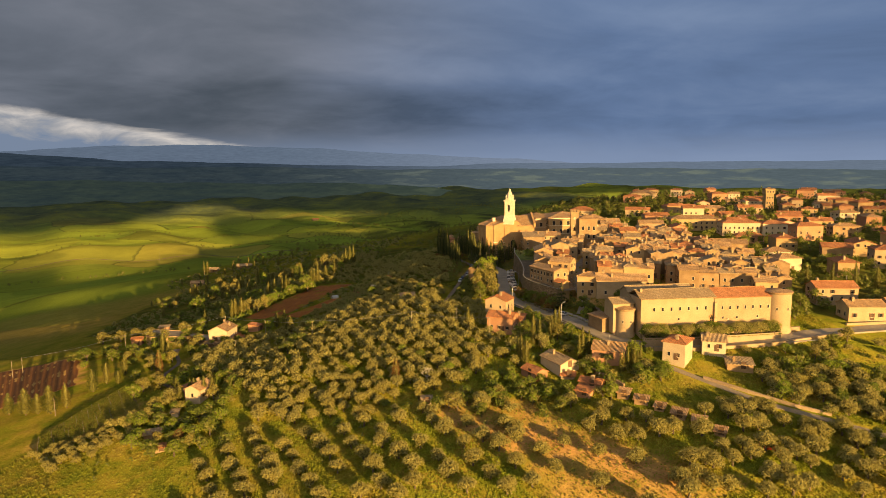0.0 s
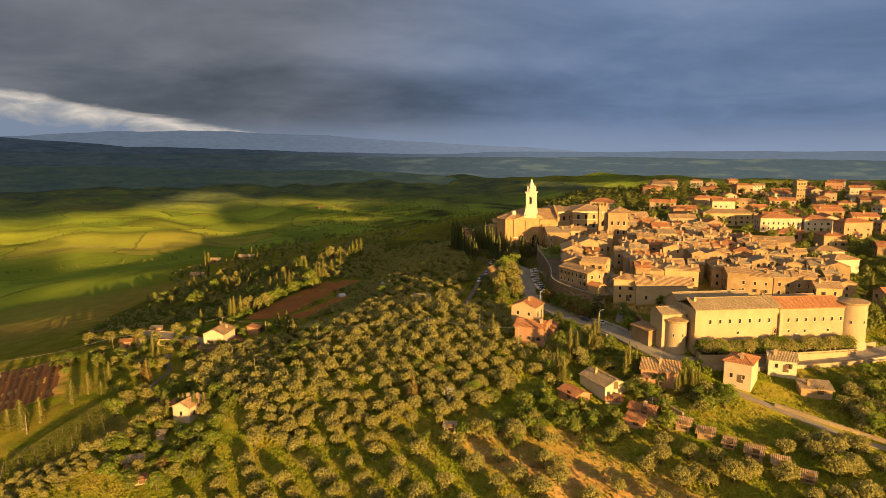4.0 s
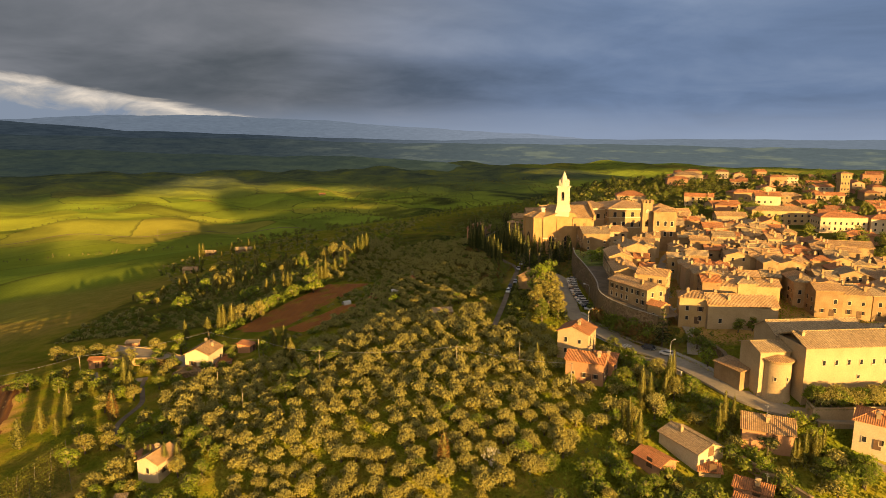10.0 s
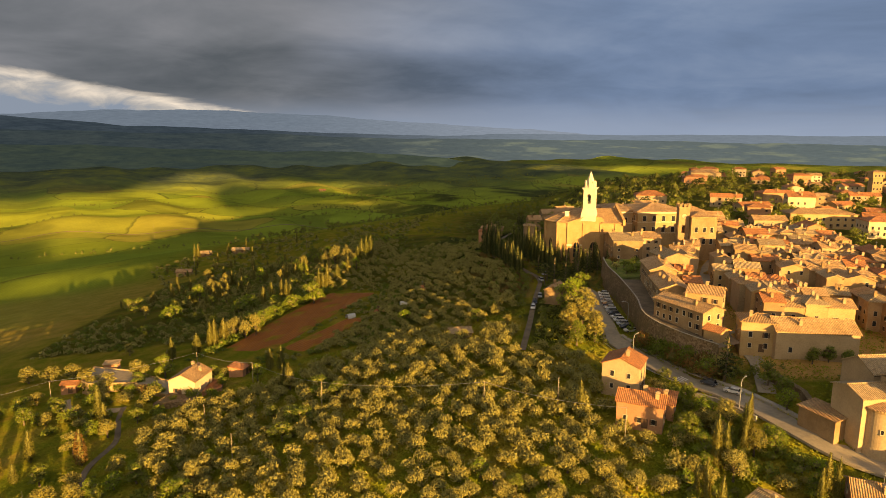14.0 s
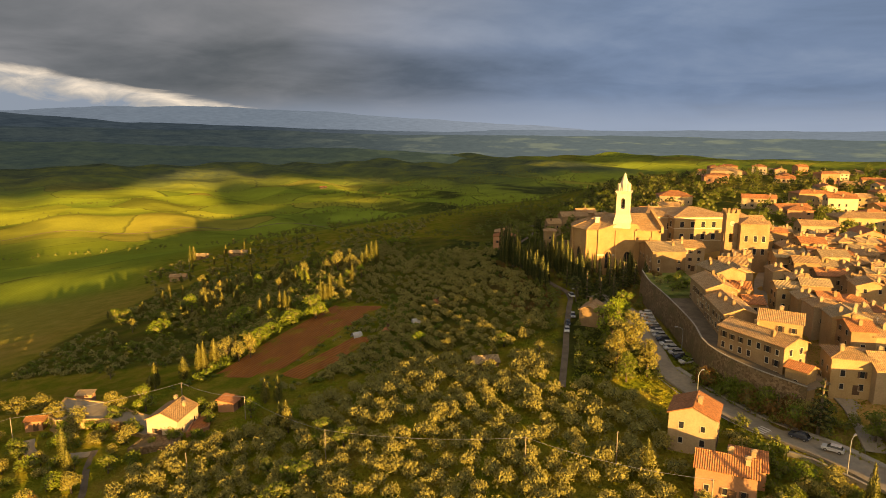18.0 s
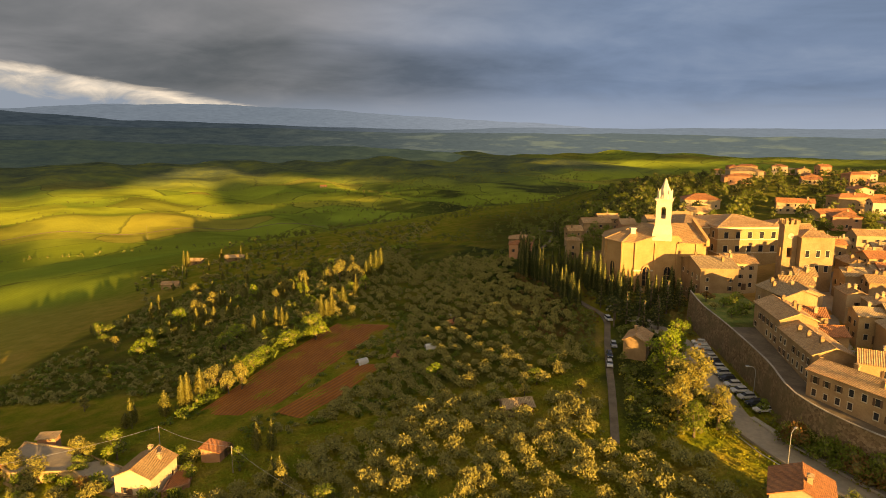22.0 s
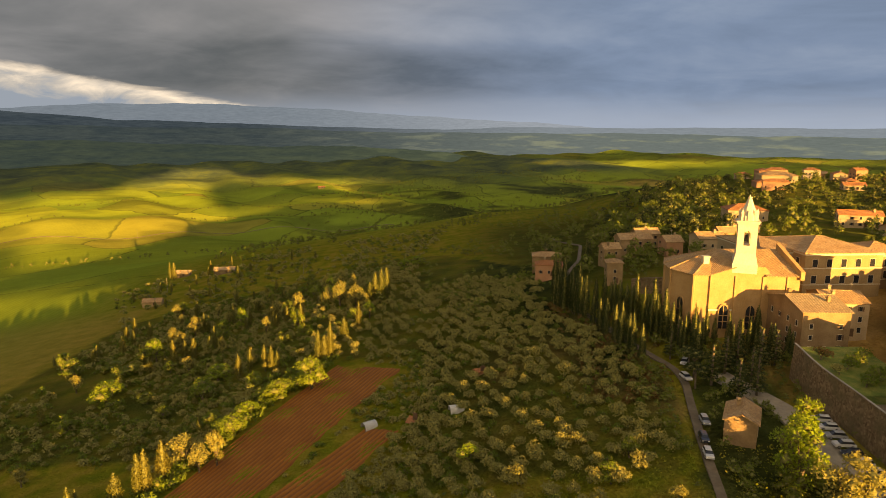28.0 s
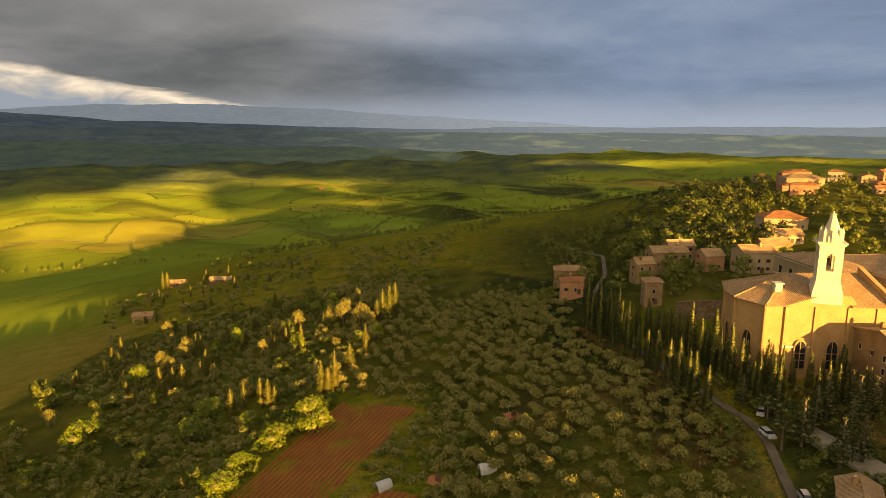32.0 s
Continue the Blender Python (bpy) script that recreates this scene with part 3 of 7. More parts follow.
    wood_shade = wood_shade + (0.4 + 0.4 * rough) * in_poly(x, y, [(-232, 408), (-150, 394), (-114, 384), (-84, 448), (-50, 436), (-46, 345), (8, 332), (22, 392), (10, 450), (30, 540), (-40, 660), (-150, 670), (-240, 600)])
    wood_shade = wood_shade + 0.6 * sst(132, 150, x) * sst(236, 262, y) * sst(1000, 900, y)
    cover = np.stack([hill, np.clip(soil, 0, 1), np.clip(wood_shade, 0, 1), np.ones_like(hill)], -1)
    attr = me.color_attributes.new("cover", "FLOAT_COLOR", "POINT")
    attr.data.foreach_set("color", cover.astype(np.float32).ravel())
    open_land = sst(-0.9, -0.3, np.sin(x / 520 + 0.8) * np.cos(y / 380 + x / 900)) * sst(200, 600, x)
    # where the haze-tinted woods take over from the fields
    far_haze = sst(1900, 3000, y + 0.35 * np.maximum(0, -x - 400) - 500 * np.exp(-(((x + 700) / 700) ** 2))) * (1 - 0.92 * open_land)
    attr = me.attributes.new("far_haze", "FLOAT", "POINT")
    attr.data.foreach_set("value", far_haze.astype(np.float32).ravel())
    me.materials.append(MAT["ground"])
    tagged(new("ground", me), "grassy hill falling to green valley fields", "ground", kind="structure")


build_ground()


def strip(line, width, lift, skirt=0.6, step=2.5, across=2):
    """A strip laid over the ground along a polyline."""
    pts = [Vector((*p, 0)) for p in line]
    fine = []
    for a, b in zip(pts, pts[1:]):
        k = max(1, int((b - a).length / step))
        fine += [a.lerp(b, i / k) for i in range(k)]
    fine.append(pts[-1])
    for _ in range(3):
        fine = [fine[0]] + [(fine[i - 1] + fine[i] * 2 + fine[i + 1]) / 4 for i in range(1, len(fine) - 1)] + [fine[-1]]
    g, rows = Geo(), []
    for i, p in enumerate(fine):
        t = (fine[min(i + 1, len(fine) - 1)] - fine[max(i - 1, 0)]).normalized()
        s = Vector((-t.y, t.x, 0))
        zc = ground_at(p.x, p.y)
        row = []
        for j in range(across + 1):
            q = p + s * width * (0.5 - j / across)
            row.append((q.x, q.y, max(zc, ground_at(q.x, q.y)) * 0.5 + zc * 0.5 + lift))
        rows.append([(*row[0][:2], row[0][2] - skirt)] + row + [(*row[-1][:2], row[-1][2] - skirt)])
    w = across + 3
    g.v = [q for r in rows for q in r]
    g.f = [(i * w + j, i * w + j + 1, (i + 1) * w + j + 1, (i + 1) * w + j) for i in range(len(rows) - 1) for j in range(w - 1)]
    g.f = [tuple(reversed(f)) for f in g.f]
    g.s = [0] * len(g.f)
    return g


def road(name, line, width, mat, label, lift=0.12):
    tagged(new(name, strip(line, width, lift).mesh(name, mat)), label, "road", kind="structure")


road("road", MAIN_ROAD, 6.4, "road", "grey asphalt road below the town wall")
road("lane", BACK_ROAD[:8], 1.9, "lane", "narrow pale lane along the hillside")
road("lane", BACK_ROAD[7:], 1.9, "lane", "narrow asphalt lane beneath the cypresses")
road("path", LOW_PATH, 2.6, "track", "pale gravel path beside the olive terraces")
road("farm_track", FARM_TRACK, 1.7, "lane", "two-wheel farm track through the trees")
road("house_lane", HOUSE_LANE, 3.2, "track", "gravel yard lane of the farmhouse")
road("street", MAIN_STREET, 4.2, "road", "narrow paved street between the houses")
road("pavement", [(p[0] + 3.9, p[1] + 0.8) for p in MAIN_ROAD[3:9]], 1.3, "kerb", "raised stone pavement beside the road", 0.28)
road("valley_road", [(-1900, 1150), (-1300, 1210), (-900, 1330), (-620, 1420), (-400, 1560), (-150, 1650)], 3.6, "lane", "narrow unpaved road across the valley", 0.4)


def field(name, a, b, c, d, rows, label):
    """A tilled field between the edges a-d and b-c, with ridges running that way."""
    g, n = Geo(), 24
    a, b, c, d = (Vector((*p, 0)) for p in (a, b, c, d))
    cols = rows * 4
    for i in range(n + 1):
        l, r = a.lerp(d, i / n), b.lerp(c, i / n)
        for j in range(cols + 1):
            p = l.lerp(r, j / cols)
            g.v.append((p.x, p.y, ground_at(p.x, p.y) + 0.22 * min(1, i, n - i, j, cols - j) + 0.16 * min(1, i, n - i) * math.sin(j * math.pi / 2) + 0.04 * math.sin(i * 1.7 + j)))
    w = cols + 1
    g.f = [(i * w + j, i * w + j + 1, (i + 1) * w + j + 1, (i + 1) * w + j) for i in range(n) for j in range(cols)]
    g.f = [tuple(reversed(f)) for f in g.f]
    g.s = [0] * len(g.f)
    me = g.mesh(name, "soil")
    attr = me.attributes.new("furrow", "FLOAT", "POINT")
    attr.data.foreach_set("value", [0.5 - 0.5 * math.sin((k % w) * math.pi / 2) for k in range(len(g.v))])
    tagged(new(name, me), label, "field", kind="structure")


field("ploughed_field", (-81, 440), (-56, 429), (-90, 350), (-113, 356), 17, "reddish ploughed field with straight ridges")
field("ploughed_field", (-64, 386), (-53, 379), (-76, 346), (-86, 352), 7, "small reddish ploughed plot beside the grove")
field("ploughed_field", (-226, 314), (-184, 320), (-158, 268), (-182, 248), 14, "brown tilled vineyard plot on the slope")

# ---- far hills and unseen shading clouds ----


def far_ridge(name, dist, az0, az1, base, tops, seed, label, mat="far_hill", rough=1.0):
    """A range of far hills: a ridge with slopes towards and away from the valley."""
    r = np.random.default_rng(seed)
    az = np.radians(np.linspace(az0, az1, 600))
    u = np.linspace(0, 1, 600)
    crest = np.interp(u, np.linspace(0, 1, len(tops)), tops)
    for k in (7, 15, 33, 70, 131, 190):
        crest = crest + np.sin(u * k * 6.28 + r.uniform(0, 6)) * 28.0 * rough / k ** 0.8
    g = Geo()
    for ring, (dd, f) in enumerate(((0, 0.0), (180, 0.62), (300, 0.88), (400, 1.0), (520, 0.5))):
        for a, c in zip(az, crest):
            g.v.append((math.sin(a) * (dist + dd), math.cos(a) * (dist + dd), base + (c - base) * f))
    for ring in range(4):
        for i in range(599):
            k = ring * 600 + i
            g.f.append((k, k + 1, k + 601, k + 600))
    g.s = [0] * len(g.f)
    tagged(new(name, g.mesh(name, mat)), label, "hills", kind="structure")


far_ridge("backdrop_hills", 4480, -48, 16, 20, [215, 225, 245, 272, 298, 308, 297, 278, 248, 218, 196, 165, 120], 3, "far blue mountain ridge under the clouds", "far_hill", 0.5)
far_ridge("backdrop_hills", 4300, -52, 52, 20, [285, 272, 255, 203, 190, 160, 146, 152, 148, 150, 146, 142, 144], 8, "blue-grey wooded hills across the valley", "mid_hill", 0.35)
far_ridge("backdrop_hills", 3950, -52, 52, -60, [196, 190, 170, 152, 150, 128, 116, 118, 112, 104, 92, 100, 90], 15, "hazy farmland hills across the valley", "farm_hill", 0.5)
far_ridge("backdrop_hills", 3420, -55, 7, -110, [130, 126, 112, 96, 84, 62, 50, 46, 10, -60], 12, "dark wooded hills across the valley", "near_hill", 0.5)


LIT_VALLEY = [(-2600, 1980), (-1320, 2030), (-1220, 2290), (-1230, 2560), (-1360, 3200), (-1190, 3300), (-900, 2980), (-590, 2850), (-215, 2910), (-100, 2610), (-280, 2190), (-460, 2260), (-600, 2300), (-700, 2380),
              (-630, 1970), (-570, 1560), (-560, 1380), (-600, 1260), (-680, 1130), (-900, 1060), (-2600, 920)]
LIT_HILL = [(-760, 400), (-60, 400), (-80, 2150), (-250, 2250), (-430, 1950), (-670, 1790)]


def cloud_bank(name, x0, y0, x1, y1, tall, cell, label):
    """An unseen broken cloud deck behind the viewpoint, added between the low sun and the far valley to shade it; its
    gaps are cut where the ground is lit.
    """
    drift = TOWARD_SUN * ((tall + 50.0) / TOWARD_SUN.z)
    gx, gy = np.meshgrid(np.arange(x0, x1, cell), np.arange(y0, y1, cell), indexing="ij")
    wob = np.array([[noise.fractal((x / 420, y / 420, 3.0), 1.0, 2.0, 3) for y in gy[0]] for x in gx[:, 0]])
    px, py = gx + 70 * wob, gy + 70 * np.roll(wob, 7, 0)
    gap = in_poly(px, py, LIT_VALLEY) | in_poly(px, py, LIT_HILL)
    for cx, cy, rx, ry in ((1300, 3540, 1300, 300), (1100, 4500, 900, 330), (2100, 4500, 700, 300), (420, 3050, 210, 60), (-420, 3900, 160, 70)):
        gap |= np.hypot((px - cx) / rx, (py - cy) / ry) < 1
    g = Geo()
    for x, y, w in zip(gx[~gap], gy[~gap], wob[~gap]):
        g.box(x + drift.x, y + drift.y, tall - 15 - 10 * w, x + drift.x + cell, y + drift.y + cell, tall + 40 + 25 * w)
    tagged(new(name, g.mesh(name, "cloud")), label, "cloud", kind="structure")


cloud_bank("cloud_bank", -3000, 560, 2700, 4950, 900.0, 48.0, "unseen broken cloud deck added to shade the far valley")

# ---- buildings ----
WINDOW_MESHES = {}


def window_parts(w, h, shut):
    key = (w, h, shut)
    if key not in WINDOW_MESHES:
        f = Geo()
        t = 0.14
        f.box(-w / 2 - t, -0.10, -t, -w / 2, 0.05, h + t).box(w / 2, -0.10, -t, w / 2 + t, 0.05, h + t)
        f.box(-w / 2, -0.10, h, w / 2, 0.05, h + t).box(-w / 2 - 0.1, -0.18, -t - 0.06, w / 2 + 0.1, 0.05, -0.005)
        p = Geo().box(-w / 2, -0.03, 0, w / 2, 0.03, h)
        s = Geo().box(0, -0.17, -0.02, w * 0.48, -0.105, h + 0.02)
        WINDOW_MESHES[key] = (f.mesh("window", "frame"), p.mesh("pane", "pane"), s.mesh("shutter", "shutter") if shut else None)
    return WINDOW_MESHES[key]


MERGED = {}


def window_single(w, h, shut):
    """Frame, pane and shutters of a far window as one small mesh."""
    key = (w, h, shut)
    if key not in MERGED:
        g = Geo()
        g.box(-w / 2 - 0.12, -0.07, -0.12, w / 2 + 0.12, 0.05, h + 0.12, 0)
        g.box(-w / 2, -0.10, 0, w / 2, 0.0, h, 1)
        if shut:
            g.box(-w * 0.98, -0.13, 0, -w / 2 - 0.01, -0.075, h, 2).box(w / 2 + 0.01, -0.13, 0, w * 0.98, -0.075, h, 2)
        MERGED[key] = g.mesh("window", "frame", "pane", "shutter")
    return MERGED[key]


def add_window(parent, m, w=0.95, h=1.45, shut=False, near=False):
    if near:
        f, p, s = window_parts(w, h, shut)
        ob = part("window", f, parent, m)
        part("pane", p, ob)
        if s:
            part("shutter", s, ob, pose(w / 2 + 0.02, 0, 0))
            part("shutter", s, ob, pose(-w / 2 - 0.02 - w * 0.48, 0, 0))
    else:
        part("window", window_single(w, h, shut), parent, m)


def facade(parent, w, d, side, h0, h1, step, near, shut=0.4, size=(0.95, 1.45), storey=3.1, keep=0.85, first=1.2):
    """Rows of windows on one side of a house: s, n, e or w of its own frame."""
    length = w if side in "sn" else d
    turn = {"s": 0, "e": 90, "n": 180, "w": -90}[side]
    off = {"s": (0, -d / 2), "n": (0, d / 2), "e": (w / 2, 0), "w": (-w / 2, 0)}[side]
    count = max(1, int((length - 1.6) / step))
    z = h0 + first
    while z + size[1] + 0.5 < h1:
        for i in range(count):
            if rnd.random() > keep:
                continue
            u = (i + 0.5 - count / 2) * (length - 1.0) / count
            m = pose(off[0], off[1], z, 0, 0, turn) @ pose(u, 0, 0)
            k = rnd.choice((1.0, 1.0, 0.85))
            add_window(parent, m, size[0] * k, size[1] * k, rnd.random() < shut, near)
        z += storey


DOOR = Geo().box(-0.6, -0.08, 0, 0.6, 0.03, 2.15).box(-0.75, -0.12, 0, -0.6, 0.03, 2.3).box(0.6, -0.12, 0, 0.75, 0.03, 2.3).box(-0.75, -0.12, 2.15, 0.75, 0.03, 2.3).mesh("door", "shutter")
CHIMNEY = Geo().box(-0.4, -0.4, 0, 0.4, 0.4, 1.5).box(-0.55, -0.55, 1.5, 0.55, 0.55, 1.65).box(-0.35, -0.35, 1.65, 0.35, 0.35, 1.95).add([(-0.6, -0.6, 1.95), (0.6, -0.6, 1.95), (0.6, 0.6, 1.95), (-0.6, 0.6, 1.95), (0, 0, 2.3)], [(3, 2, 1, 0), (0, 1, 4), (1, 2, 4), (2, 3, 4), (3, 0, 4)])
CHIMNEYS = {m: CHIMNEY.mesh("chimney", m) for m in ("brick", "cream", "rose")}
AERIAL = Geo().tube((0, 0, 0), (0, 0, 2.6), 0.04, 0.03, 5).tube((-0.6, 0, 2.4), (0.6, 0, 2.4), 0.025, 0.025, 4).tube((-0.35, 0, 2.0), (0.35, 0, 2.0), 0.025, 0.025, 4).tube((0, -0.5, 2.2), (0, 0.5, 2.2), 0.025, 0.025, 4).mesh("aerial", "galvanised")


def house_walls(w, d, h, kind, rise):
    g = Geo()
    a, b = w / 2, d / 2
    if kind == "gable":
        vs = [(-a, -b, 0), (a, -b, 0), (a, b, 0), (-a, b, 0), (-a, -b, h), (a, -b, h), (a, b, h), (-a, b, h), (-a, 0, h + rise), (a, 0, h + rise)]
        g.add(vs, [(0, 3, 2, 1), (0, 1, 5, 4), (2, 3, 7, 6), (1, 2, 6, 9, 5), (3, 0, 4, 8, 7), (4, 5, 9, 8), (6, 7, 8, 9)])
    elif kind == "shed":
        vs = [(-a, -b, 0), (a, -b, 0), (a, b, 0), (-a, b, 0), (-a, -b, h), (a, -b, h), (a, b, h + rise), (-a, b, h + rise)]
        g.add(vs, [(0, 3, 2, 1), (0, 1, 5, 4), (2, 3, 7, 6), (1, 2, 6, 5), (3, 0, 4, 7), (4, 5, 6, 7)])
    else:
        g.box(-a, -b, 0, a, b, h)
    return g


def house_roof(w, d, h, kind, rise, o=0.45, t=0.22):
    g = Geo()
    a, b = w / 2 + o, d / 2 + o
    if kind == "gable":
        s = rise / (d / 2)
        zl, zr = h - o * s + t, h + rise + t
        g.slab([(-a, -b, zl), (a, -b, zl), (a, 0, zr), (-a, 0, zr)], t)
        g.slab([(a, b, zl), (-a, b, zl), (-a, 0, zr), (a, 0, zr)], t)
        g.tube((-a, 0, zr + 0.02), (a, 0, zr + 0.02), 0.16, 0.16, 6)
    elif kind == "shed":
        s = rise / d
        g.slab([(-a, -b, h - o * s + t), (a, -b, h - o * s + t), (a, b, h + rise + o * s + t), (-a, b, h + rise + o * s + t)], t)
    else:
        r = max(0.0, a - b)
        zl, zr = h, h + rise
        vs = [(-a, -b, zl), (a, -b, zl), (a, b, zl), (-a, b, zl), (-a, -b, zl + t), (a, -b, zl + t), (a, b, zl + t), (-a, b, zl + t), (-r, 0, zr + t), (r, 0, zr + t)]
        g.add(vs, [(3, 2, 1, 0), (0, 1, 5, 4), (1, 2, 6, 5), (2, 3, 7, 6), (3, 0, 4, 7), (4, 5, 9, 8), (6, 7, 8, 9), (5, 6, 9), (7, 4, 8)])
        for p, q in (((-a, -b), (-r, 0)), ((a, -b), (r, 0)), ((a, b), (r, 0)), ((-a, b), (-r, 0))):
            g.tube((*p, zl + t), (*q, zr + t), 0.14, 0.14, 5)
        if r > 0.2:
            g.tube((-r, 0, zr + t), (r, 0, zr + t), 0.15, 0.15, 5)
    return g


WALL_WORDS = {"brick": "sandstone", "rubble": "rubble stone", "ochre": "ochre plastered", "cream": "cream plastered", "white": "white plastered", "rose": "rose plastered", "church": "sandstone", "travertine": "pale stone"}
ROOF_WORDS = {"tile": "weathered tile roof", "tile_grey": "lichened tile roof", "tile_red": "bright red tile roof"}
FOOTPRINTS = []


def house(x, y, turn, w, d, eave, kind="gable", rise=None, wall="brick", tile="tile", sides="sew", near=False, step=3.0, name="house", where="in the old town", group="", shut=0.4, chimneys=1, keep=0.85, door="s", base=None, floors=3.1):
    """A house on the footprint w by d round (x, y); its ridge runs along its own x. eave: the height of its eaves above sea of the plan."""
    c, s = math.cos(radians(turn)), math.sin(radians(turn))
    corners = [(x + c * u - s * v, y + s * u + c * v) for u, v in ((-w / 2, -d / 2), (w / 2, -d / 2), (w / 2, d / 2), (-w / 2, d / 2))]
    zs = [ground_at(*p) for p in corners]
    z0 = min(zs) - 0.6 if base is None else base
    h = eave - z0
    rise = rise if rise is not None else d * 0.17
    FOOTPRINTS.append((x, y, max(w, d) / 2 + 1.0))
    ob = thing(name, pose(x, y, z0, 0, 0, turn), f"{WALL_WORDS[wall]} {name.replace('_', ' ')} with {ROOF_WORDS[tile]} {where}", "house", group)
    part("wall", house_walls(w, d, h, kind, rise).mesh("wall", wall), ob)
    part("roof", house_roof(w, d, h, kind, rise).mesh("roof", tile), ob)
    lift = max(zs) - z0
    for side in sides:
        facade(ob, w, d, side, lift, h + (0.4 if kind == "gable" and side in "ew" else 0), step, near, shut, keep=keep, storey=floors)
    if door:
        turn_d = {"s": 0, "e": 90, "n": 180, "w": -90}[door]
        off = {"s": (w * 0.12, -d / 2), "n": (0, d / 2), "e": (w / 2, 0), "w": (-w / 2, d * 0.1)}[door]
        part("door", DOOR, ob, pose(off[0], off[1], lift + 0.05, 0, 0, turn_d))
    for i in range(chimneys):
        u, v = rnd.uniform(-0.35, 0.35) * w, rnd.uniform(0.1, 0.3) * d * rnd.choice((-1, 1))
        zr = h + rise * (1 - abs(v) / (d / 2)) if kind != "shed" else h + rise * (v / d + 0.5)
        part("chimney", CHIMNEYS["brick" if wall in ("brick", "rubble", "church") else "cream"], ob, pose(u, v, zr - 0.3, 0, 0, 0))
    if rnd.random() < 0.3 and kind == "gable":
        part("aerial", AERIAL, ob, pose(rnd.uniform(-0.4, 0.4) * w, 0, h + rise))
    return ob


# -- the cathedral --


def arch_ring(w, h, n=8):
    """Outline of a pointed-arch opening, from its foot."""
    pts = [(-w / 2, 0), (w / 2, 0), (w / 2, h - w * 0.75)]
    for i in range(1, n):
        a = i / n
        pts.append((w / 2 - (w / 2) * a ** 1.6, h - w * 0.75 + w * 0.75 * math.sin(a * math.pi / 2)))
    pts.append((0, h))
    left = [(-u, v) for u, v in reversed(pts[2:-1])]
    return pts + left


def arch_window(parent, m, w, h):
    ring = arch_ring(w, h)
    n = len(ring)
    big = [(u * 1.0 + (0.28 if u > 0 else -0.28 if u < 0 else 0), v + (0.3 if v > 0.1 else -0.2)) for u, v in ring]
    f = Geo()
    for y0, y1 in ((-0.22, 0.1),):
        vs = [(u, y0, v) for u, v in big] + [(u, y0, v) for u, v in ring] + [(u, y1, v) for u, v in ring] + [(u, y1, v) for u, v in big]
        for a, b in ((0, 1), (1, 2), (3, 0)):
            f.add(vs, [(a * n + i, a * n + (i + 1) % n, b * n + (i + 1) % n, b * n + i) for i in range(n)])
    win = part("window", f.mesh("window", "church"), parent, m)
    p = Geo().add([(u, -0.02, v) for u, v in ring], [tuple(range(n))])
    p.add([(u, 0.05, v) for u, v in ring], [tuple(range(n - 1, -1, -1))])
    part("pane", p.mesh("pane", "pane"), win)
    b = Geo().box(-0.09, -0.1, 0, 0.09, -0.021, h - 0.1).box(-w / 2, -0.1, h * 0.55, w / 2, -0.021, h * 0.55 + 0.15).box(-w / 2, -0.1, h * 0.3, w / 2, -0.021, h * 0.3 + 0.12)
    part("tracery", b.mesh("tracery", "church"), win)


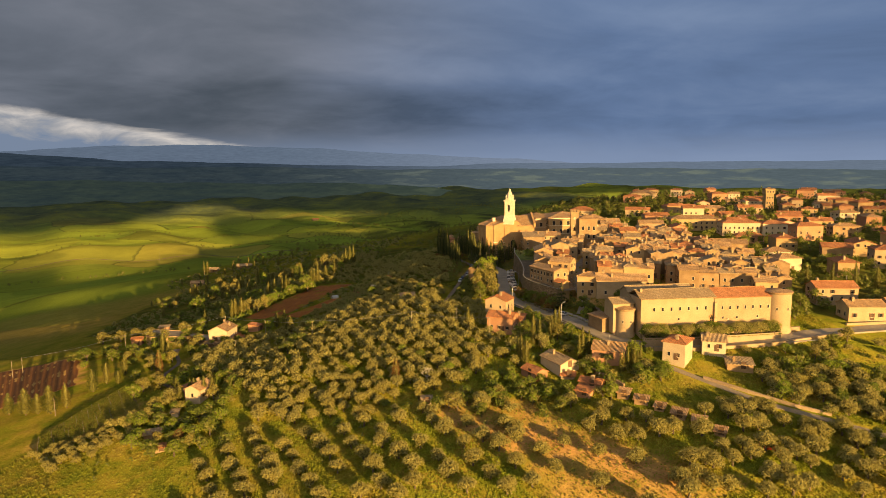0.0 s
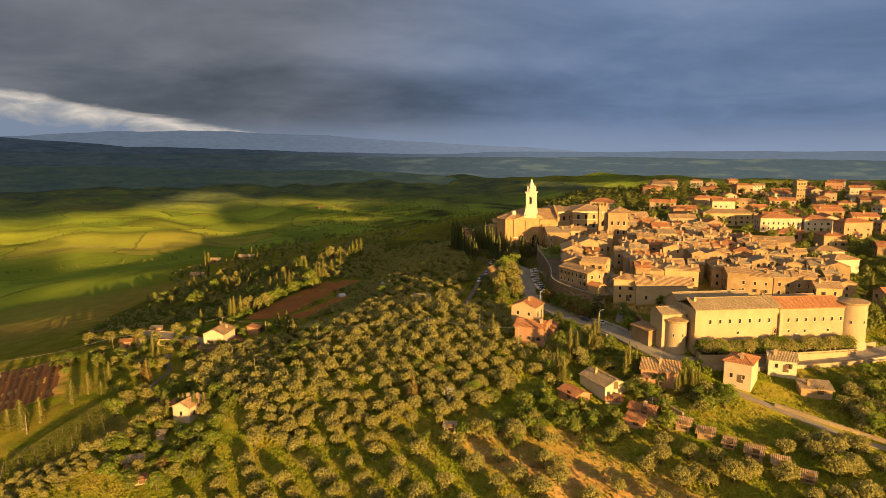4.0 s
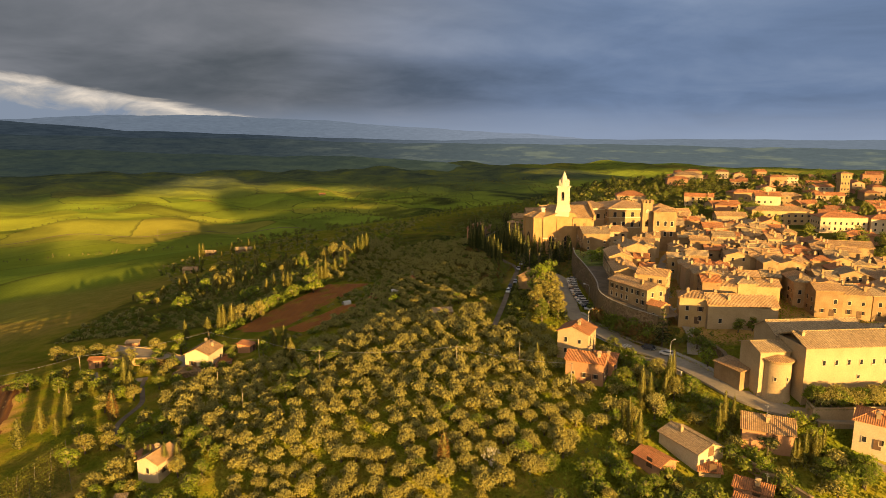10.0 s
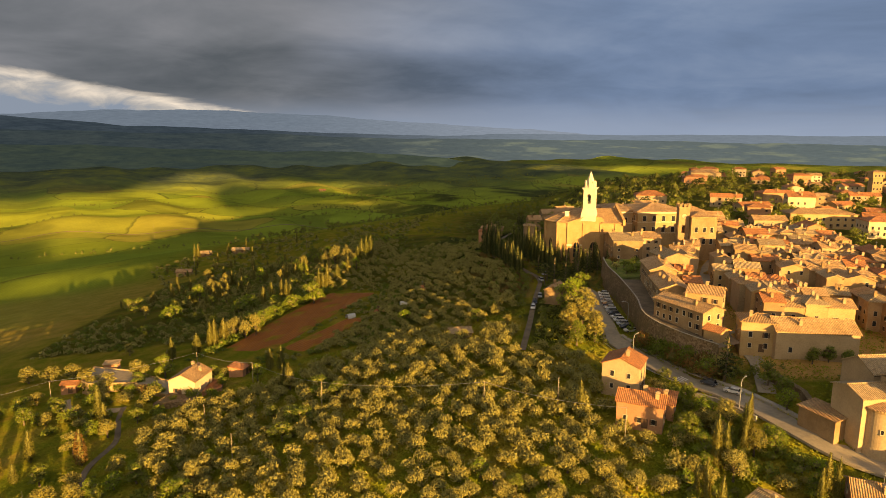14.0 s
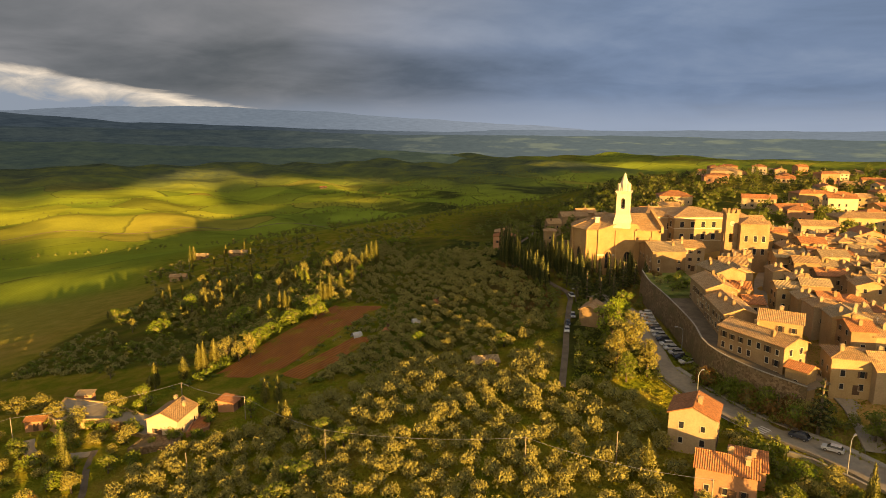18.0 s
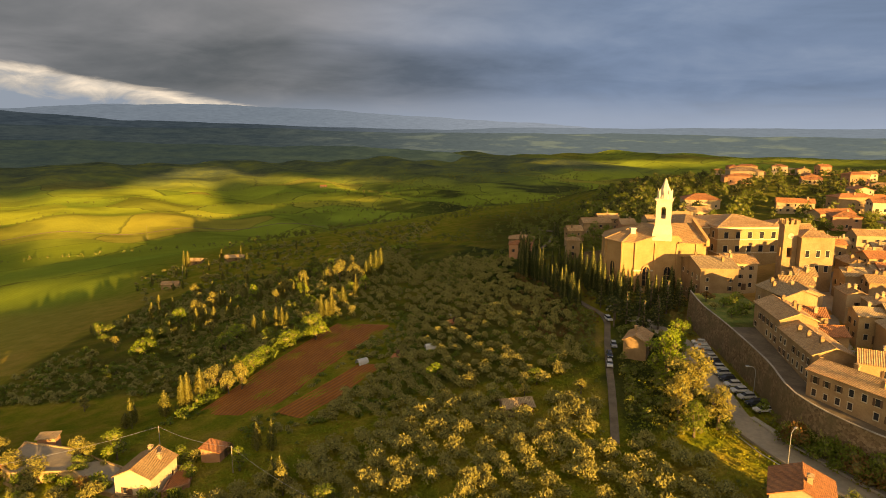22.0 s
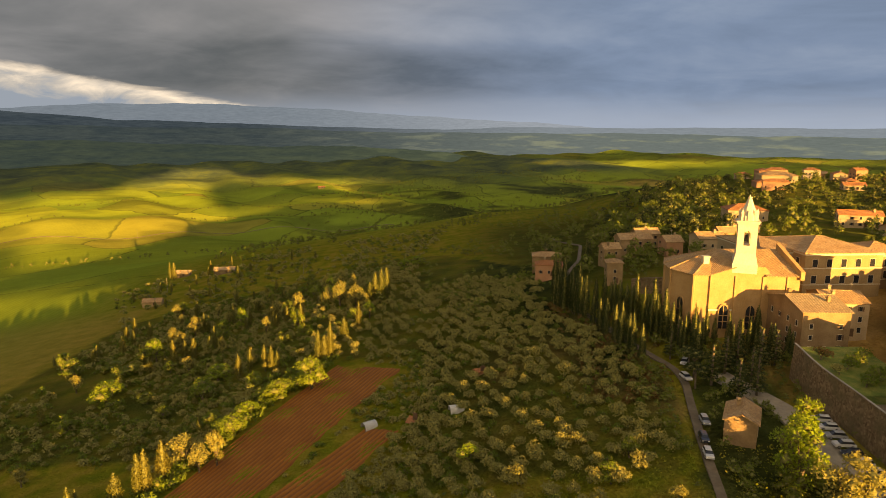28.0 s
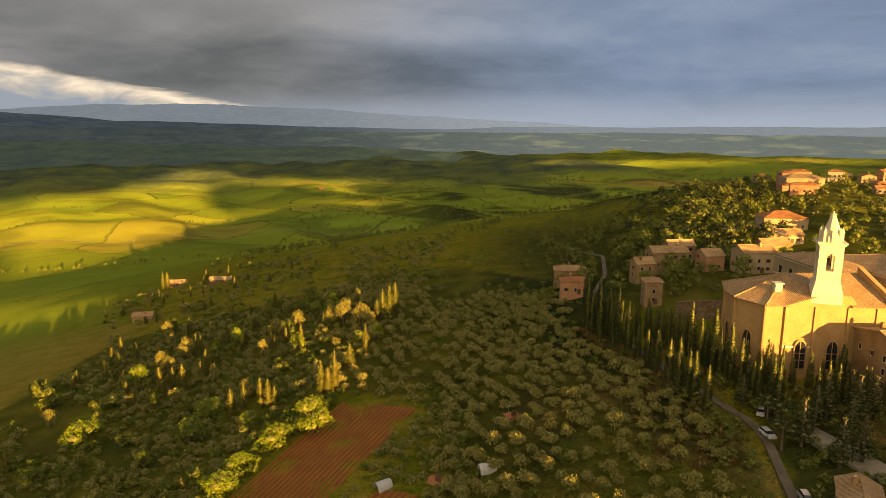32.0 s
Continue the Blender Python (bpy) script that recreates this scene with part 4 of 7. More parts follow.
def cathedral():
    z0, eave = 86.0, 111.4
    ob = thing("cathedral", pose(0, 0, z0), "sandstone cathedral with polygonal apse above the valley", "church")
    E = eave - z0
    apse = [(36.5, 396.2), (32.1, 396.6), (28.2, 404.6), (29.0, 412.0), (32.0, 420.0), (36.5, 421)]
    foot = [(36.5, 393.5), (30.7, 393.9), (25.6, 404.1), (26.4, 412.5), (30.6, 422.0), (36.5, 423.5)]
    body = Geo().prism([apse[i] for i in (0, 5, 4, 3, 2, 1)], 8, E).prism([foot[i] for i in (0, 5, 4, 3, 2, 1)], -3, 8, top=[apse[i] for i in (0, 5, 4, 3, 2, 1)])
    part("apse_wall", body.mesh("apse_wall", "church"), ob)
    g = Geo()
    g.add([(36.5, 396, -3), (62, 394, -3), (62, 421, -3), (36.5, 421, -3), (36.5, 396, E), (62, 394, E), (62, 421, E), (36.5, 421, E), (44, 395.4, E + 2.6), (52, 394.8, E + 2.6), (54, 394.6, E), (62, 407.5, E + 5.2), (44, 408, E + 5.2)],
          [(0, 3, 2, 1), (0, 1, 5, 10, 9, 8, 4), (2, 3, 7, 6), (1, 2, 6, 11, 5), (3, 0, 4, 7)])
    part("nave_wall", g.mesh("nave_wall", "church"), ob)
    apex = (43, 408.5, E + 5.4)
    eaves = [(36.3, 395.6), (31.8, 396.0), (27.6, 404.4), (28.4, 412.3), (31.6, 420.7), (36.5, 421.8)]
    slopes = [[(*q, E), (*p, E), apex] for p, q in zip(eaves, eaves[1:])]
    slopes += [[(36.3, 395.6, E), (44.3, 395, E + 2.7), apex], [(44.3, 395, E + 2.7), (52, 394.5, E + 2.7), (52, 408.2, E + 5.4), apex],
               [(52, 393.8, E + 0.1), (62.5, 393.2, E + 0.1), (62.5, 408, E + 5.4), (52, 408.2, E + 5.4)], [(62.5, 421.8, E), (36.5, 421.8, E), apex, (62.5, 408, E + 5.4)]]
    for face in slopes:
        part("roof_slope", Geo().slab(face, 0.3).mesh("roof_slope", "tile"), ob)
    for p in eaves[1:5]:
        part("roof_hip", Geo().tube((*p, E + 0.05), apex, 0.22, 0.22, 6).mesh("roof_hip", "tile"), ob)
    # the stepped gable wall at the end of the nave
    part("gable_wall", Geo().add([(61.5, 393, E - 1), (62.7, 393, E - 1), (62.7, 393, E + 1.5), (61.5, 393, E + 1.5), (61.5, 408, E - 1), (62.7, 408, E - 1), (62.7, 408, E + 7.2), (61.5, 408, E + 7.2)],
                                 [(0, 1, 2, 3), (4, 7, 6, 5), (3, 2, 6, 7), (0, 3, 7, 4), (1, 5, 6, 2)]).mesh("gable_wall", "church"), ob)
    part("dormer", Geo().box(36.5, 401.0, E + 1.8, 38.2, 402.7, E + 4.2).box(36.2, 400.7, E + 4.2, 38.5, 403, E + 4.5).mesh("dormer", "travertine"), ob, label="small pale roof dormer")
    # cornice, string courses and pilasters
    part("string_course", Geo().box(36.5, 395.4, 14.6, 61.9, 396.0, 15.1).mesh("string_course", "travertine"), ob)
    for x0 in (36.6, 43.6, 51.4, 58.2):
        part("pilaster", Geo().box(x0, 395.6 - (x0 - 36.5) * 0.078, -3, x0 + 0.8, 396.2 - (x0 - 36.5) * 0.078, E - 0.2).mesh("pilaster", "church"), ob)
    for (x0, y0) in apse[1:4]:
        part("pilaster", Geo().prism(circle(8, 0.5, x0, y0), 2, E - 0.1).mesh("pilaster", "church"), ob)
    for u, w, h, z in ((41.0, 2.6, 7.2, 9.2), (48.6, 2.6, 7.2, 9.2), (55.5, 1.9, 2.4, 14.6), (60, 1.6, 2.0, 14.8)):
        arch_window(ob, pose(u, 395.62 - (u - 36.5) * 0.078, z, 0, 0, -4.5), w, h)
    for p, q in ((1, 2), (2, 3)):
        (xa, ya), (xb, yb) = apse[p], apse[q]
        ang = math.degrees(math.atan2(ya - yb, xa - xb))
        arch_window(ob, pose((xa + xb) / 2, (ya + yb) / 2, 9.0, 0, 0, ang) @ pose(0, -0.06, 0), 2.5, 8.6)
    return ob


def bell_tower():
    z0 = 106.0
    ob = thing("bell_tower", pose(46.9, 397.4, z0, 0, 0, -22), "pale travertine bell tower with octagonal spire on the cathedral", "tower")
    s = 2.6
    base = Geo().box(-s - 0.75, -s - 0.75, 6.2, s + 0.75, s + 0.75, 8.6).box(-s - 0.75, -s - 0.75, 8.6, s + 0.75, s + 0.75, 12.0, 0, 0.75)
    part("base", base.mesh("base", "travertine"), ob)
    H = 20.6
    op0, op1, ow = 14.2, 18.6, 0.85
    for z_a, z_b in ((12.0, op0), (op1, H)):
        part("shaft", Geo().box(-s, -s, z_a, s, s, z_b).mesh("shaft", "travertine"), ob)
    for sx in (-1, 1):
        for sy in (-1, 1):
            x0, x1 = sorted((sx * ow, sx * s))
            y0, y1 = sorted((sy * ow, sy * s))
            part("corner_pier", Geo().box(x0, y0, op0, x1, y1, op1).mesh("corner_pier", "travertine"), ob)
    for k in range(4):
        a = Geo()
        for i in range(7):
            t0, t1 = math.pi * i / 7, math.pi * (i + 1) / 7
            a.add([(math.cos(t0) * 0.8, -s - 0.06, op1 - 1.0 + math.sin(t0)), (math.cos(t1) * 0.8, -s - 0.06, op1 - 1.0 + math.sin(t1)), (math.cos(t1) * 0.85, -s - 0.06, op1 + 0.3), (math.cos(t0) * 0.85, -s - 0.06, op1 + 0.3)], [(0, 1, 2, 3)])
            a.add([(math.cos(t0) * 0.8, -s + 0.6, op1 - 1.0 + math.sin(t0)), (math.cos(t1) * 0.8, -s + 0.6, op1 - 1.0 + math.sin(t1)), (math.cos(t1) * 0.8, -s - 0.06, op1 - 1.0 + math.sin(t1)), (math.cos(t0) * 0.8, -s - 0.06, op1 - 1.0 + math.sin(t0))], [(0, 1, 2, 3)])
        part("arch", a.mesh("arch", "travertine"), ob, pose(0, 0, 0, 0, 0, 90 * k))
    bell = [(0.0, 2.0), (0.35, 1.9), (0.45, 1.2), (0.62, 0.5), (0.8, 0.0)]
    b = Geo()
    for (r0, h0), (r1, h1) in zip(bell, bell[1:]):
        b.tube((0, 0, op0 + 1.0 + h0), (0, 0, op0 + 1.0 + h1), max(r0, 0.05), r1, 10)
    b.tube((-1.1, 0, op0 + 3.2), (1.1, 0, op0 + 3.2), 0.12, 0.12, 5)
    part("bell", b.mesh("bell", "iron"), ob, label="dark bronze bell")
    part("cornice", Geo().box(-s - 0.35, -s - 0.35, H, s + 0.35, s + 0.35, H + 0.45).box(-s - 0.6, -s - 0.6, H + 0.45, s + 0.6, s + 0.6, H + 0.8).mesh("cornice", "travertine"), ob)
    r8 = 2.55
    sp = Geo().prism(circle(8, r8, turn=math.pi / 8), H + 0.8, H + 2.2).prism(circle(8, r8 - 0.15, turn=math.pi / 8), H + 2.2, H + 7.3, top=circle(8, 0.45, turn=math.pi / 8))
    part("spire", sp.mesh("spire", "travertine"), ob)
    part("finial", Geo().prism(circle(8, 0.62), H + 7.3, H + 7.5).tube((0, 0, H + 7.5), (0, 0, H + 8.2), 0.3, 0.05, 6).mesh("finial", "travertine"), ob)
    for k in range(8):
        ang = 2 * math.pi * k / 8
        p = Geo()
        x, y = math.cos(ang) * 2.35, math.sin(ang) * 2.35
        p.box(x - 0.3, y - 0.3, H + 0.8, x + 0.3, y + 0.3, H + 3.0).add([(x - 0.4, y - 0.4, H + 3.0), (x + 0.4, y - 0.4, H + 3.0), (x + 0.4, y + 0.4, H + 3.0), (x - 0.4, y + 0.4, H + 3.0), (x, y, H + 4.3)], [(3, 2, 1, 0), (0, 1, 4), (1, 2, 4), (2, 3, 4), (3, 0, 4)])
        part("pinnacle", p.mesh("pinnacle", "travertine"), ob)


cathedral()
bell_tower()
FOOTPRINTS.append((45, 408, 20))
FOOTPRINTS.append((58, 408, 14))


def palace(x, y, turn, w, d, base, eave, wall, tile, rows, cols, label, rise=3.0, kind="hip"):
    """A large town palace with rows of cross windows."""
    ob = thing("palace", pose(x, y, base, 0, 0, turn), label, "palace")
    h = eave - base
    part("wall", house_walls(w, d, h, kind, rise).mesh("wall", wall), ob)
    part("roof", house_roof(w, d, h, kind, rise, 0.7, 0.3).mesh("roof", tile), ob)
    part("cornice", Geo().box(-w / 2 - 0.3, -d / 2 - 0.3, h - 0.6, w / 2 + 0.3, d / 2 + 0.3, h - 0.02).mesh("cornice", "travertine"), ob)
    for z in rows:
        part("string_course", Geo().box(-w / 2 - 0.12, -d / 2 - 0.12, z - 0.6, w / 2 + 0.12, d / 2 + 0.12, z - 0.35).mesh("string_course", "travertine"), ob)
        for side, length, off, n in (("s", w, (0, -d / 2), cols), ("w", d, (-w / 2, 0), max(2, int(d / 6))), ("e", d, (w / 2, 0), max(2, int(d / 6)))):
            for i in range(n):
                u = (i + 0.5 - n / 2) * (length - 2) / n
                m = pose(*off, z, 0, 0, {"s": 0, "w": -90, "e": 90}[side]) @ pose(u, 0, 0)
                add_window(ob, m, 1.7, 2.5, False, True)
    FOOTPRINTS.append((x, y, max(w, d) / 2 + 1))
    return ob


palace(87, 430, 3, 26, 30, 93, 114, "ochre", "tile", (11.2, 16.6), 5, "ochre palace with cross windows beside the cathedral")
palace(70, 436, 3, 14, 30, 93, 113.4, "cream", "tile", (15.0,), 3, "long cream palace wing with tile roof behind the cathedral", 2.6)
palace(108, 431, -3, 15, 16, 95, 112, "brick", "tile", (9, 13), 3, "square stone palace beside the piazza")


def town_hall():
    ob = thing("town_hall", pose(84.4, 381.6, 96, 0, 0, -6), "sandstone town hall with crenellated clock tower", "town hall")
    g = Geo()
    s, H = 2.25, 24.6
    for z_a, z_b in ((0, 13.2), (16.6, H)):
        g.box(-s, -s, z_a, s, s, z_b)
    for sx in (-1, 1):
        for sy in (-1, 1):
            x0, x1 = sorted((sx * 0.8, sx * s))
            y0, y1 = sorted((sy * 0.8, sy * s))
            g.box(x0, y0, 13.2, x1, y1, 16.6)
    part("tower", g.mesh("tower", "brick"), ob)
    part("cornice", Geo().box(-s - 0.3, -s - 0.3, H - 0.6, s + 0.3, s + 0.3, H).mesh("cornice", "brick"), ob)
    for i in range(3):
        for sx, sy in (((i - 1) * 1.7, -s), ((i - 1) * 1.7, s), (-s, (i - 1) * 1.7), (s, (i - 1) * 1.7)):
            part("merlon", Geo().box(sx - 0.45, sy - 0.28, H, sx + 0.45, sy + 0.28, H + 1.4).mesh("merlon", "brick"), ob)
    clock = Geo().prism(circle(20, 0.95), 0, 0.12)
    part("clock_face", clock.mesh("clock_face", "white"), ob, pose(0, -s - 0.0, 20.6, 90), "round white clock face")
    bell = Geo().tube((0, 0, 14.2), (0, 0, 15.5), 0.55, 0.25, 8)
    part("bell", bell.mesh("bell", "iron"), ob)
    part("wall", Geo().box(2.4, -5, 0, 13, 8, 20.5).mesh("wall", "brick"), ob)
    part("roof", house_roof(10.6, 13, 20.5, "hip", 1.8).mesh("roof", "tile"), ob, pose(7.7, 1.5, 0))
    for z in (9, 14):
        for u in (4.6, 8.0, 11):
            add_window(ob, pose(u, -5, z), 1.2, 2.2, False, True)
    FOOTPRINTS.append((89, 382, 9))


town_hall()

# -- the convent on the bastions --


def drum_tower(x, y, r, z0, eave, label):
    ob = thing("drum_tower", pose(x, y, z0), label, "tower")
    n, h = 44, eave - z0
    part("wall", Geo().prism(circle(n, r + 0.9), 0, 4.5, top=circle(n, r)).prism(circle(n, r), 4.5, h).mesh("wall", "cream"), ob)
    part("cornice", Geo().prism(circle(n, r + 0.25), h - 0.5, h).mesh("cornice", "brick"), ob)
    part("roof", Geo().prism(circle(n, r + 0.55), h, h + 0.25).prism(circle(n, r + 0.5), h + 0.25, h + 1.1, top=circle(n, 0.3)).mesh("roof", "tile"), ob, label="low conical tile roof")
    for a in (-120, -70):
        add_window(ob, pose(0, 0, h * 0.62, 0, 0, a + 90) @ pose(0, -r - 0.01, 0), 0.5, 0.9, False, True)
    FOOTPRINTS.append((x, y, r + 2))


drum_tower(70.2, 229.2, 3.4, 83.5, 96.2, "round plastered bastion tower with conical tile roof")
drum_tower(128.4, 231.6, 4.6, 84.5, 101.4, "large round corner tower of the convent")


def convent():
    x0, y0, x1, y1 = 74.5, 224.5, 124.5, 229.3
    ang = math.degrees(math.atan2(y1 - y0, x1 - x0))
    L = math.hypot(x1 - x0, y1 - y0)
    ob = thing("convent", pose(x0, y0, 84.0, 0, 0, ang), "long pale plastered convent wall above a terrace", "convent")
    H = 16.6
    part("wall", Geo().box(0, 0, 0, L * 0.56, 11, H).mesh("wall", "cream"), ob)
    part("wall", Geo().box(L * 0.56, -0.25, 0, L, 11, H - 0.4).mesh("wall", "cream"), ob)
    part("roof", house_roof(L * 0.56, 11.4, H, "gable", 2.3, 0.5, 0.25).mesh("roof", "tile_grey"), ob, pose(L * 0.28, 5.5, 0))
    part("roof", house_roof(L * 0.44, 11.4, H - 0.4, "gable", 2.3, 0.4, 0.25).mesh("roof", "tile_red"), ob, pose(L * 0.78, 5.4, 0), "bright red tile roof")
    part("buttress", Geo().box(L * 0.555, -0.9, 0, L * 0.575, 0, H - 2).mesh("buttress", "cream"), ob)
    for i in range(7):
        add_window(ob, pose(5 + i * 3.3, 0, 11.9), 0.75, 1.25, False, True)
    for i in range(7):
        add_window(ob, pose(L * 0.62 + i * 3.0, -0.25, 11.8), 0.7, 1.2, False, True)
    for u in (14.5, 31.5, 37, 45):
        add_window(ob, pose(u, -0.01 if u < 27 else -0.25, 8.3), 0.7, 0.8, False, True)
    arch_window(ob, pose(L * 0.545, -0.02, 5.6), 1.6, 4.2)
    for u, v, w, d, h, rise, tile in ((2, 11, 26, 10, 15.0, 2.6, "tile_grey"), (30, 12, 24, 9, 13.6, 2.0, "tile_grey")):
        part("wing_wall", house_walls(w, d, h, "gable", rise).mesh("wing_wall", "cream"), ob, pose(u + w / 2, v + d / 2 + 4, 0))
        part("wing_roof", house_roof(w, d, h, "gable", rise).mesh("wing_roof", tile), ob, pose(u + w / 2, v + d / 2 + 4, 0))
    for i in range(5):
        add_window(ob, pose(33 + i * 4.2, 16, 9.8), 1.2, 1.6, True, True)
    part("annex_wall", house_walls(8, 9, 14.0, "gable", 1.4).mesh("annex_wall", "cream"), ob, pose(-4.5, 9.5, 0))
    part("annex_roof", house_roof(8, 9, 14.0, "gable", 1.4).mesh("annex_roof", "tile_grey"), ob, pose(-4.5, 9.5, 0))
    part("chimney", CHIMNEYS["cream"], ob, pose(1.5, 4, H + 1))
    part("chimney", CHIMNEYS["cream"], ob, pose(27, 8, H + 0.6))
    for k in range(6):
        FOOTPRINTS.append((x0 + 6 + k * 8, y0 + 9 + k * 0.8, 13))


convent()


def wall_run(name, line, thick, tall, mat, label, below=1.5, cap=True):
    """A masonry wall along a polyline, stepping with the ground; each stretch is a part."""
    ob = thing(name, pose(0, 0, 0), label, "wall", kind="structure")
    for (xa, ya), (xb, yb) in zip(line, line[1:]):
        k = max(1, int(math.hypot(xb - xa, yb - ya) / 5))
        for i in range(k):
            p = Vector((xa, ya, 0)).lerp(Vector((xb, yb, 0)), i / k)
            q = Vector((xa, ya, 0)).lerp(Vector((xb, yb, 0)), (i + 1) / k)
            t = (q - p).normalized()
            s = Vector((-t.y, t.x, 0)) * thick / 2
            za, zb = ground_at(p.x, p.y), ground_at(q.x, q.y)
            g = Geo()
            e = t * 0.012
            vs = []
            for w, zz in ((p + e, za), (q - e, zb)):
                for sg in (-1, 1):
                    vs += [(*(w + s * sg).xy, zz - below), (*(w + s * sg).xy, zz + tall)]
            g.add(vs, [(0, 1, 3, 2), (4, 6, 7, 5), (0, 4, 5, 1), (2, 3, 7, 6), (1, 5, 7, 3), (0, 2, 6, 4)])
            if cap:
                s2 = s * (1 + 0.24 / thick)
                vs = []
                for w, zz in ((p + e, za), (q - e, zb)):
                    for sg in (-1, 1):
                        vs += [(*(w + s2 * sg).xy, zz + tall + 0.004), (*(w + s2 * sg).xy, zz + tall + 0.16)]
                g.add(vs, [(0, 1, 3, 2), (4, 6, 7, 5), (0, 4, 5, 1), (2, 3, 7, 6), (1, 5, 7, 3), (0, 2, 6, 4)])
            part("wall_stretch", g.mesh("wall_stretch", mat), ob)
    return ob


# -- houses below the walls --
house(27.2, 266.0, 62, 9.0, 9.6, 92.6, "gable", 2.0, "cream", "tile_red", "wsn", True, 3.2, where="below the town", floors=3.3, chimneys=1)
house(26.6, 248.6, -25, 10.6, 7.6, 89.4, "gable", 1.6, "rose", "tile_red", "sew", True, 2.6, where="among the olive trees", chimneys=2)
house(32.6, 252.4, -25, 6.5, 6.0, 87.6, "shed", 1.0, "rose", "tile_red", "es", True, 2.6, where="against its neighbour")
house(82.3, 208.8, -38, 7.4, 8.6, 89.6, "hip", 1.8, "white", "tile_red", "swe", True, 2.9, where="below the convent", floors=2.9, shut=0.1)
house(97.0, 214.5, -20, 7.6, 7.6, 88.4, "gable", 1.5, "white", "tile_grey", "sew", True, 2.6, where="beside the convent road", floors=2.8)
house(100.5, 202.5, -15, 8.0, 5.0, 83.6, "shed", 0.9, "brick", "tile_grey", "se", True, 2.6, where="on the lower terrace")
house(42.6, 212.5, -66, 12.0, 7.6, 82.6, "gable", 1.5, "white", "tile_grey", "sew", True, 3.0, where="on the olive slope", floors=2.9, door="e")
house(33.3, 209.0, -60, 7.5, 5.4, 80.0, "gable", 1.0, "rose", "tile_red", "se", True, 3.0, where="beside the farmhouse", chimneys=0)
house(44.0, 205.0, -15, 4.5, 3.0, 79.4, "shed", 0.5, "cream", "tile_red", "s", True, 2.2, where="against the farmhouse", chimneys=0)
house(60.0, 212.5, -24, 10.5, 9.0, 86.4, "gable", 1.9, "rose", "tile", "sew", True, 2.8, where="behind cypresses", chimneys=1)
house(50.2, 197.4, -35, 7.0, 4.6, 79.8, "gable", 0.9, "rose", "tile_red", "sew", True, 2.4, where="low on the slope", chimneys=1)
house(46.8, 193.0, -35, 5.0, 3.6, 78.4, "shed", 0.6, "rose", "tile_red", "s", True, 2.4, where="low on the slope", chimneys=0)
for i in range(6):
    house(58.0 + i * 4.0, 188.4 - i * 4.6, -30 + 5 * math.sin(i * 2.0), 3.4 + 0.7 * math.sin(i * 2.3), 2.8 + 0.4 * math.cos(i * 1.9), ground_at(58.0 + i * 4.0, 188.4 - i * 4.6) + 1.3 + 0.3 * math.cos(i * 1.7), "shed", 0.6, "brick", "tile", "s", True, 2.4, name="shed", where="in a row of garden sheds", group="garden sheds", chimneys=0, shut=0.0)
house(-108.4, 314.2, 82, 11.5, 9.6, 68.9, "gable", 2.2, "white", "tile", "wsn", True, 3.0, where="on the ridge", chimneys=2, floors=3.0, door="w")
house(-95.5, 326.5, 79, 5.0, 5.5, 67.2, "shed", 0.7, "rose", "tile_red", "s", True, 3.0, name="annex", where="beside the farmhouse", chimneys=0)
house(-149.0, 339.5, 8, 5.0, 3.2, 63.6, "shed", 0.4, "rose", "tile_grey", "s", True, 3.2, name="outbuilding", where="beside the farmhouse yard", chimneys=0)
house(-157.5, 326.0, 8, 5.2, 4.2, 61.0, "gable", 0.6, "rose", "tile_red", "s", True, 3.2, name="hut", where="beside the farmhouse yard", chimneys=0)


def terrace(name, ring, foot, top, wall, paving, label):
    """A raised yard: retaining walls on every side, a coping and a paved top."""
    ob = thing(name, pose(0, 0, 0), label, "terrace", kind="structure")
    n = len(ring)
    for i in range(n):
        (xa, ya), (xb, yb) = ring[i], ring[(i + 1) % n]
        t = Vector((xb - xa, yb - ya, 0)).normalized() * 0.01
        k = Vector((-t.y, t.x, 0)) * 45
        vs = [(xa + t.x, ya + t.y, foot), (xb - t.x, yb - t.y, foot), (xb - t.x + k.x, yb - t.y + k.y, foot), (xa + t.x + k.x, ya + t.y + k.y, foot)]
        vs += [(x, y, top + 0.35) for x, y, z in vs]
        part("retaining_wall", Geo().add(vs, [(3, 2, 1, 0), (4, 5, 6, 7), (0, 1, 5, 4), (1, 2, 6, 5), (2, 3, 7, 6), (3, 0, 4, 7)]).mesh("retaining_wall", wall), ob)
    part("paving", Geo().prism(ring, top - 0.3, top).mesh("paving", paving), ob)


terrace("farmyard", [(-152, 323.5), (-148, 320.8), (-132, 322.0), (-121, 313.5), (-114.6, 310.5), (-115, 322), (-128, 328), (-136, 333.5), (-155, 338)], 55.0, 62.6, "ochre", "track", "gravel farmyard raised on an ochre retaining wall")
terrace("stone_terrace", [(-115.5, 300.2), (-103, 302.6), (-103.2, 307.6), (-113.8, 308.6)], 57.0, 64.2, "rubble", "rubble", "rough stone terrace before the farmhouse")
terrace("tiled_terrace", [(-102.6, 308.8), (-97.2, 312.6), (-99.6, 322.0), (-104.2, 321.0)], 58.0, 64.6, "rose", "tile_red", "terracotta terrace beside the farmhouse")
house(-90.6, 233.0, 72, 8.2, 6.6, 67.4, "gable", 1.5, "white", "tile", "wsn", True, 3.0, where="among cypresses", chimneys=1)
house(-95.2, 238.0, 72, 5.0, 4.5, 65.6, "shed", 0.6, "rose", "tile_red", "s", True, 3.0, name="annex", where="against the white house", chimneys=0)
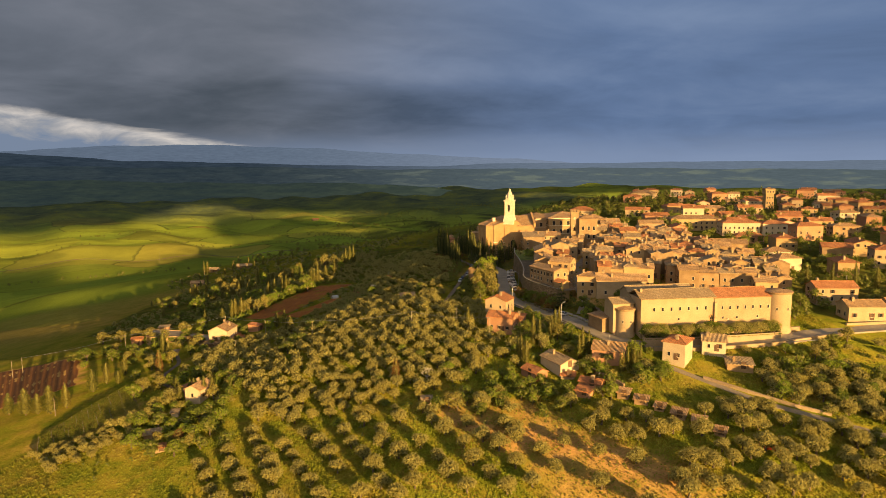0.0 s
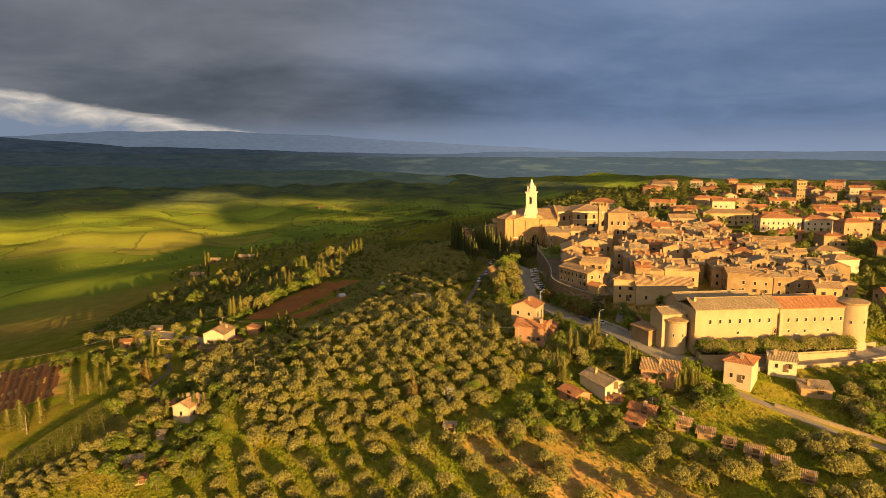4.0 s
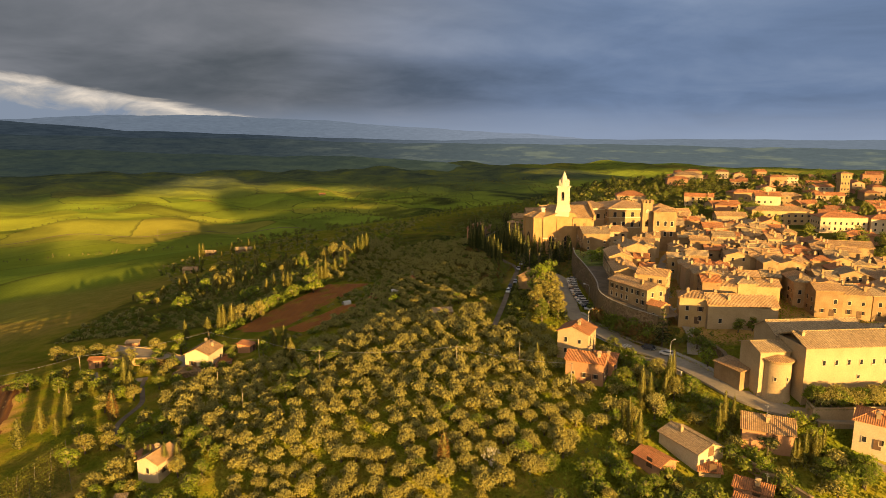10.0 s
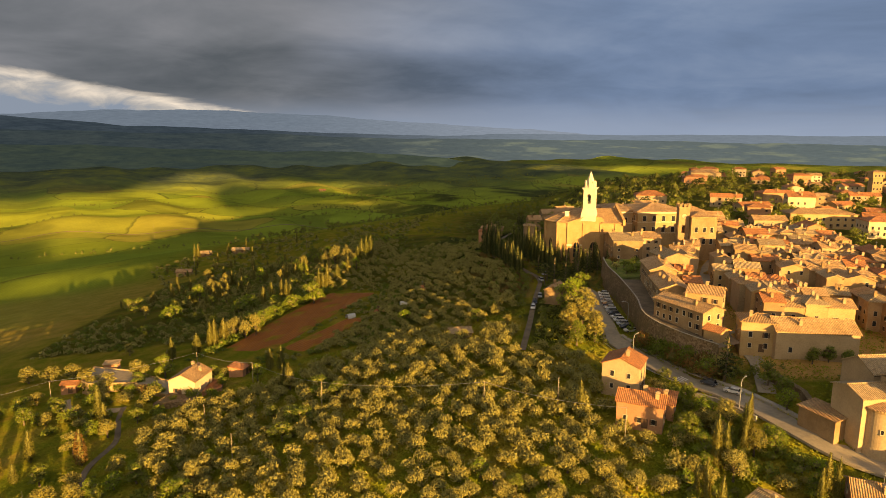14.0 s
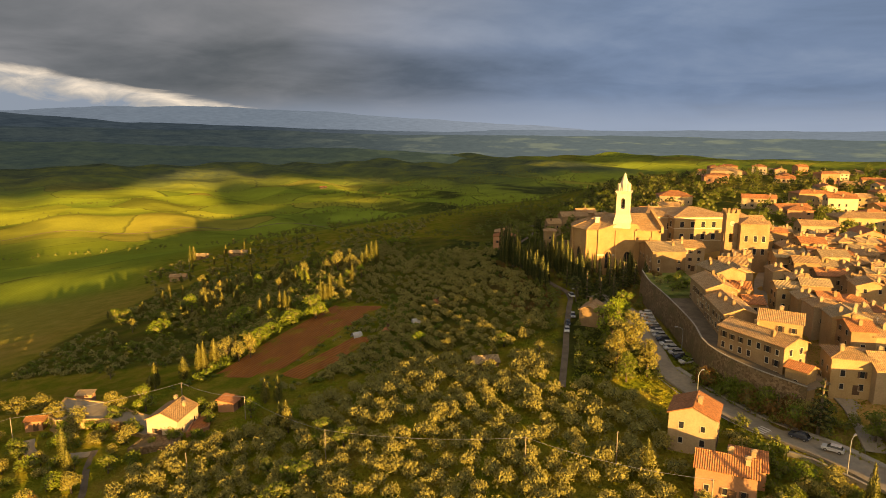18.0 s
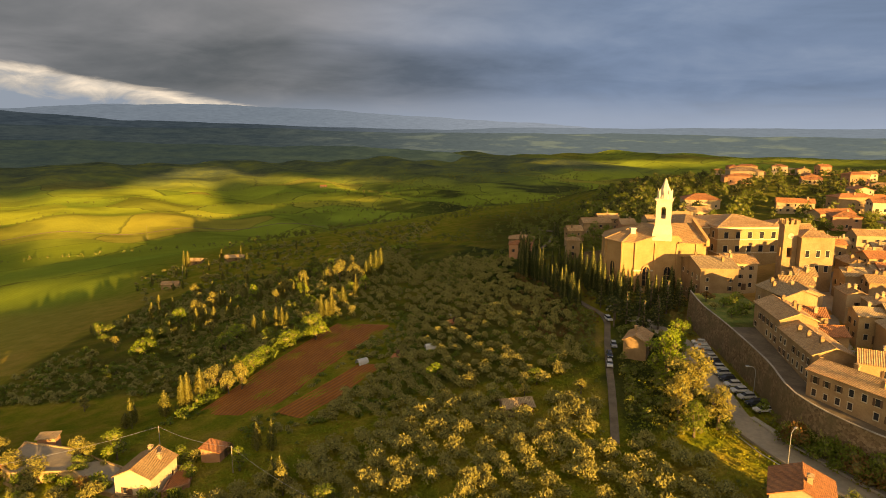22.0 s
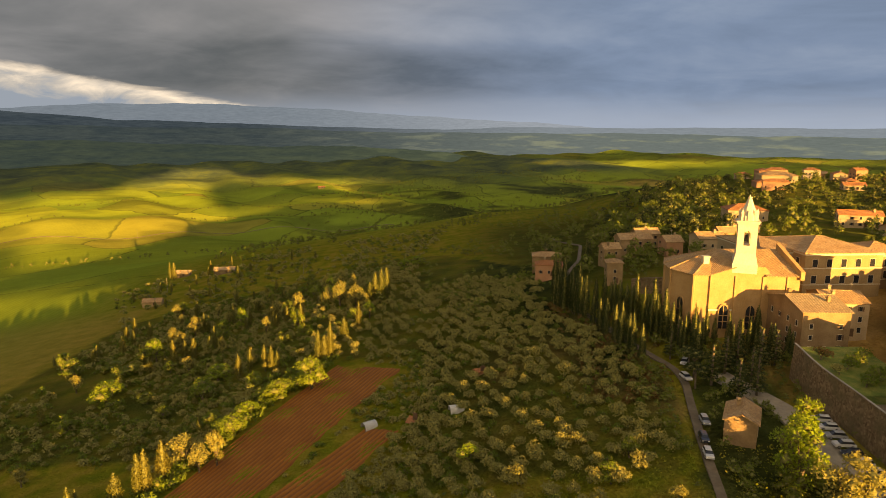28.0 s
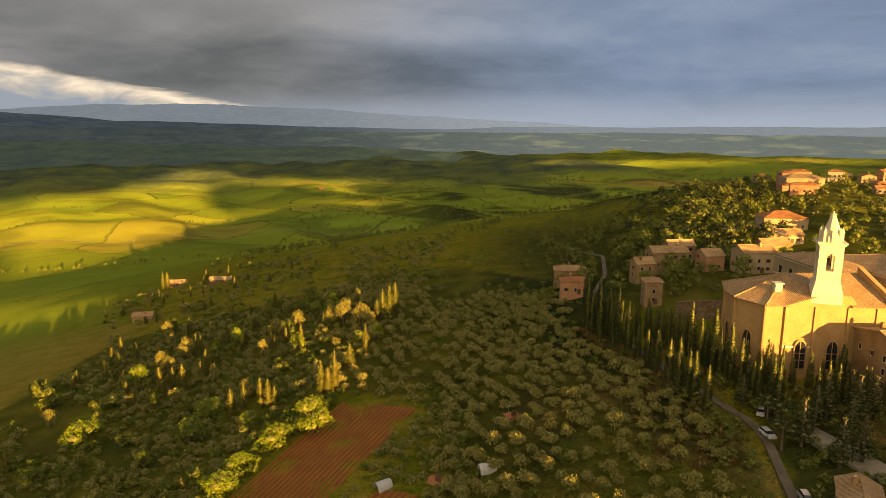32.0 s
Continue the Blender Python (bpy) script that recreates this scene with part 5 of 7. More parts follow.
house(-97.2, 206.6, 20, 5.4, 3.6, 60.6, "shed", 0.4, "brick", "tile_grey", "s", True, 2.6, name="shed", where="in the thicket", chimneys=0)
house(-95.4, 221.4, 10, 2.4, 2.4, 62.0, "shed", 0.3, "white", "tile_grey", "", True, 2.6, name="hut", where="among the trees", chimneys=0, door="")
house(-90.5, 197.0, 15, 3.0, 2.2, 60.0, "shed", 0.3, "cream", "tile_red", "s", True, 2.6, name="hut", where="on the grass", chimneys=0)
house(-3.6, 198.6, -4, 3.2, 2.4, 74.3, "shed", 0.3, "white", "tile_grey", "s", True, 2.6, name="hut", where="on the bare slope", chimneys=0)
house(-15.0, 318.5, 12, 7.4, 5.2, 83.8, "gable", 1.2, "rubble", "tile_grey", "s", True, 3.0, name="barn", where="among the olive trees", chimneys=0)
house(22.6, 342.5, 62, 9.0, 6.4, 93.4, "gable", 1.6, "brick", "tile", "wsn", True, 2.8, name="cottage", where="beside the lane", chimneys=1)
house(-49.0, 382.5, -30, 4.4, 3.6, 72.0, "gable", 0.8, "rubble", "tile_red", "s", True, 2.6, name="shed", where="at the field's edge", chimneys=0)
house(-30.0, 404.0, 20, 3.0, 2.6, 78.6, "gable", 0.5, "rose", "tile_red", "s", True, 2.6, name="hut", where="in the grove", chimneys=0)
house(9.0, 509.5, -8, 12.5, 8.0, 90.0, "hip", 1.6, "rose", "tile_red", "sw", False, 3.0, where="behind the cathedral", chimneys=1)
house(14.0, 545.0, -8, 15, 9.0, 87.0, "hip", 1.8, "brick", "tile", "sw", False, 3.0, where="beyond the lane", chimneys=1)
house(30.0, 474.0, -5, 6.4, 6.4, 98.6, "hip", 1.3, "brick", "tile", "sw", False, 2.6, name="turret_house", where="on the old wall", chimneys=0)
for x, y, turn, w, d, e in ((-253, 664, 10, 13, 8, 35.2), (-272, 766, 5, 13, 9, 27.0), (-229, 750, 8, 17, 8, 34.4)):
    house(x, y, turn, w, d, ground_at(x, y) + 3.6, "gable", 1.8, "ochre" if y < 700 else "rubble", "tile" if y < 700 else "tile_grey", "sw", False, 3.0, name="farmhouse", where="on the far spur", chimneys=1)
house(-471, 2490, 20, 24, 12, ground_at(-471, 2490) + 5.5, "gable", 3, "rubble", "tile_red", "s", False, 5.0, name="farmhouse", where="alone in the valley", chimneys=0)

# -- behind the cathedral --
for x, y, turn, w, d, e, wl in ((52, 521, 5, 16, 9, 100.6, "brick"), (66, 509, 3, 8, 10, 101.6, "rose"), (79, 499, 0, 12, 12, 105, "cream"), (38, 511, 8, 8, 7, 97.6, "brick"), (62, 534, 6, 12, 8, 101, "brick"), (86, 468, 2, 18, 16, 107, "brick"), (104, 462, 0, 16, 14, 108, "brick"), (124, 450, -5, 14, 12, 108, "ochre"), (119, 549, -6, 14, 10, 103.5, "cream"), (98, 520, 2, 12, 9, 104, "brick")):
    house(x, y, turn, w, d, e, "gable", 2.2, wl, "tile", "sw", False, 3.2, where="behind the cathedral", group="old town houses", chimneys=1)
house(136.7, 586, -10, 22, 16, 106.5, "hip", 3.2, "cream", "tile_red", "sw", False, 4.0, name="villa", where="above the trees", chimneys=0, shut=0.0)
house(258, 783, -10, 30, 18, 112, "hip", 3.2, "cream", "tile", "sw", False, 5.0, name="villa", where="on the wooded crest", chimneys=0)

# -- the canons' house and the rows above the car park --
house(59.4, 384.5, -2, 12.5, 19.0, 106.2, "gable", 2.2, "brick", "tile_grey", "sw", True, 3.6, where="against the cathedral flank", chimneys=2, keep=0.6)
house(72.0, 392.0, -8, 11, 14, 105.8, "gable", 1.8, "cream", "tile", "sw", True, 3.0, where="beside the piazza", chimneys=2)
house(52.6, 289.9, -64.5, 19.0, 8.4, 101.6, "gable", 1.5, "brick", "tile", "swe", True, 2.4, where="along the old wall", chimneys=2, floors=2.8, keep=0.9, shut=0.5)
house(60.0, 295.0, -30, 10.0, 8.5, 104.2, "gable", 1.6, "ochre", "tile", "sew", True, 2.6, where="at the street corner", chimneys=1)
house(56.2, 277.6, -55, 5.0, 4.5, 97.4, "gable", 0.9, "ochre", "tile_red", "s", True, 2.4, where="at the street corner", chimneys=0)
house(53.6, 309.7, -97.9, 19.5, 9.0, 103.4, "gable", 1.7, "brick", "tile", "sw", True, 2.3, where="along the old wall", chimneys=3, floors=2.8)
house(56.4, 328.7, -97.2, 17.6, 9.0, 105.2, "gable", 1.8, "brick", "tile", "swe", True, 2.3, where="along the old wall", chimneys=3, floors=2.9)
house(67.5, 349.0, -85, 14.0, 10.0, 105.4, "gable", 1.8, "brick", "tile_grey", "sw", True, 2.7, where="behind the old wall", chimneys=2)
house(68.6, 280.5, -16, 9.0, 9.0, 99.8, "hip", 1.5, "ochre", "tile", "sw", True, 2.6, where="at the town gate", chimneys=1)
house(82.0, 276.5, -10, 21.0, 11.0, 98.6, "gable", 2.4, "cream", "tile", "se", True, 5.0, where="above the convent garden", chimneys=2, keep=0.5, shut=0.0)


def town_bastion():
    """The curved retaining wall above the car park, with the street on top of it."""
    ob = thing("town_wall", pose(0, 0, 0), "tall rubble retaining wall carrying a street", "wall", kind="structure")
    line = [(46, 366), (44.2, 352), (44.8, 340), (44.6, 325), (44.0, 312), (43.2, 305), (41.0, 300), (41.2, 295), (43.4, 287), (47.6, 279), (54, 271)]
    fine = []
    for (xa, ya), (xb, yb) in zip(line, line[1:]):
        k = max(1, int(math.hypot(xb - xa, yb - ya) / 3.5))
        fine += [(xa + (xb - xa) * i / k, ya + (yb - ya) * i / k) for i in range(k)]
    fine.append(line[-1])
    for _ in range(2):
        fine = [fine[0]] + [((a[0] + 2 * b[0] + c[0]) / 4, (a[1] + 2 * b[1] + c[1]) / 4) for a, b, c in zip(fine, fine[1:], fine[2:])] + [fine[-1]]
    def top(y):
        return 96.8 + (y - 297) * 0.06
    for (xa, ya), (xb, yb) in zip(fine, fine[1:]):
        t = Vector((xb - xa, yb - ya, 0)).normalized()
        s = Vector((-t.y, t.x, 0))
        if s.x > 0:
            s = -s
        g = Geo()
        vs = []
        for x, y in ((xa, ya), (xb, yb)):
            for off, z in ((0.9, 84.0), (-0.3, 84.0), (-0.3, top(y)), (0.0, top(y))):
                vs.append((x + s.x * off, y + s.y * off, z))
        g.add(vs, [(0, 4, 7, 3), (3, 7, 6, 2), (2, 6, 5, 1), (1, 5, 4, 0), (0, 3, 2, 1), (4, 5, 6, 7)])
        part("wall_stretch", g.mesh("wall_stretch", "rubble"), ob)
        g = Geo()
        vs = []
        for x, y in ((xa, ya), (xb, yb)):
            for off, z in ((0.08, 0.004), (-0.36, 0.004), (-0.36, 0.15), (0.08, 0.15)):
                vs.append((x + s.x * off, y + s.y * off, top(y) + z))
        g.add(vs, [(0, 4, 7, 3), (3, 7, 6, 2), (2, 6, 5, 1), (1, 5, 4, 0), (0, 3, 2, 1), (4, 5, 6, 7)])
        part("coping", g.mesh("coping", "kerb"), ob)
    for name, mat, sec, label in (("garden", "lawn", [p for p in fine if p[1] > 336], "walled garden lawn"), ("street", "lane", [p for p in fine if p[1] < 340.5], "narrow paved street behind the parapet")):
        g = Geo()
        for x, y in sec:
            g.v += [(x + 0.35, y, top(y) - 0.9), (max(62.0, x + 6), y + (4 if y < 280 else 0), top(y) - 0.9)]
        g.f = [(2 * i + 2, 2 * i + 3, 2 * i + 1, 2 * i) for i in range(len(sec) - 1)]
        g.s = [0] * len(g.f)
        part(name, g.mesh(name, mat), ob, label=label)


town_bastion()
wall_run("town_wall", [(64, 262), (66, 250), (64, 240)], 1.0, 2.4, "rubble", "stone wall beside the gate road", 2.5)
house(63.0, 236.6, -70, 9.0, 4.8, 91.6, "shed", 0.7, "brick", "tile", "", True, 3.0, name="gatehouse", where="beside the round bastion", chimneys=0, door="")
wall_run("terrace_wall", [(74, 216), (86, 214.6), (100, 215.6), (122, 218.2), (140, 222.6), (152, 225)], 0.7, 1.0, "cream", "pale retaining wall beside the road", 2.5)
wall_run("terrace_wall", [(98, 224.2), (122, 226.6), (136, 229.6)], 0.6, 1.3, "cream", "pale retaining wall under the convent garden", 1.5)
wall_run("garden_wall", [(51, 206), (55, 199), (59, 191.5)], 0.6, 2.2, "brick", "stone garden wall on the slope", 1.0)
wall_run("garden_wall", [(86, 196), (96, 187), (106, 178.5), (114, 173.5)], 0.5, 0.8, "cream", "low pale wall beside the path", 1.0)
wall_run("garden_wall", [(31, 452), (46, 443)], 1.0, 6.0, "rubble", "tall garden wall beside the cathedral", 3.0)
wall_run("garden_wall", [(-1.2, 198.4), (3, 198.8), (7, 200)], 0.4, 0.7, "white", "low white wall on the bare slope", 1.0)
wall_run("parapet", [(41, 262), (47, 255), (52, 244)], 0.4, 0.8, "kerb", "stone parapet beside the road", 1.0)

# -- the old town: terraces of houses along the streets --
TOWN = [(64, 300), (72, 292), (94, 286), (150, 268), (168, 300), (160, 340), (150, 385), (128, 420), (116, 424), (98, 398), (98, 376), (80, 372), (70, 360), (68, 330)]


def clear_of(x, y, r, slack=0.0):
    return all(math.hypot(x - a, y - b) > r + c - slack for a, b, c in FOOTPRINTS)


def fill_town():
    turn = -13
    c, s = math.cos(radians(turn)), math.sin(radians(turn))
    v = -62.0
    taken = []
    while v < 120:
        depth = rnd.uniform(7.0, 9.2)
        u = -80.0
        while u < 90:
            w = rnd.uniform(5.4, 9.6)
            x = 105 + c * (u + w / 2) - s * (v + depth / 2)
            y = 330 + s * (u + w / 2) + c * (v + depth / 2)
            ok = bool(in_poly(x, y, TOWN)) and near_line(x, y, MAIN_STREET) > 1.8 + 0.42 * w and near_line(x, y, SIDE_STREET) > 0.8 + 0.38 * w
            if ok and clear_of(x, y, 3.5, 3.2) and rnd.random() < 0.98:
                g = ground_at(x, y)
                if rnd.random() < 0.28:
                    dims, rot = (depth + 0.6, w), turn + 90
                else:
                    dims, rot = (w + 0.1, depth + 0.6), turn
                taken.append((x, y, rot + rnd.uniform(-4, 4), *dims, g + rnd.uniform(6.4, 9.4) + (0.8 if y > 290 else 0.0)))
            u += w + (0 if rnd.random() < 0.85 else 2.5)
        v += depth + (0.3 if rnd.random() < 0.65 else 2.4)
    for x, y, rot, w, d, e in taken:
        house(x, y, rot, w, d, e, "gable" if rnd.random() < 0.85 else "hip", None, rnd.choice(("brick", "brick", "ochre", "ochre", "ochre", "brick", "cream")),
              rnd.choice(("tile", "tile", "tile", "tile_grey", "tile_grey", "tile_red")), "sw", False, 2.8, group="old town houses", chimneys=rnd.choice((1, 1, 2)), shut=0.3)


fill_town()
TREES_AT = []


def fill_suburb():
    spots = []
    r = random.Random(5)
    for _ in range(2600):
        y = r.uniform(300, 900)
        x = r.uniform(150, 200 + y * 0.62)
        if y < 380 and x < 152 or in_poly(x, y, TOWN):
            continue
        if x < 130 + (y - 400) * 0.28:
            continue
        gap = 17 + y * 0.016
        if all(math.hypot(x - a, y - b) > gap for a, b in spots) and clear_of(x, y, 10):
            spots.append((x, y))
    for x, y in spots:
        if (y > 600 and r.random() < 0.45) or r.random() < 0.12:
            TREES_AT.append((x, y))
            continue
        g = ground_at(x, y)
        w, d = r.uniform(12, 20), r.uniform(9, 12)
        house(x, y, r.choice((-14, 76, -20, 5)) + r.uniform(-6, 6), w, d, g + r.choice((4.0, 6.6, 6.8, 9.2)), r.choice(("hip", "gable")), 1.9,
              r.choice(("cream", "ochre", "ochre", "rose", "rose", "brick", "white")), r.choice(("tile_red", "tile_red", "tile", "tile_red")), "sw", False, 3.2, where="in the newer quarter", group="newer houses", chimneys=1, shut=0.5)


house(205, 424, -8, 24, 13, 109.0, "hip", 2.0, "white", "tile_red", "sw", False, 2.6, where="in the newer quarter", chimneys=1, shut=0.0, floors=3.0, keep=1.0)
house(226, 420, -8, 16, 12, 108.4, "hip", 2.0, "white", "tile_red", "sw", False, 3.6, where="in the newer quarter", chimneys=1)
house(186, 452, -8, 34, 14, 109.4, "hip", 2.2, "ochre", "tile", "sw", False, 3.4, name="school", where="in the newer quarter", chimneys=1, keep=1.0)
house(148, 432, -10, 16, 10, 108.5, "gable", 1.8, "cream", "tile", "sw", False, 4.0, where="near the old town", chimneys=1)
house(168, 262, -4, 17, 9, 97.0, "gable", 2.0, "cream", "tile_red", "sw", True, 3.4, where="beside the convent road", chimneys=1)
house(166, 240, -4, 14, 9, 94.0, "gable", 1.8, "cream", "tile", "sw", True, 2.8, where="above the terrace wall", chimneys=1)
house(182, 240, -4, 13, 9, 94.4, "gable", 1.8, "cream", "tile", "sw", True, 2.8, where="above the terrace wall", chimneys=1)
house(200, 239, -4, 15, 10, 94.4, "gable", 1.8, "cream", "tile_red", "sw", True, 2.8, where="above the terrace wall", chimneys=1)
wall_run("terrace_wall", [(156, 233), (175, 234.5), (215, 235)], 0.7, 0.6, "cream", "pale garden wall before the row houses", 2.5)


def water_tower():
    ob = thing("water_tower", pose(322, 608, 100, 0, 0, -8), "square ochre brick tower above the newer houses", "tower")
    part("shaft", Geo().box(-4, -4, 0, 4, 4, 18.5, 0, 0.5).mesh("shaft", "ochre"), ob)
    part("head", Geo().box(-4.4, -4.4, 18.5, 4.4, 4.4, 23.0).box(-4.8, -4.8, 22.4, 4.8, 4.8, 22.8).mesh("head", "ochre"), ob)
    part("roof", house_roof(8.8, 8.8, 23.0, "hip", 1.5).mesh("roof", "tile"), ob)
    for i in range(3):
        for z in (4, 9, 14, 19.6):
            add_window(ob, pose(-2.4 + i * 2.4, -4.4 if z > 18 else -4 + z * 0.027, z), 1.0, 1.7, False, False)
    FOOTPRINTS.append((322, 608, 8))


water_tower()
fill_suburb()

# ---- trees ----


def soup(name, pts, faces, slots, mats):
    """A mesh from numpy arrays: quads or triangles."""
    me = bpy.data.meshes.new(name)
    k = faces.shape[1]
    me.vertices.add(len(pts))
    me.vertices.foreach_set("co", np.ascontiguousarray(pts, np.float32).ravel())
    me.loops.add(faces.size)
    me.loops.foreach_set("vertex_index", faces.ravel().astype(np.int32))
    me.polygons.add(len(faces))
    me.polygons.foreach_set("loop_start", np.arange(0, faces.size, k, dtype=np.int32))
    for m in mats:
        me.materials.append(MAT[m])
    if slots is not None:
        me.polygons.foreach_set("material_index", slots.astype(np.int32))
    me.update()
    return me


def cards(r, centres, outward, size, up=0.3, slim=0.42):
    """Small leaf sprays as quads at centres, turned outward at random and growing upward."""
    n = len(centres)
    nrm = outward * 0.55 + r.normal(0, 0.5, (n, 3))
    a = outward * 0.25 + r.normal(0, 0.55, (n, 3))
    a[:, 2] += up
    a /= np.linalg.norm(a, axis=1, keepdims=True) + 1e-9
    b = np.cross(nrm, a)
    b /= np.linalg.norm(b, axis=1, keepdims=True) + 1e-9
    s = size * r.uniform(0.55, 1.45, (n, 1))
    q = np.stack([centres - a * s * 0.8, centres + b * s * slim, centres + a * s, centres - b * s * slim], 1)
    return q.reshape(-1, 3), np.arange(n * 4).reshape(n, 4)


def crown_points(r, n, lobes, fill=0.25):
    """Points near the surface of a set of lobes (x, y, z, rx, rz)."""
    w = np.array([l[3] * l[3] for l in lobes])
    pick = r.choice(len(lobes), n, p=w / w.sum())
    L = np.array(lobes)[pick]
    d = r.normal(0, 1, (n, 3))
    d /= np.linalg.norm(d, axis=1, keepdims=True)
    d[:, 2] = np.where(d[:, 2] < -0.35, -d[:, 2] * 0.5, d[:, 2])
    rad = 1 - fill * r.random((n, 1)) ** 2 + 0.22 * r.random((n, 1)) ** 3
    p = L[:, :3] + d * rad * np.stack([L[:, 3], L[:, 3], L[:, 4]], 1)
    return p, d


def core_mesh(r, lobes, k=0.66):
    """A ragged dark filler mass inside the crown, closing the gaps between its leaves."""
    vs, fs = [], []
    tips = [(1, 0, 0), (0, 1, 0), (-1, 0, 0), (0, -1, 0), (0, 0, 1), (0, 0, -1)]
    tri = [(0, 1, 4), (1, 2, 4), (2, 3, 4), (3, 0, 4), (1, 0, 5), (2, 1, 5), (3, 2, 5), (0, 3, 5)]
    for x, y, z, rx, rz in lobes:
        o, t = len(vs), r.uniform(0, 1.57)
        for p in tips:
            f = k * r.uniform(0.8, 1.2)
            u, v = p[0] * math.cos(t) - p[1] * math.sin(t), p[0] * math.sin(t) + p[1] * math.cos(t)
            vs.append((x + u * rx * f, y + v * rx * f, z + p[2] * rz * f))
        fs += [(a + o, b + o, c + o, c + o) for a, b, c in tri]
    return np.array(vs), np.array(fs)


def trunk_mesh(r, h, rad, limbs, spread, top):
    g = Geo()
    lean = (r.uniform(-0.2, 0.2), r.uniform(-0.2, 0.2))
    g.tube((0, 0, -0.6), (lean[0], lean[1], h), rad * 1.25, rad * 0.75, 7)
    for i in range(limbs):
        a = 2 * math.pi * (i + r.uniform(-0.3, 0.3)) / limbs
        z0 = h * r.uniform(0.75, 1.0)
        mid = (lean[0] + math.cos(a) * spread * 0.5, lean[1] + math.sin(a) * spread * 0.5, z0 + (top - z0) * 0.5)
        g.tube((lean[0], lean[1], z0 - 0.15), mid, rad * 0.6, rad * 0.38, 5)
        g.tube(mid, (math.cos(a) * spread, math.sin(a) * spread, top), rad * 0.38, rad * 0.1, 4)
    return g.mesh("trunk", "bark")


def variant(seed, kind):
    """Trunk and crown of one tree, about life size."""
    r = np.random.default_rng(seed)
    if kind == "olive":
        n = int(r.integers(6, 9))
        lobes = [(math.cos(i * 6.28 / n + r.uniform(-.3, .3)) * r.uniform(0.6, 1.25), math.sin(i * 6.28 / n) * r.uniform(0.6, 1.25), r.uniform(1.0, 2.5), r.uniform(0.85, 1.2), r.uniform(0.75, 1.1)) for i in range(n)] + [(0, 0, 2.5, 1.15, 0.95), (0, 0, 1.5, 1.3, 1.1)]
        spec = (1.1, 0.22, 4, 0.9, 2.0, 1500, 0.2, "olive")
    elif kind == "cypress":
        lobes = [(r.uniform(-.1, .1), r.uniform(-.1, .1), 0.9 + i * 0.52, 1.4 * math.sin(min(1, (i / 2 + 2.2) / 4) * 1.57) * (1 - (i / 20.6) ** 2.4) + 0.12, 0.95) for i in range(20)]
        spec = (1.2, 0.2, 3, 0.3, 6.0, 1500, 0.22, "cypress")
    elif kind == "round":
        n = int(r.integers(8, 12))
        lobes = [(math.cos(i * 2.4) * r.uniform(0.7, 2.1), math.sin(i * 2.4) * r.uniform(0.7, 2.1), r.uniform(1.6, 5.2), r.uniform(1.1, 1.7), r.uniform(0.9, 1.5)) for i in range(n)] + [(0, 0, 5.2, 1.5, 1.3)]
        spec = (2.0, 0.26, 5, 1.6, 4.6, 1600, 0.21, "leaf")
    elif kind == "big":
        n = 16
        lobes = [(math.cos(i * 2.4) * r.uniform(0.8, 3.6), math.sin(i * 2.4) * r.uniform(0.8, 3.6), 3.5 + 9.0 * (i / n) + r.uniform(-1, 1), r.uniform(1.5, 2.5), r.uniform(1.2, 2.0)) for i in range(n)] + [(0, 0, 13.0, 1.9, 1.6)]
        spec = (4.0, 0.5, 6, 2.6, 10.5, 2600, 0.34, "leaf")
    elif kind == "pine":
        n = 9
        lobes = [(math.cos(i * 2.4) * r.uniform(1.0, 3.2), math.sin(i * 2.4) * r.uniform(1.0, 3.2), 7.2 + r.uniform(-.5, .9), r.uniform(1.3, 1.9), r.uniform(0.6, 0.9)) for i in range(n)] + [(0, 0, 8.0, 1.7, 0.9)]
        spec = (6.4, 0.32, 6, 2.2, 7.2, 700, 0.30, "pine")
    elif kind == "fir":
        lobes = []
        for i in range(7):
            rad = 2.7 * (1 - i / 7.6)
            for j in range(5):
                a = j * 1.257 + i * 0.7
                lobes.append((math.cos(a) * rad * 0.6, math.sin(a) * rad * 0.6, 2.2 + i * 1.5 + r.uniform(-.3, .3), rad * 0.5 + 0.1, 0.42))
        spec = (11.5, 0.3, 0, 0.0, 0.0, 900, 0.28, "pine")
    else:
        n = int(r.integers(4, 7))
        lobes = [(r.uniform(-0.8, 0.8), r.uniform(-0.8, 0.8), r.uniform(0.4, 1.2), r.uniform(0.6, 1.0), r.uniform(0.5, 0.9)) for _ in range(n)]
        spec = (0.5, 0.1, 3, 0.5, 1.0, 420, 0.16, "leaf")
    h, rad, limbs, spread, top, n, size, mat = spec
    p, d = crown_points(r, n, lobes)
    v1, f1 = cards(r, p, d, size, 0.9 if kind == "cypress" else 0.5 if kind == "olive" else 0.2)
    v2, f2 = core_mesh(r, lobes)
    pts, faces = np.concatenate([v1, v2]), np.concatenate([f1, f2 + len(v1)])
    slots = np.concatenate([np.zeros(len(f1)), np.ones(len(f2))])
    return trunk_mesh(r, h, rad, limbs, spread, top), (pts, faces, slots), mat


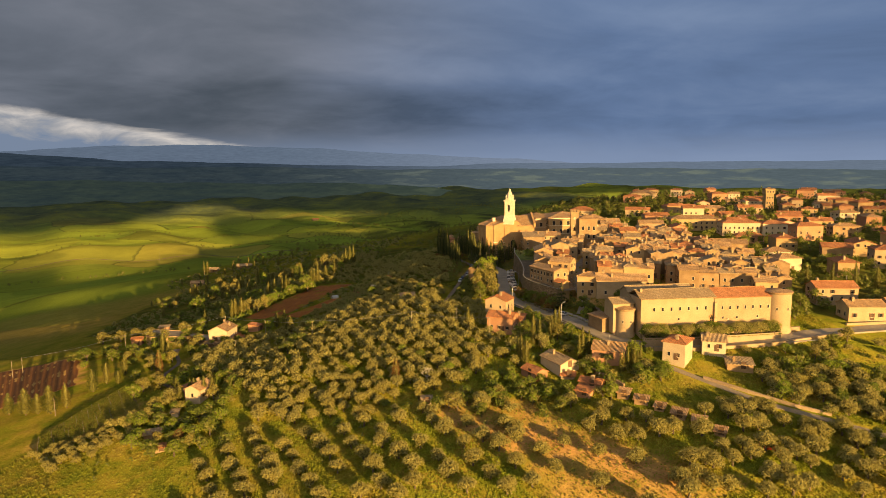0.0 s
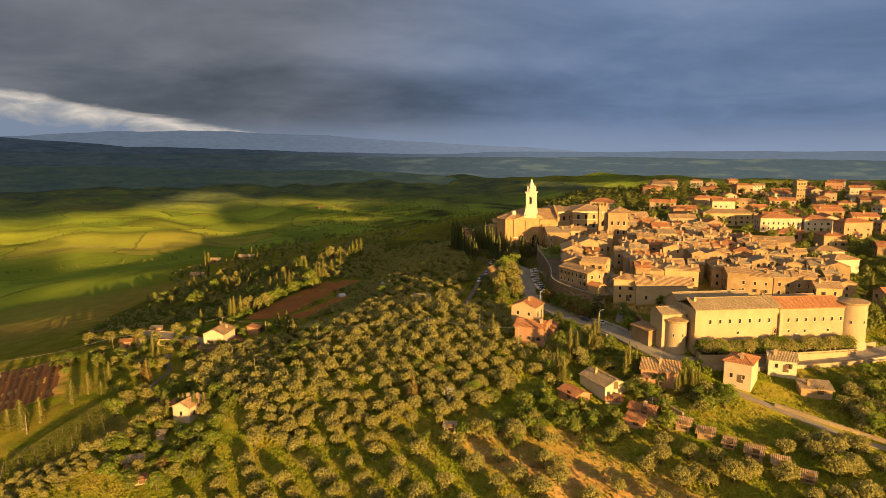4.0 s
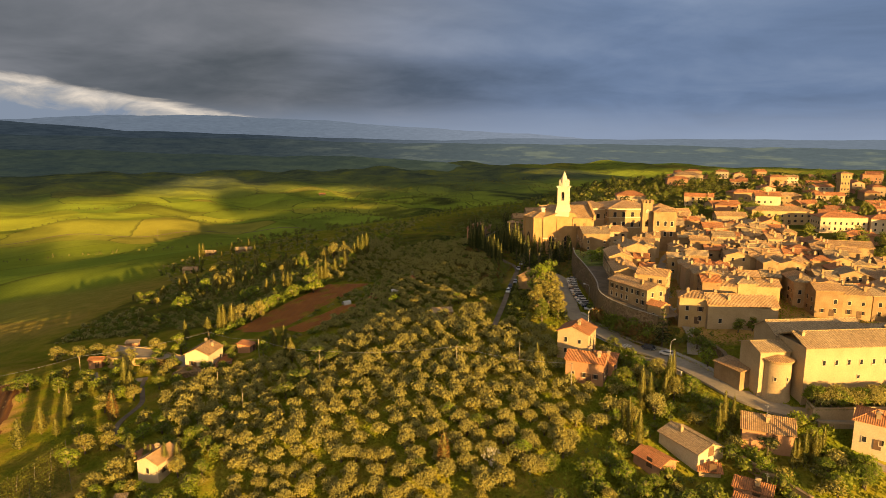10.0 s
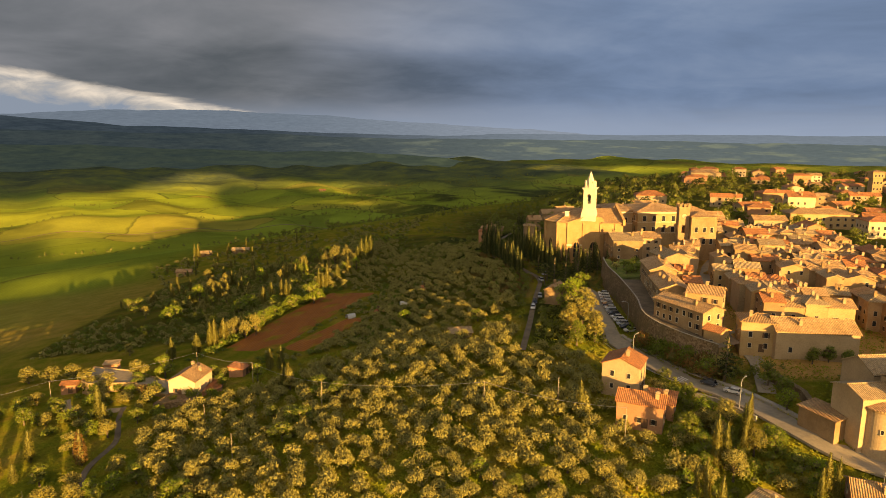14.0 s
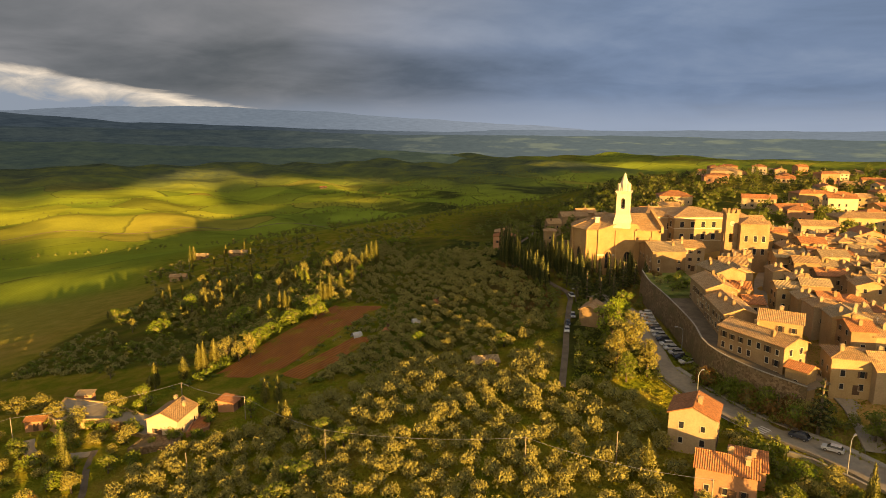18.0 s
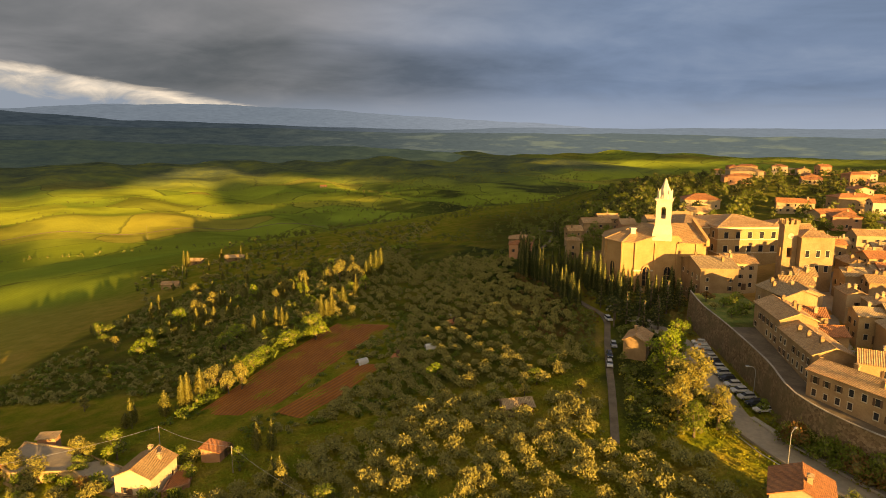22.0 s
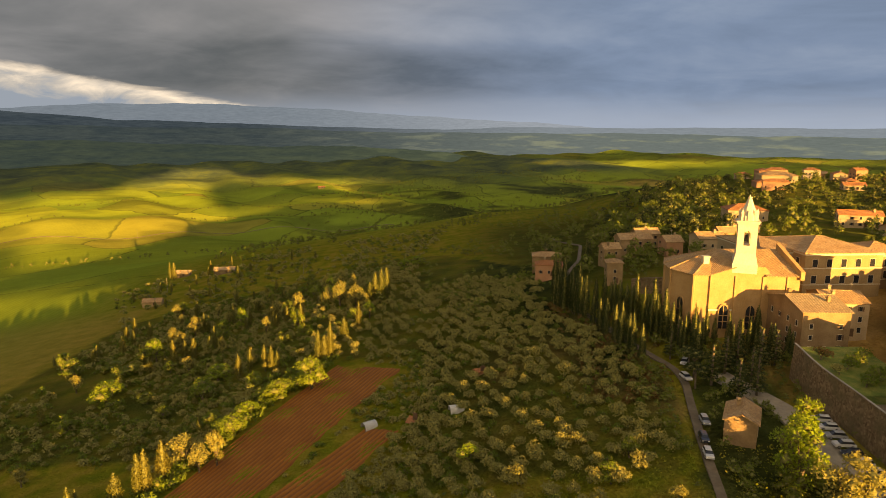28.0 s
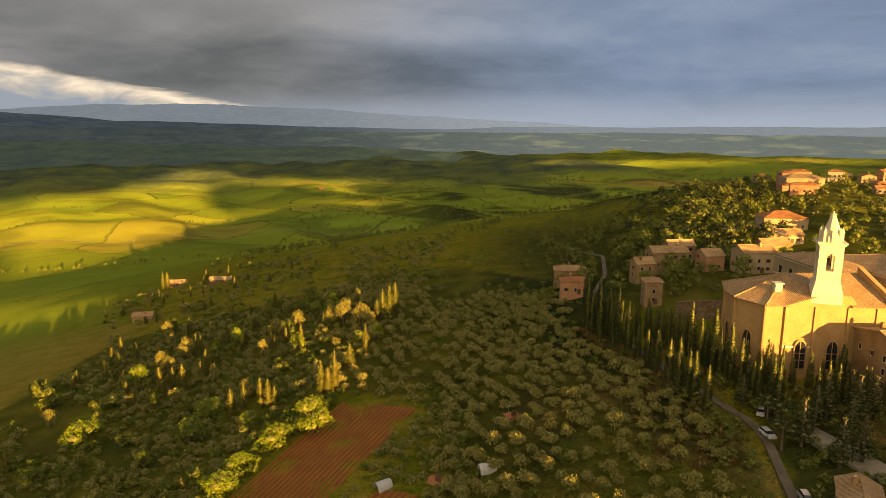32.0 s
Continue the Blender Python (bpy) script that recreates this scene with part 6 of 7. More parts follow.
KINDS = {k: [variant(100 * i + j, k) for j in range(c)] for i, (k, c) in enumerate((("olive", 5), ("cypress", 4), ("round", 4), ("big", 3), ("pine", 2), ("fir", 2), ("bush", 3)))}
CROWNS = {}
WORDS = {"olive": ("silvery olive tree", "olive_tree"), "cypress": ("slender dark cypress", "cypress"), "round": ("leafy broad tree", "tree"), "big": ("tall many-limbed tree", "tree"),
         "pine": ("umbrella pine", "pine_tree"), "fir": ("tiered conifer", "conifer"), "bush": ("low leafy bush", "bush")}
LEAF_WORDS = {"leaf": "green leaves", "bright": "fresh bright green leaves", "pale_leaf": "pale yellowish leaves", "dry": "rust-brown leaves", "olive": "grey-green leaves", "cypress": "dark green foliage", "pine": "dark needles", "blossom": "white blossom"}


def tree(kind, x, y, size=1.0, leaves=None, where="on the slope", group="", tall=1.0, turn=None, z=None):
    k = int(rnd.random() * len(KINDS[kind]))
    trunk, (pts, faces, slots), mat = KINDS[kind][k]
    mat = leaves or mat
    if (kind, k, mat) not in CROWNS:
        CROWNS[kind, k, mat] = soup("crown", pts, faces, slots, (mat, "core"))
    words, name = WORDS[kind]
    m = pose(x, y, ground_at(x, y) if z is None else z, 0, 0, rnd.uniform(0, 360) if turn is None else turn) @ Matrix.Diagonal((size, size, size * tall, 1))
    ob = thing(name, m, f"{words} with {LEAF_WORDS[mat]} {where}", name.replace("_", " "), group)
    part("trunk", trunk, ob)
    part("crown", CROWNS[kind, k, mat], ob)
    return ob


CARD = {"olive": 0.2, "round": 0.21, "bush": 0.16}


def grove(name, kind, spots, mat, label, cat, n_cards=110, card=0.42):
    """Many trees too far or too many to count, in one mesh."""
    r = np.random.default_rng(len(spots) + 5)
    shapes = []
    for trunk, (pts, faces, slots), _ in KINDS[kind][:3]:
        leaf = np.where(slots == 0)[0]
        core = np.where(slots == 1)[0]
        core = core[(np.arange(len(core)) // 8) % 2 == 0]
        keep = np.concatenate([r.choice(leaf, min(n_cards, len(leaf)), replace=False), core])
        f = faces[keep]
        used, inv = np.unique(f, return_inverse=True)
        p = pts[used].copy()
        f = inv.reshape(f.shape)
        s = slots[keep]
        grow = f[s == 0]
        c = p[grow].mean(1, keepdims=True)
        p[grow.ravel()] = (c + (p[grow] - c) * card / CARD[kind]).reshape(-1, 3)
        shapes.append((p, f, s))
    P, Fc, S, o = [], [], [], 0
    for x, y, size in spots:
        p, f, s = shapes[int(r.integers(len(shapes)))]
        a = r.uniform(0, 6.28)
        c, sn = math.cos(a), math.sin(a)
        q = np.stack([(p[:, 0] * c - p[:, 1] * sn) * size + x, (p[:, 0] * sn + p[:, 1] * c) * size + y, p[:, 2] * size * r.uniform(0.85, 1.2) + ground_at(x, y)], 1)
        P.append(q)
        Fc.append(f + o)
        S.append(s)
        o += len(q)
    me = soup(name, np.concatenate(P), np.concatenate(Fc), np.concatenate(S), (mat, "core"))
    tagged(new(name, me), label, cat, kind="stuff")


def lattice(poly, step, turn, jitter, seed, keep=1.0):
    r = random.Random(seed)
    xs, ys = [p[0] for p in poly], [p[1] for p in poly]
    cx, cy, R = sum(xs) / len(xs), sum(ys) / len(ys), max(max(xs) - min(xs), max(ys) - min(ys))
    c, s = math.cos(radians(turn)), math.sin(radians(turn))
    pts = []
    n = int(R / step) + 1
    for i in range(-n, n + 1):
        for j in range(-n, n + 1):
            u, v = i * step + r.gauss(0, jitter), j * step + r.gauss(0, jitter)
            x, y = cx + c * u - s * v, cy + s * u + c * v
            if r.random() < keep and bool(in_poly(x, y, poly)):
                pts.append((x, y))
    return pts


ROADS = (MAIN_ROAD, BACK_ROAD, LOW_PATH, FARM_TRACK, HOUSE_LANE)


def free(x, y, r=2.0):
    return clear_of(x, y, r) and all(near_line(x, y, l) > r + 2.0 for l in ROADS)


def plant_olives():
    groves = [([(-62, 205), (-30, 196), (8, 208), (30, 222), (34, 240), (20, 256), (20, 284), (4, 318), (-30, 330), (-60, 322), (-88, 308), (-112, 290), (-108, 268), (-86, 250), (-72, 232)], 5.0, 24, 0.8, 1, 0.95),
              ([(-70, 150), (-20, 150), (25, 150), (40, 166), (12, 200), (-30, 192), (-60, 200), (-74, 190)], 8.0, 28, 0.8, 2, 0.92),
              ([(40, 140), (120, 140), (150, 150), (135, 200), (108, 205), (96, 184), (70, 176), (52, 184), (38, 172)], 5.8, 12, 1.1, 3, 0.92),
              ([(-134, 197), (-119, 185), (-101, 204), (-107, 221), (-133, 199)], 3.6, 44, 0.6, 4, 0.95)]
    pts = []
    for poly, step, turn, jit, seed, keep in groves:
        pts += [p for p in lattice(poly, step, turn, jit, seed, keep) if free(*p, 2.2) and (not bool(in_poly(*p, BARE)) or rnd.random() < 0.55)]
    pts.sort(key=lambda p: p[1] + abs(p[0]) * 0.2)
    for x, y in pts[:290]:
        tree("olive", x, y, rnd.uniform(0.95, 1.4) * (0.65 if x < -98 else 1.1 if y < 195 else 1.0), None, "in the grove", "olive grove")
    far = [(x, y, rnd.uniform(0.95, 1.4)) for x, y in pts[290:]]
    more = [([(-60, 332), (-20, 322), (6, 335), (12, 380), (8, 420), (-2, 445), (4, 520), (-20, 560), (-55, 540), (-50, 440), (-48, 392), (-72, 345)], 4.8, 18, 0.8, 6, 0.9),
            ([(-84, 446), (-56, 436), (-52, 540), (-60, 640), (-120, 620), (-110, 520)], 6.0, 20, 0.9, 7, 0.85),
            ([(-110, 460), (-120, 560), (-190, 610), (-215, 590), (-185, 480), (-150, 430)], 6.2, 15, 1.2, 8, 0.8),
            ([(-150, 396), (-116, 372), (-100, 392), (-112, 440), (-150, 440)], 6.0, 20, 1.5, 11, 0.8),
            ([(142, 142), (240, 130), (260, 225), (150, 218), (128, 210)], 7.0, 12, 1.3, 10, 0.8)]
    for poly, step, turn, jit, seed, keep in more:
        far += [(x, y, rnd.uniform(0.75, 1.15) * (0.75 if x < -95 else 1.0)) for x, y in lattice(poly, step, turn, jit, seed, keep) if free(x, y, 2.0)]
    grove("olive_grove", "olive", far, "olive", "rows of grey-green olive trees on the hillside", "olive trees", 420, 0.26)


plant_olives()


def cypresses(spots, where, leaves=None):
    """Cypresses at (x, y, height, width)."""
    for x, y, h, w in spots:
        s = max(w / 3.1, h / 17.0)
        tree("cypress", x, y, s, leaves, where, "cypress rows", h / (11.3 * s))


def cypress_row(line, n, size, where):
    seg = [Vector((*p, 0)) for p in line]
    for i in range(n):
        t = (i / max(1, n - 1)) * (len(seg) - 1)
        k = min(int(t), len(seg) - 2)
        p = seg[k].lerp(seg[k + 1], t - k)
        # cypresses past y 350 stand in shade, put into darker pine-leaf colour
        tree("cypress", p.x + rnd.gauss(0, 0.5), p.y + rnd.gauss(0, 0.5), size * rnd.uniform(0.6, 0.85), "pine" if p.y > 350 else None, where, "cypress rows", rnd.uniform(1.15, 1.6))


# beside the tilled plots and the white house
cypresses([(-169, 241, 9, 4.2), (-160.5, 238, 11, 5.4), (-155, 237, 8.5, 4.2), (-149.6, 236, 11.5, 5.4), (-146, 240.5, 10, 3.8)], "beside the tilled plot")
cypresses([(-143.4, 255.2, 10, 4.4), (-142.2, 264.4, 9.5, 3.4), (-138.5, 273, 10, 3), (-136, 262, 6, 2.6)], "beside the tilled plot")
cypresses([(-94.8, 234.6, 8.5, 2.6), (-92.8, 233.4, 9, 2.2), (-88.4, 231.8, 9.5, 2.4), (-85.6, 233, 8, 2.6), (-102.5, 240.5, 7, 2.6), (-98, 232, 6, 2.4)], "round the white house")
# before the houses under the town
for row in (([(61, 202), (68, 204)], 7, 0.72, "before the rose house"), ([(50, 214), (53, 216)], 3, 0.85, "by the road"), ([(36, 228), (44, 232), (47, 238)], 7, 0.95, "below the road"), ([(28, 222), (31, 214)], 3, 0.85, "on the olive slope")):
    cypress_row(*row)
# along the lane and under the cathedral
for row in (([(38, 382), (52, 376)], 8, 0.85, "below the cathedral"), ([(24, 396), (21, 418), (15, 440)], 13, 1.3, "along the lane"), ([(34, 390), (46, 386), (50, 392)], 9, 0.85, "below the cathedral"),
            ([(29, 404), (28, 416)], 4, 0.8, "beneath the apse"), ([(14.6, 386), (12.2, 400), (9.6, 424), (6.8, 444), (5.2, 462)], 15, 1.15, "along the lane"), ([(27, 378), (26, 388), (22, 400)], 7, 1.1, "along the lane"), ([(9, 437), (6, 446), (3, 458)], 8, 1.5, "along the lane"), ([(4, 462), (10, 490)], 6, 1.2, "along the lane"),
            ([(30, 382), (32, 392), (30, 398)], 6, 0.9, "below the cathedral"), ([(30, 520), (34, 535)], 4, 1.0, "beyond the lane")):
    cypress_row(*row)
# round the ridge farmhouse and the ploughed field
cypresses([(-131.6, 353.2, 10.4, 2.4), (-133.1, 358.5, 7.4, 2.1), (-133.9, 354.1, 5.2, 3.3), (-124.1, 360.4, 9.4, 4), (-118.8, 361.7, 13, 3.2), (-117.1, 362.2, 13.6, 3.2), (-115.5, 368.7, 12.4, 4), (-115.6, 394.3, 8.1, 1.8)], "on the field's edge")
cypresses([(-84.7, 328.4, 8.7, 3), (-80.3, 327.6, 9.5, 3), (-74.3, 306.1, 8.6, 2.1), (-71.6, 303, 9.4, 2.6), (-132, 298, 12, 3.4), (-126, 290, 9, 3)], "beside the farmhouse")
# on the lower slope beyond the field
cypresses([(-190.4, 434.5, 7.8, 3), (-163.2, 487.9, 12.2, 3.6), (-168.2, 489.7, 6.2, 2.4), (-159.1, 491.1, 10.3, 3.3), (-155, 490.8, 11, 3.8), (-151, 500.3, 8.5, 2.7), (-174, 546.5, 8.1, 2), (-169.7, 543.1, 12, 2), (-167.4, 543.5, 10.3, 2.2), (-157.5, 554.3, 12.2, 2),
           (-119.4, 444.2, 10.7, 3.2), (-114.6, 443.2, 11.7, 2.2), (-109.5, 444.8, 10.8, 2.6), (-106.3, 442.7, 10.3, 2.8), (-104.1, 442.6, 7.8, 2.4)], "on the lower slope")
cypresses([(-89.1, 446.3, 12.8, 3.2), (-86.7, 445.8, 10.7, 3.6), (-84.9, 448.9, 15.2, 2.6), (-82.6, 468.5, 10.7, 3.9), (-78.4, 483.3, 13, 2.4), (-78.3, 527, 12.3, 3.7), (-75.8, 528.9, 16.5, 4.3), (-72.9, 531.9, 17.5, 4.3), (-70.7, 538.9, 17, 4.4), (-86.7, 535.7, 11.3, 2.2)], "beyond the field")
cypresses([(-143.8, 585.1, 10.3, 2.4), (-126.9, 567.3, 9.4, 2.6), (-107.9, 540.4, 6.3, 1.6), (-104.6, 534.4, 7.9, 1.7), (-101.6, 532.5, 6.8, 1.6), (-145.4, 616.6, 6.7, 2), (-205.1, 536.7, 8.9, 2.9), (-200.5, 534.9, 5.8, 2.3), (-161.3, 636.8, 5.4, 1.7), (-157.6, 639.2, 5.4, 1.7), (-235.9, 516.7, 5, 1.7)], "on the lower slope")
cypresses([(-278.4, 754, 17, 3), (-273.4, 751.1, 16, 4.5), (-233.9, 684.8, 8.4, 2.4), (-229.6, 711.7, 6.7, 2.2), (-279.2, 688, 8, 2.6), (-256.7, 704, 9, 2.6), (-242.9, 749.6, 8, 2.6), (-269.3, 713.9, 8, 2.6)], "round the far farmhouse")
scatter = random.Random(17)
for k in range(64):
    t = scatter.random()
    x, y = -205 + 120 * t + scatter.gauss(0, 26), 462 + 150 * scatter.random() + 30 * t
    if scatter.random() < 0.25:
        x, y = scatter.uniform(-275, -150), scatter.uniform(640, 790)
    if bool(in_poly(x, y, [(-230, 440), (-95, 450), (-80, 560), (-110, 660), (-150, 800), (-290, 780), (-240, 600)])):
        cypresses([(x, y, scatter.uniform(5.5, 11.5), scatter.uniform(2.0, 3.4))], "on the lower slope")
for row in (([(13, 252), (13.4, 252.4)], 1, 1.0, "among the olives"), ([(150, 286), (156, 284)], 3, 1.0, "in the newer quarter"), ([(165, 276), (182, 276), (196, 274)], 4, 1.1, "in the newer quarter")):
    cypress_row(*row)


def rounds(leaves, where, spots):
    """Broad trees at (x, y, height, width)."""
    for x, y, h, w in spots:
        s = w / 6.4
        tree("round", x, y, s, leaves, where, "hillside trees", h / (6.8 * s))


rounds("bright", "below the field", [(-169.8, 441.9, 11, 15), (-130.1, 451.7, 7.7, 11.8), (-95.6, 411.5, 7.7, 11.5), (-86.5, 418.9, 12, 12.4), (-102.5, 399.8, 5.8, 8.7), (-103.2, 388.5, 7.4, 11), (-233.2, 520.7, 5.9, 7.5), (-109.4, 430.2, 5.7, 6.8), (-83.1, 496.9, 6.7, 6.3), (-75.5, 499.2, 8.7, 6.3), (-117.6, 582.2, 8.8, 7.9), (-89, 428, 7.5, 9)])
rounds("leaf", "below the field", [(-128.5, 431.4, 9.7, 11.3), (-209.9, 489.7, 9.4, 10.4), (-193, 491.1, 5.7, 12), (-182.5, 501.1, 6.6, 10.2), (-153.4, 440, 5.2, 7.2), (-138.6, 420.7, 5.7, 5.5), (-145.5, 415.8, 3.8, 5.5), (-172.9, 421.2, 6.1, 7.9), (-141.4, 460, 7.6, 7.1), (-156.9, 468.8, 8, 5.8), (-180.3, 482.6, 5, 12), (-113.5, 399.6, 6, 8)])
rounds("pale_leaf", "beyond the field", [(-151.6, 584.3, 8.5, 12), (-94.2, 531.7, 14, 10), (-85.4, 525.4, 12, 10), (-81, 521, 9, 8), (-139.2, 605.7, 9.8, 7.6), (-225.9, 669.7, 6.8, 13), (-217.2, 667.7, 6, 10), (-266.6, 685.6, 6, 9), (-274.2, 692, 5, 8), (-187, 521, 5.5, 5.4), (-104.7, 600.8, 10.3, 6.6), (-113.1, 377.1, 9.9, 9), (-102.7, 372.5, 11, 5.4), (-106.2, 369.5, 9, 7), (-165, 384.7, 6.5, 5)])
rounds("bright", "beyond the field", [(-65.8, 614.3, 8.4, 10.2), (-57.6, 627.1, 7.2, 10.5), (-235.3, 819.5, 6.8, 8), (-218.5, 798.8, 8.2, 8.5), (-209.2, 796.5, 7.6, 8.4), (-196.9, 714.3, 5.3, 8.6), (-217.9, 712.9, 6.7, 6.9), (-161.2, 548.5, 5.8, 5.6), (-124.6, 330.5, 9.5, 8), (-86.6, 319, 6.7, 5.8), (-175.8, 456.8, 7.3, 12)])
rounds("pale_leaf", "round the farmyard", [(-150.1, 325.3, 9, 10), (-142, 322, 8, 8), (-134, 329, 9, 8), (-120, 300, 4.5, 4), (-136, 309, 5, 4.5), (-140, 300, 5, 4.5), (-108, 262, 5.5, 6), (-112, 248, 6, 6), (-128, 276, 7, 7), (-122, 284, 6, 6), (-78, 300, 5, 5), (-70.6, 300.7, 8, 4.3)])
rounds("leaf", "round the farmyard", [(-158, 300, 6, 7), (-166, 310, 6, 7), (-150, 306, 6, 7), (-100, 256, 6, 6), (-128, 296, 4, 4), (-58, 288, 7, 8), (-52, 282, 6, 7), (-62, 272, 6, 7), (-70, 278, 5, 6), (-105, 246, 6, 5), (-84, 246, 6, 6), (-80, 240, 5, 5)])
rounds("bright", "on the grass slope", [(-102, 222, 5, 6), (-84, 214, 5.5, 7), (-92, 208, 5, 6), (-78, 222, 5, 6), (-76, 206, 5, 5), (-104, 212, 5, 6), (-13, 232, 5, 5), (4, 214, 5.5, 6), (25, 204, 5.5, 6), (54, 201, 5, 5), (-36, 350, 6, 6), (-8, 332, 5, 6)])
rounds("leaf", "on the grass slope", [(-108, 214, 5, 6), (-88, 200, 5, 6), (-82, 196, 4.5, 5), (-6, 226, 5, 5), (10, 210, 5, 5), (18, 206, 5.5, 6), (-20, 213, 5, 5), (30, 200, 5.5, 6), (36, 195, 5, 6), (38, 186, 5, 6), (66, 199, 5, 5), (72, 196, 5, 6), (-2, 340, 5, 5), (-20, 326, 4, 4)])
rounds("leaf", "beside the houses", [(62, 259, 7, 6.5), (63, 253, 5.6, 5), (41, 248, 5.6, 5), (31, 238, 5.6, 5), (84, 270, 5, 4.6), (79, 269, 5, 4.6), (88, 268, 4.6, 4.4), (140, 240, 7, 7), (147, 248, 8, 8), (142, 256, 8, 8), (150, 262, 7, 6.5), (140, 216, 5.5, 5.5)])
rounds("pale_leaf", "beside the houses", [(44, 243, 6, 6), (46, 247, 5, 5), (75, 219.6, 3.6, 3.4), (148, 220, 6, 6), (112, 188, 6, 7), (118, 192, 6, 7), (124, 186, 6, 7), (116, 181, 5, 6), (108, 194, 5, 5), (133, 206, 5.5, 6), (-26, 338, 5, 5), (-12, 326, 4, 4), (2, 322, 4, 4)])
rounds("bright", "beside the houses", [(60, 246, 6, 5.5), (40.5, 305, 3.5, 3.2), (36, 240, 5.6, 5), (73, 216, 3.4, 2.8), (128, 198, 5, 6)])
rounds("dry", "on the hillside", [(-92, 328, 3.5, 3.2), (-126, 316, 4, 4.5), (-86, 201, 5, 6), (-82, 204, 4.5, 5)])
for k in range(46):
    t = scatter.random()
    x, y = -196 + 112 * t + scatter.gauss(0, 20), 440 + 190 * scatter.random() + 20 * t
    if bool(in_poly(x, y, [(-225, 440), (-118, 452), (-84, 560), (-110, 660), (-180, 640), (-235, 560)])):
        h = scatter.uniform(8.0, 13.0)
        rounds(scatter.choice(("pale_leaf", "bright", "leaf", "pale_leaf")), "on the lower slope", [(x, y, h, h * scatter.uniform(0.5, 0.8))])
rounds("pale_leaf", "round the farm", [(-186.4, 345.8, 7, 9), (-174, 341, 6.5, 9), (-165.5, 341, 6.5, 8), (-164, 316, 5, 7), (-119, 247.8, 6, 7), (-116, 255.1, 5.5, 6), (-105.3, 226.9, 5.5, 6), (-84, 229.2, 6.5, 5.5)])
rounds("leaf", "round the farm", [(-173.2, 305, 7, 11), (-181, 308, 5, 8), (-127.3, 259.4, 6.5, 6), (-64, 264.2, 5.5, 9), (-59, 269.6, 6, 8), (-97.6, 212.3, 6, 7), (-76.5, 203.3, 7, 8), (-68.3, 194, 6, 7), (-92, 193.8, 5.5, 6)])
rounds("bright", "beside the farm track", [(-118.7, 238.8, 7, 7), (-109.2, 250.7, 5.5, 6), (-104.7, 254, 5, 6), (-87.2, 246.8, 6, 6), (-81.3, 201.1, 6, 8), (-84.2, 192.4, 5.5, 7), (-100.6, 198.5, 5.5, 6), (-75.4, 211.1, 5.5, 6)])
for x, y, s, l in ((24.0, 322.0, 1.02, "bright"), (25.5, 310.0, 1.0, "pale_leaf"), (20.5, 304.0, 0.8, "pale_leaf"), (27.5, 299.0, 0.72, "pale_leaf"), (29, 331, 0.95, "bright"), (21, 296, 0.6, "leaf")):
    tree("big", x, y, s, l, "beside the car park", "trees by the car park")
for x, y, s in ((53.4, 264.5, 1.05), (48.6, 272.5, 0.5)):
    tree("fir", x, y, s, None, "beside the gate road")
for x, y, s in ((32, 372, 0.9), (26, 366, 0.95), (36, 366, 0.8), (22, 384, 0.7), (41, 372, 1.0), (37, 376, 0.9), (46, 374, 0.85), (29, 358, 0.9), (34, 359, 0.85), (44, 379, 0.8), (27, 392, 0.8)):
    tree("fir", x, y, s, None, "below the cathedral")
for x, y, s in ((24, 372, 0.8), (22, 366, 0.75), (25, 378, 0.7), (57, 206, 0.6)):
    tree("pine", x, y, s, None, "beside the lane")
cypresses([(-14.5, 214.5, 9.5, 3.2)], "dying among the olives", "dry")
cypresses([(-121, 268, 11, 3.6)], "dying beside the track", "dry")
tree("bush", -2.0, 213.5, 2.0, "blossom", "among the olives", "thicket")
# olives on the convent terrace
terrace("convent_terrace", [(73.5, 217.6), (98, 218.6), (126, 223.2), (126, 226.6), (98, 224.0), (74.6, 222.6)], 80.0, 87.6, "cream", "lawn", "planted terrace on a pale wall before the convent")
for i in range(46):
    x = 76 + (i % 23) * 2.15 + rnd.gauss(0, 0.4)
    y = 221.2 - 1.7 * (i // 23) + max(0.0, x - 90) * 0.12 + rnd.gauss(0, 0.4)
    tree("olive", x, y, rnd.uniform(1.05, 1.4), rnd.choice((None, None, "leaf")), "on the convent terrace", "terrace trees", z=87.6)


# the overgrown bank at the foot of the old town wall
for i in range(64):
    t = rnd.random()
    x, y = 42.0 + 12.0 * t ** 1.3 - rnd.uniform(0.4, 3.6), 296 - 27 * t - rnd.uniform(0, 3.0)
    if near_line(x, y, MAIN_ROAD) > 4.0:
        tree("bush", x, y, rnd.uniform(1.5, 2.6), rnd.choice(("leaf", "leaf", "olive", "dry")), "on the bank below the wall", "bank shrubs", rnd.uniform(0.9, 1.4))
for x, y, s, l in ((49.5, 344, 1.6, "leaf"), (52.5, 346, 1.8, "leaf"), (56, 348, 1.7, "leaf"), (47.5, 350, 1.4, "olive"), (51, 353, 1.8, "leaf"), (55, 356, 1.9, "leaf"), (48, 358, 1.6, "dry"), (59, 344, 1.8, "leaf")):
    tree("bush", x, y, s, l, "in the garden behind the wall", "garden shrubs", 0.9, z=98.9 + (y - 340) * 0.06)


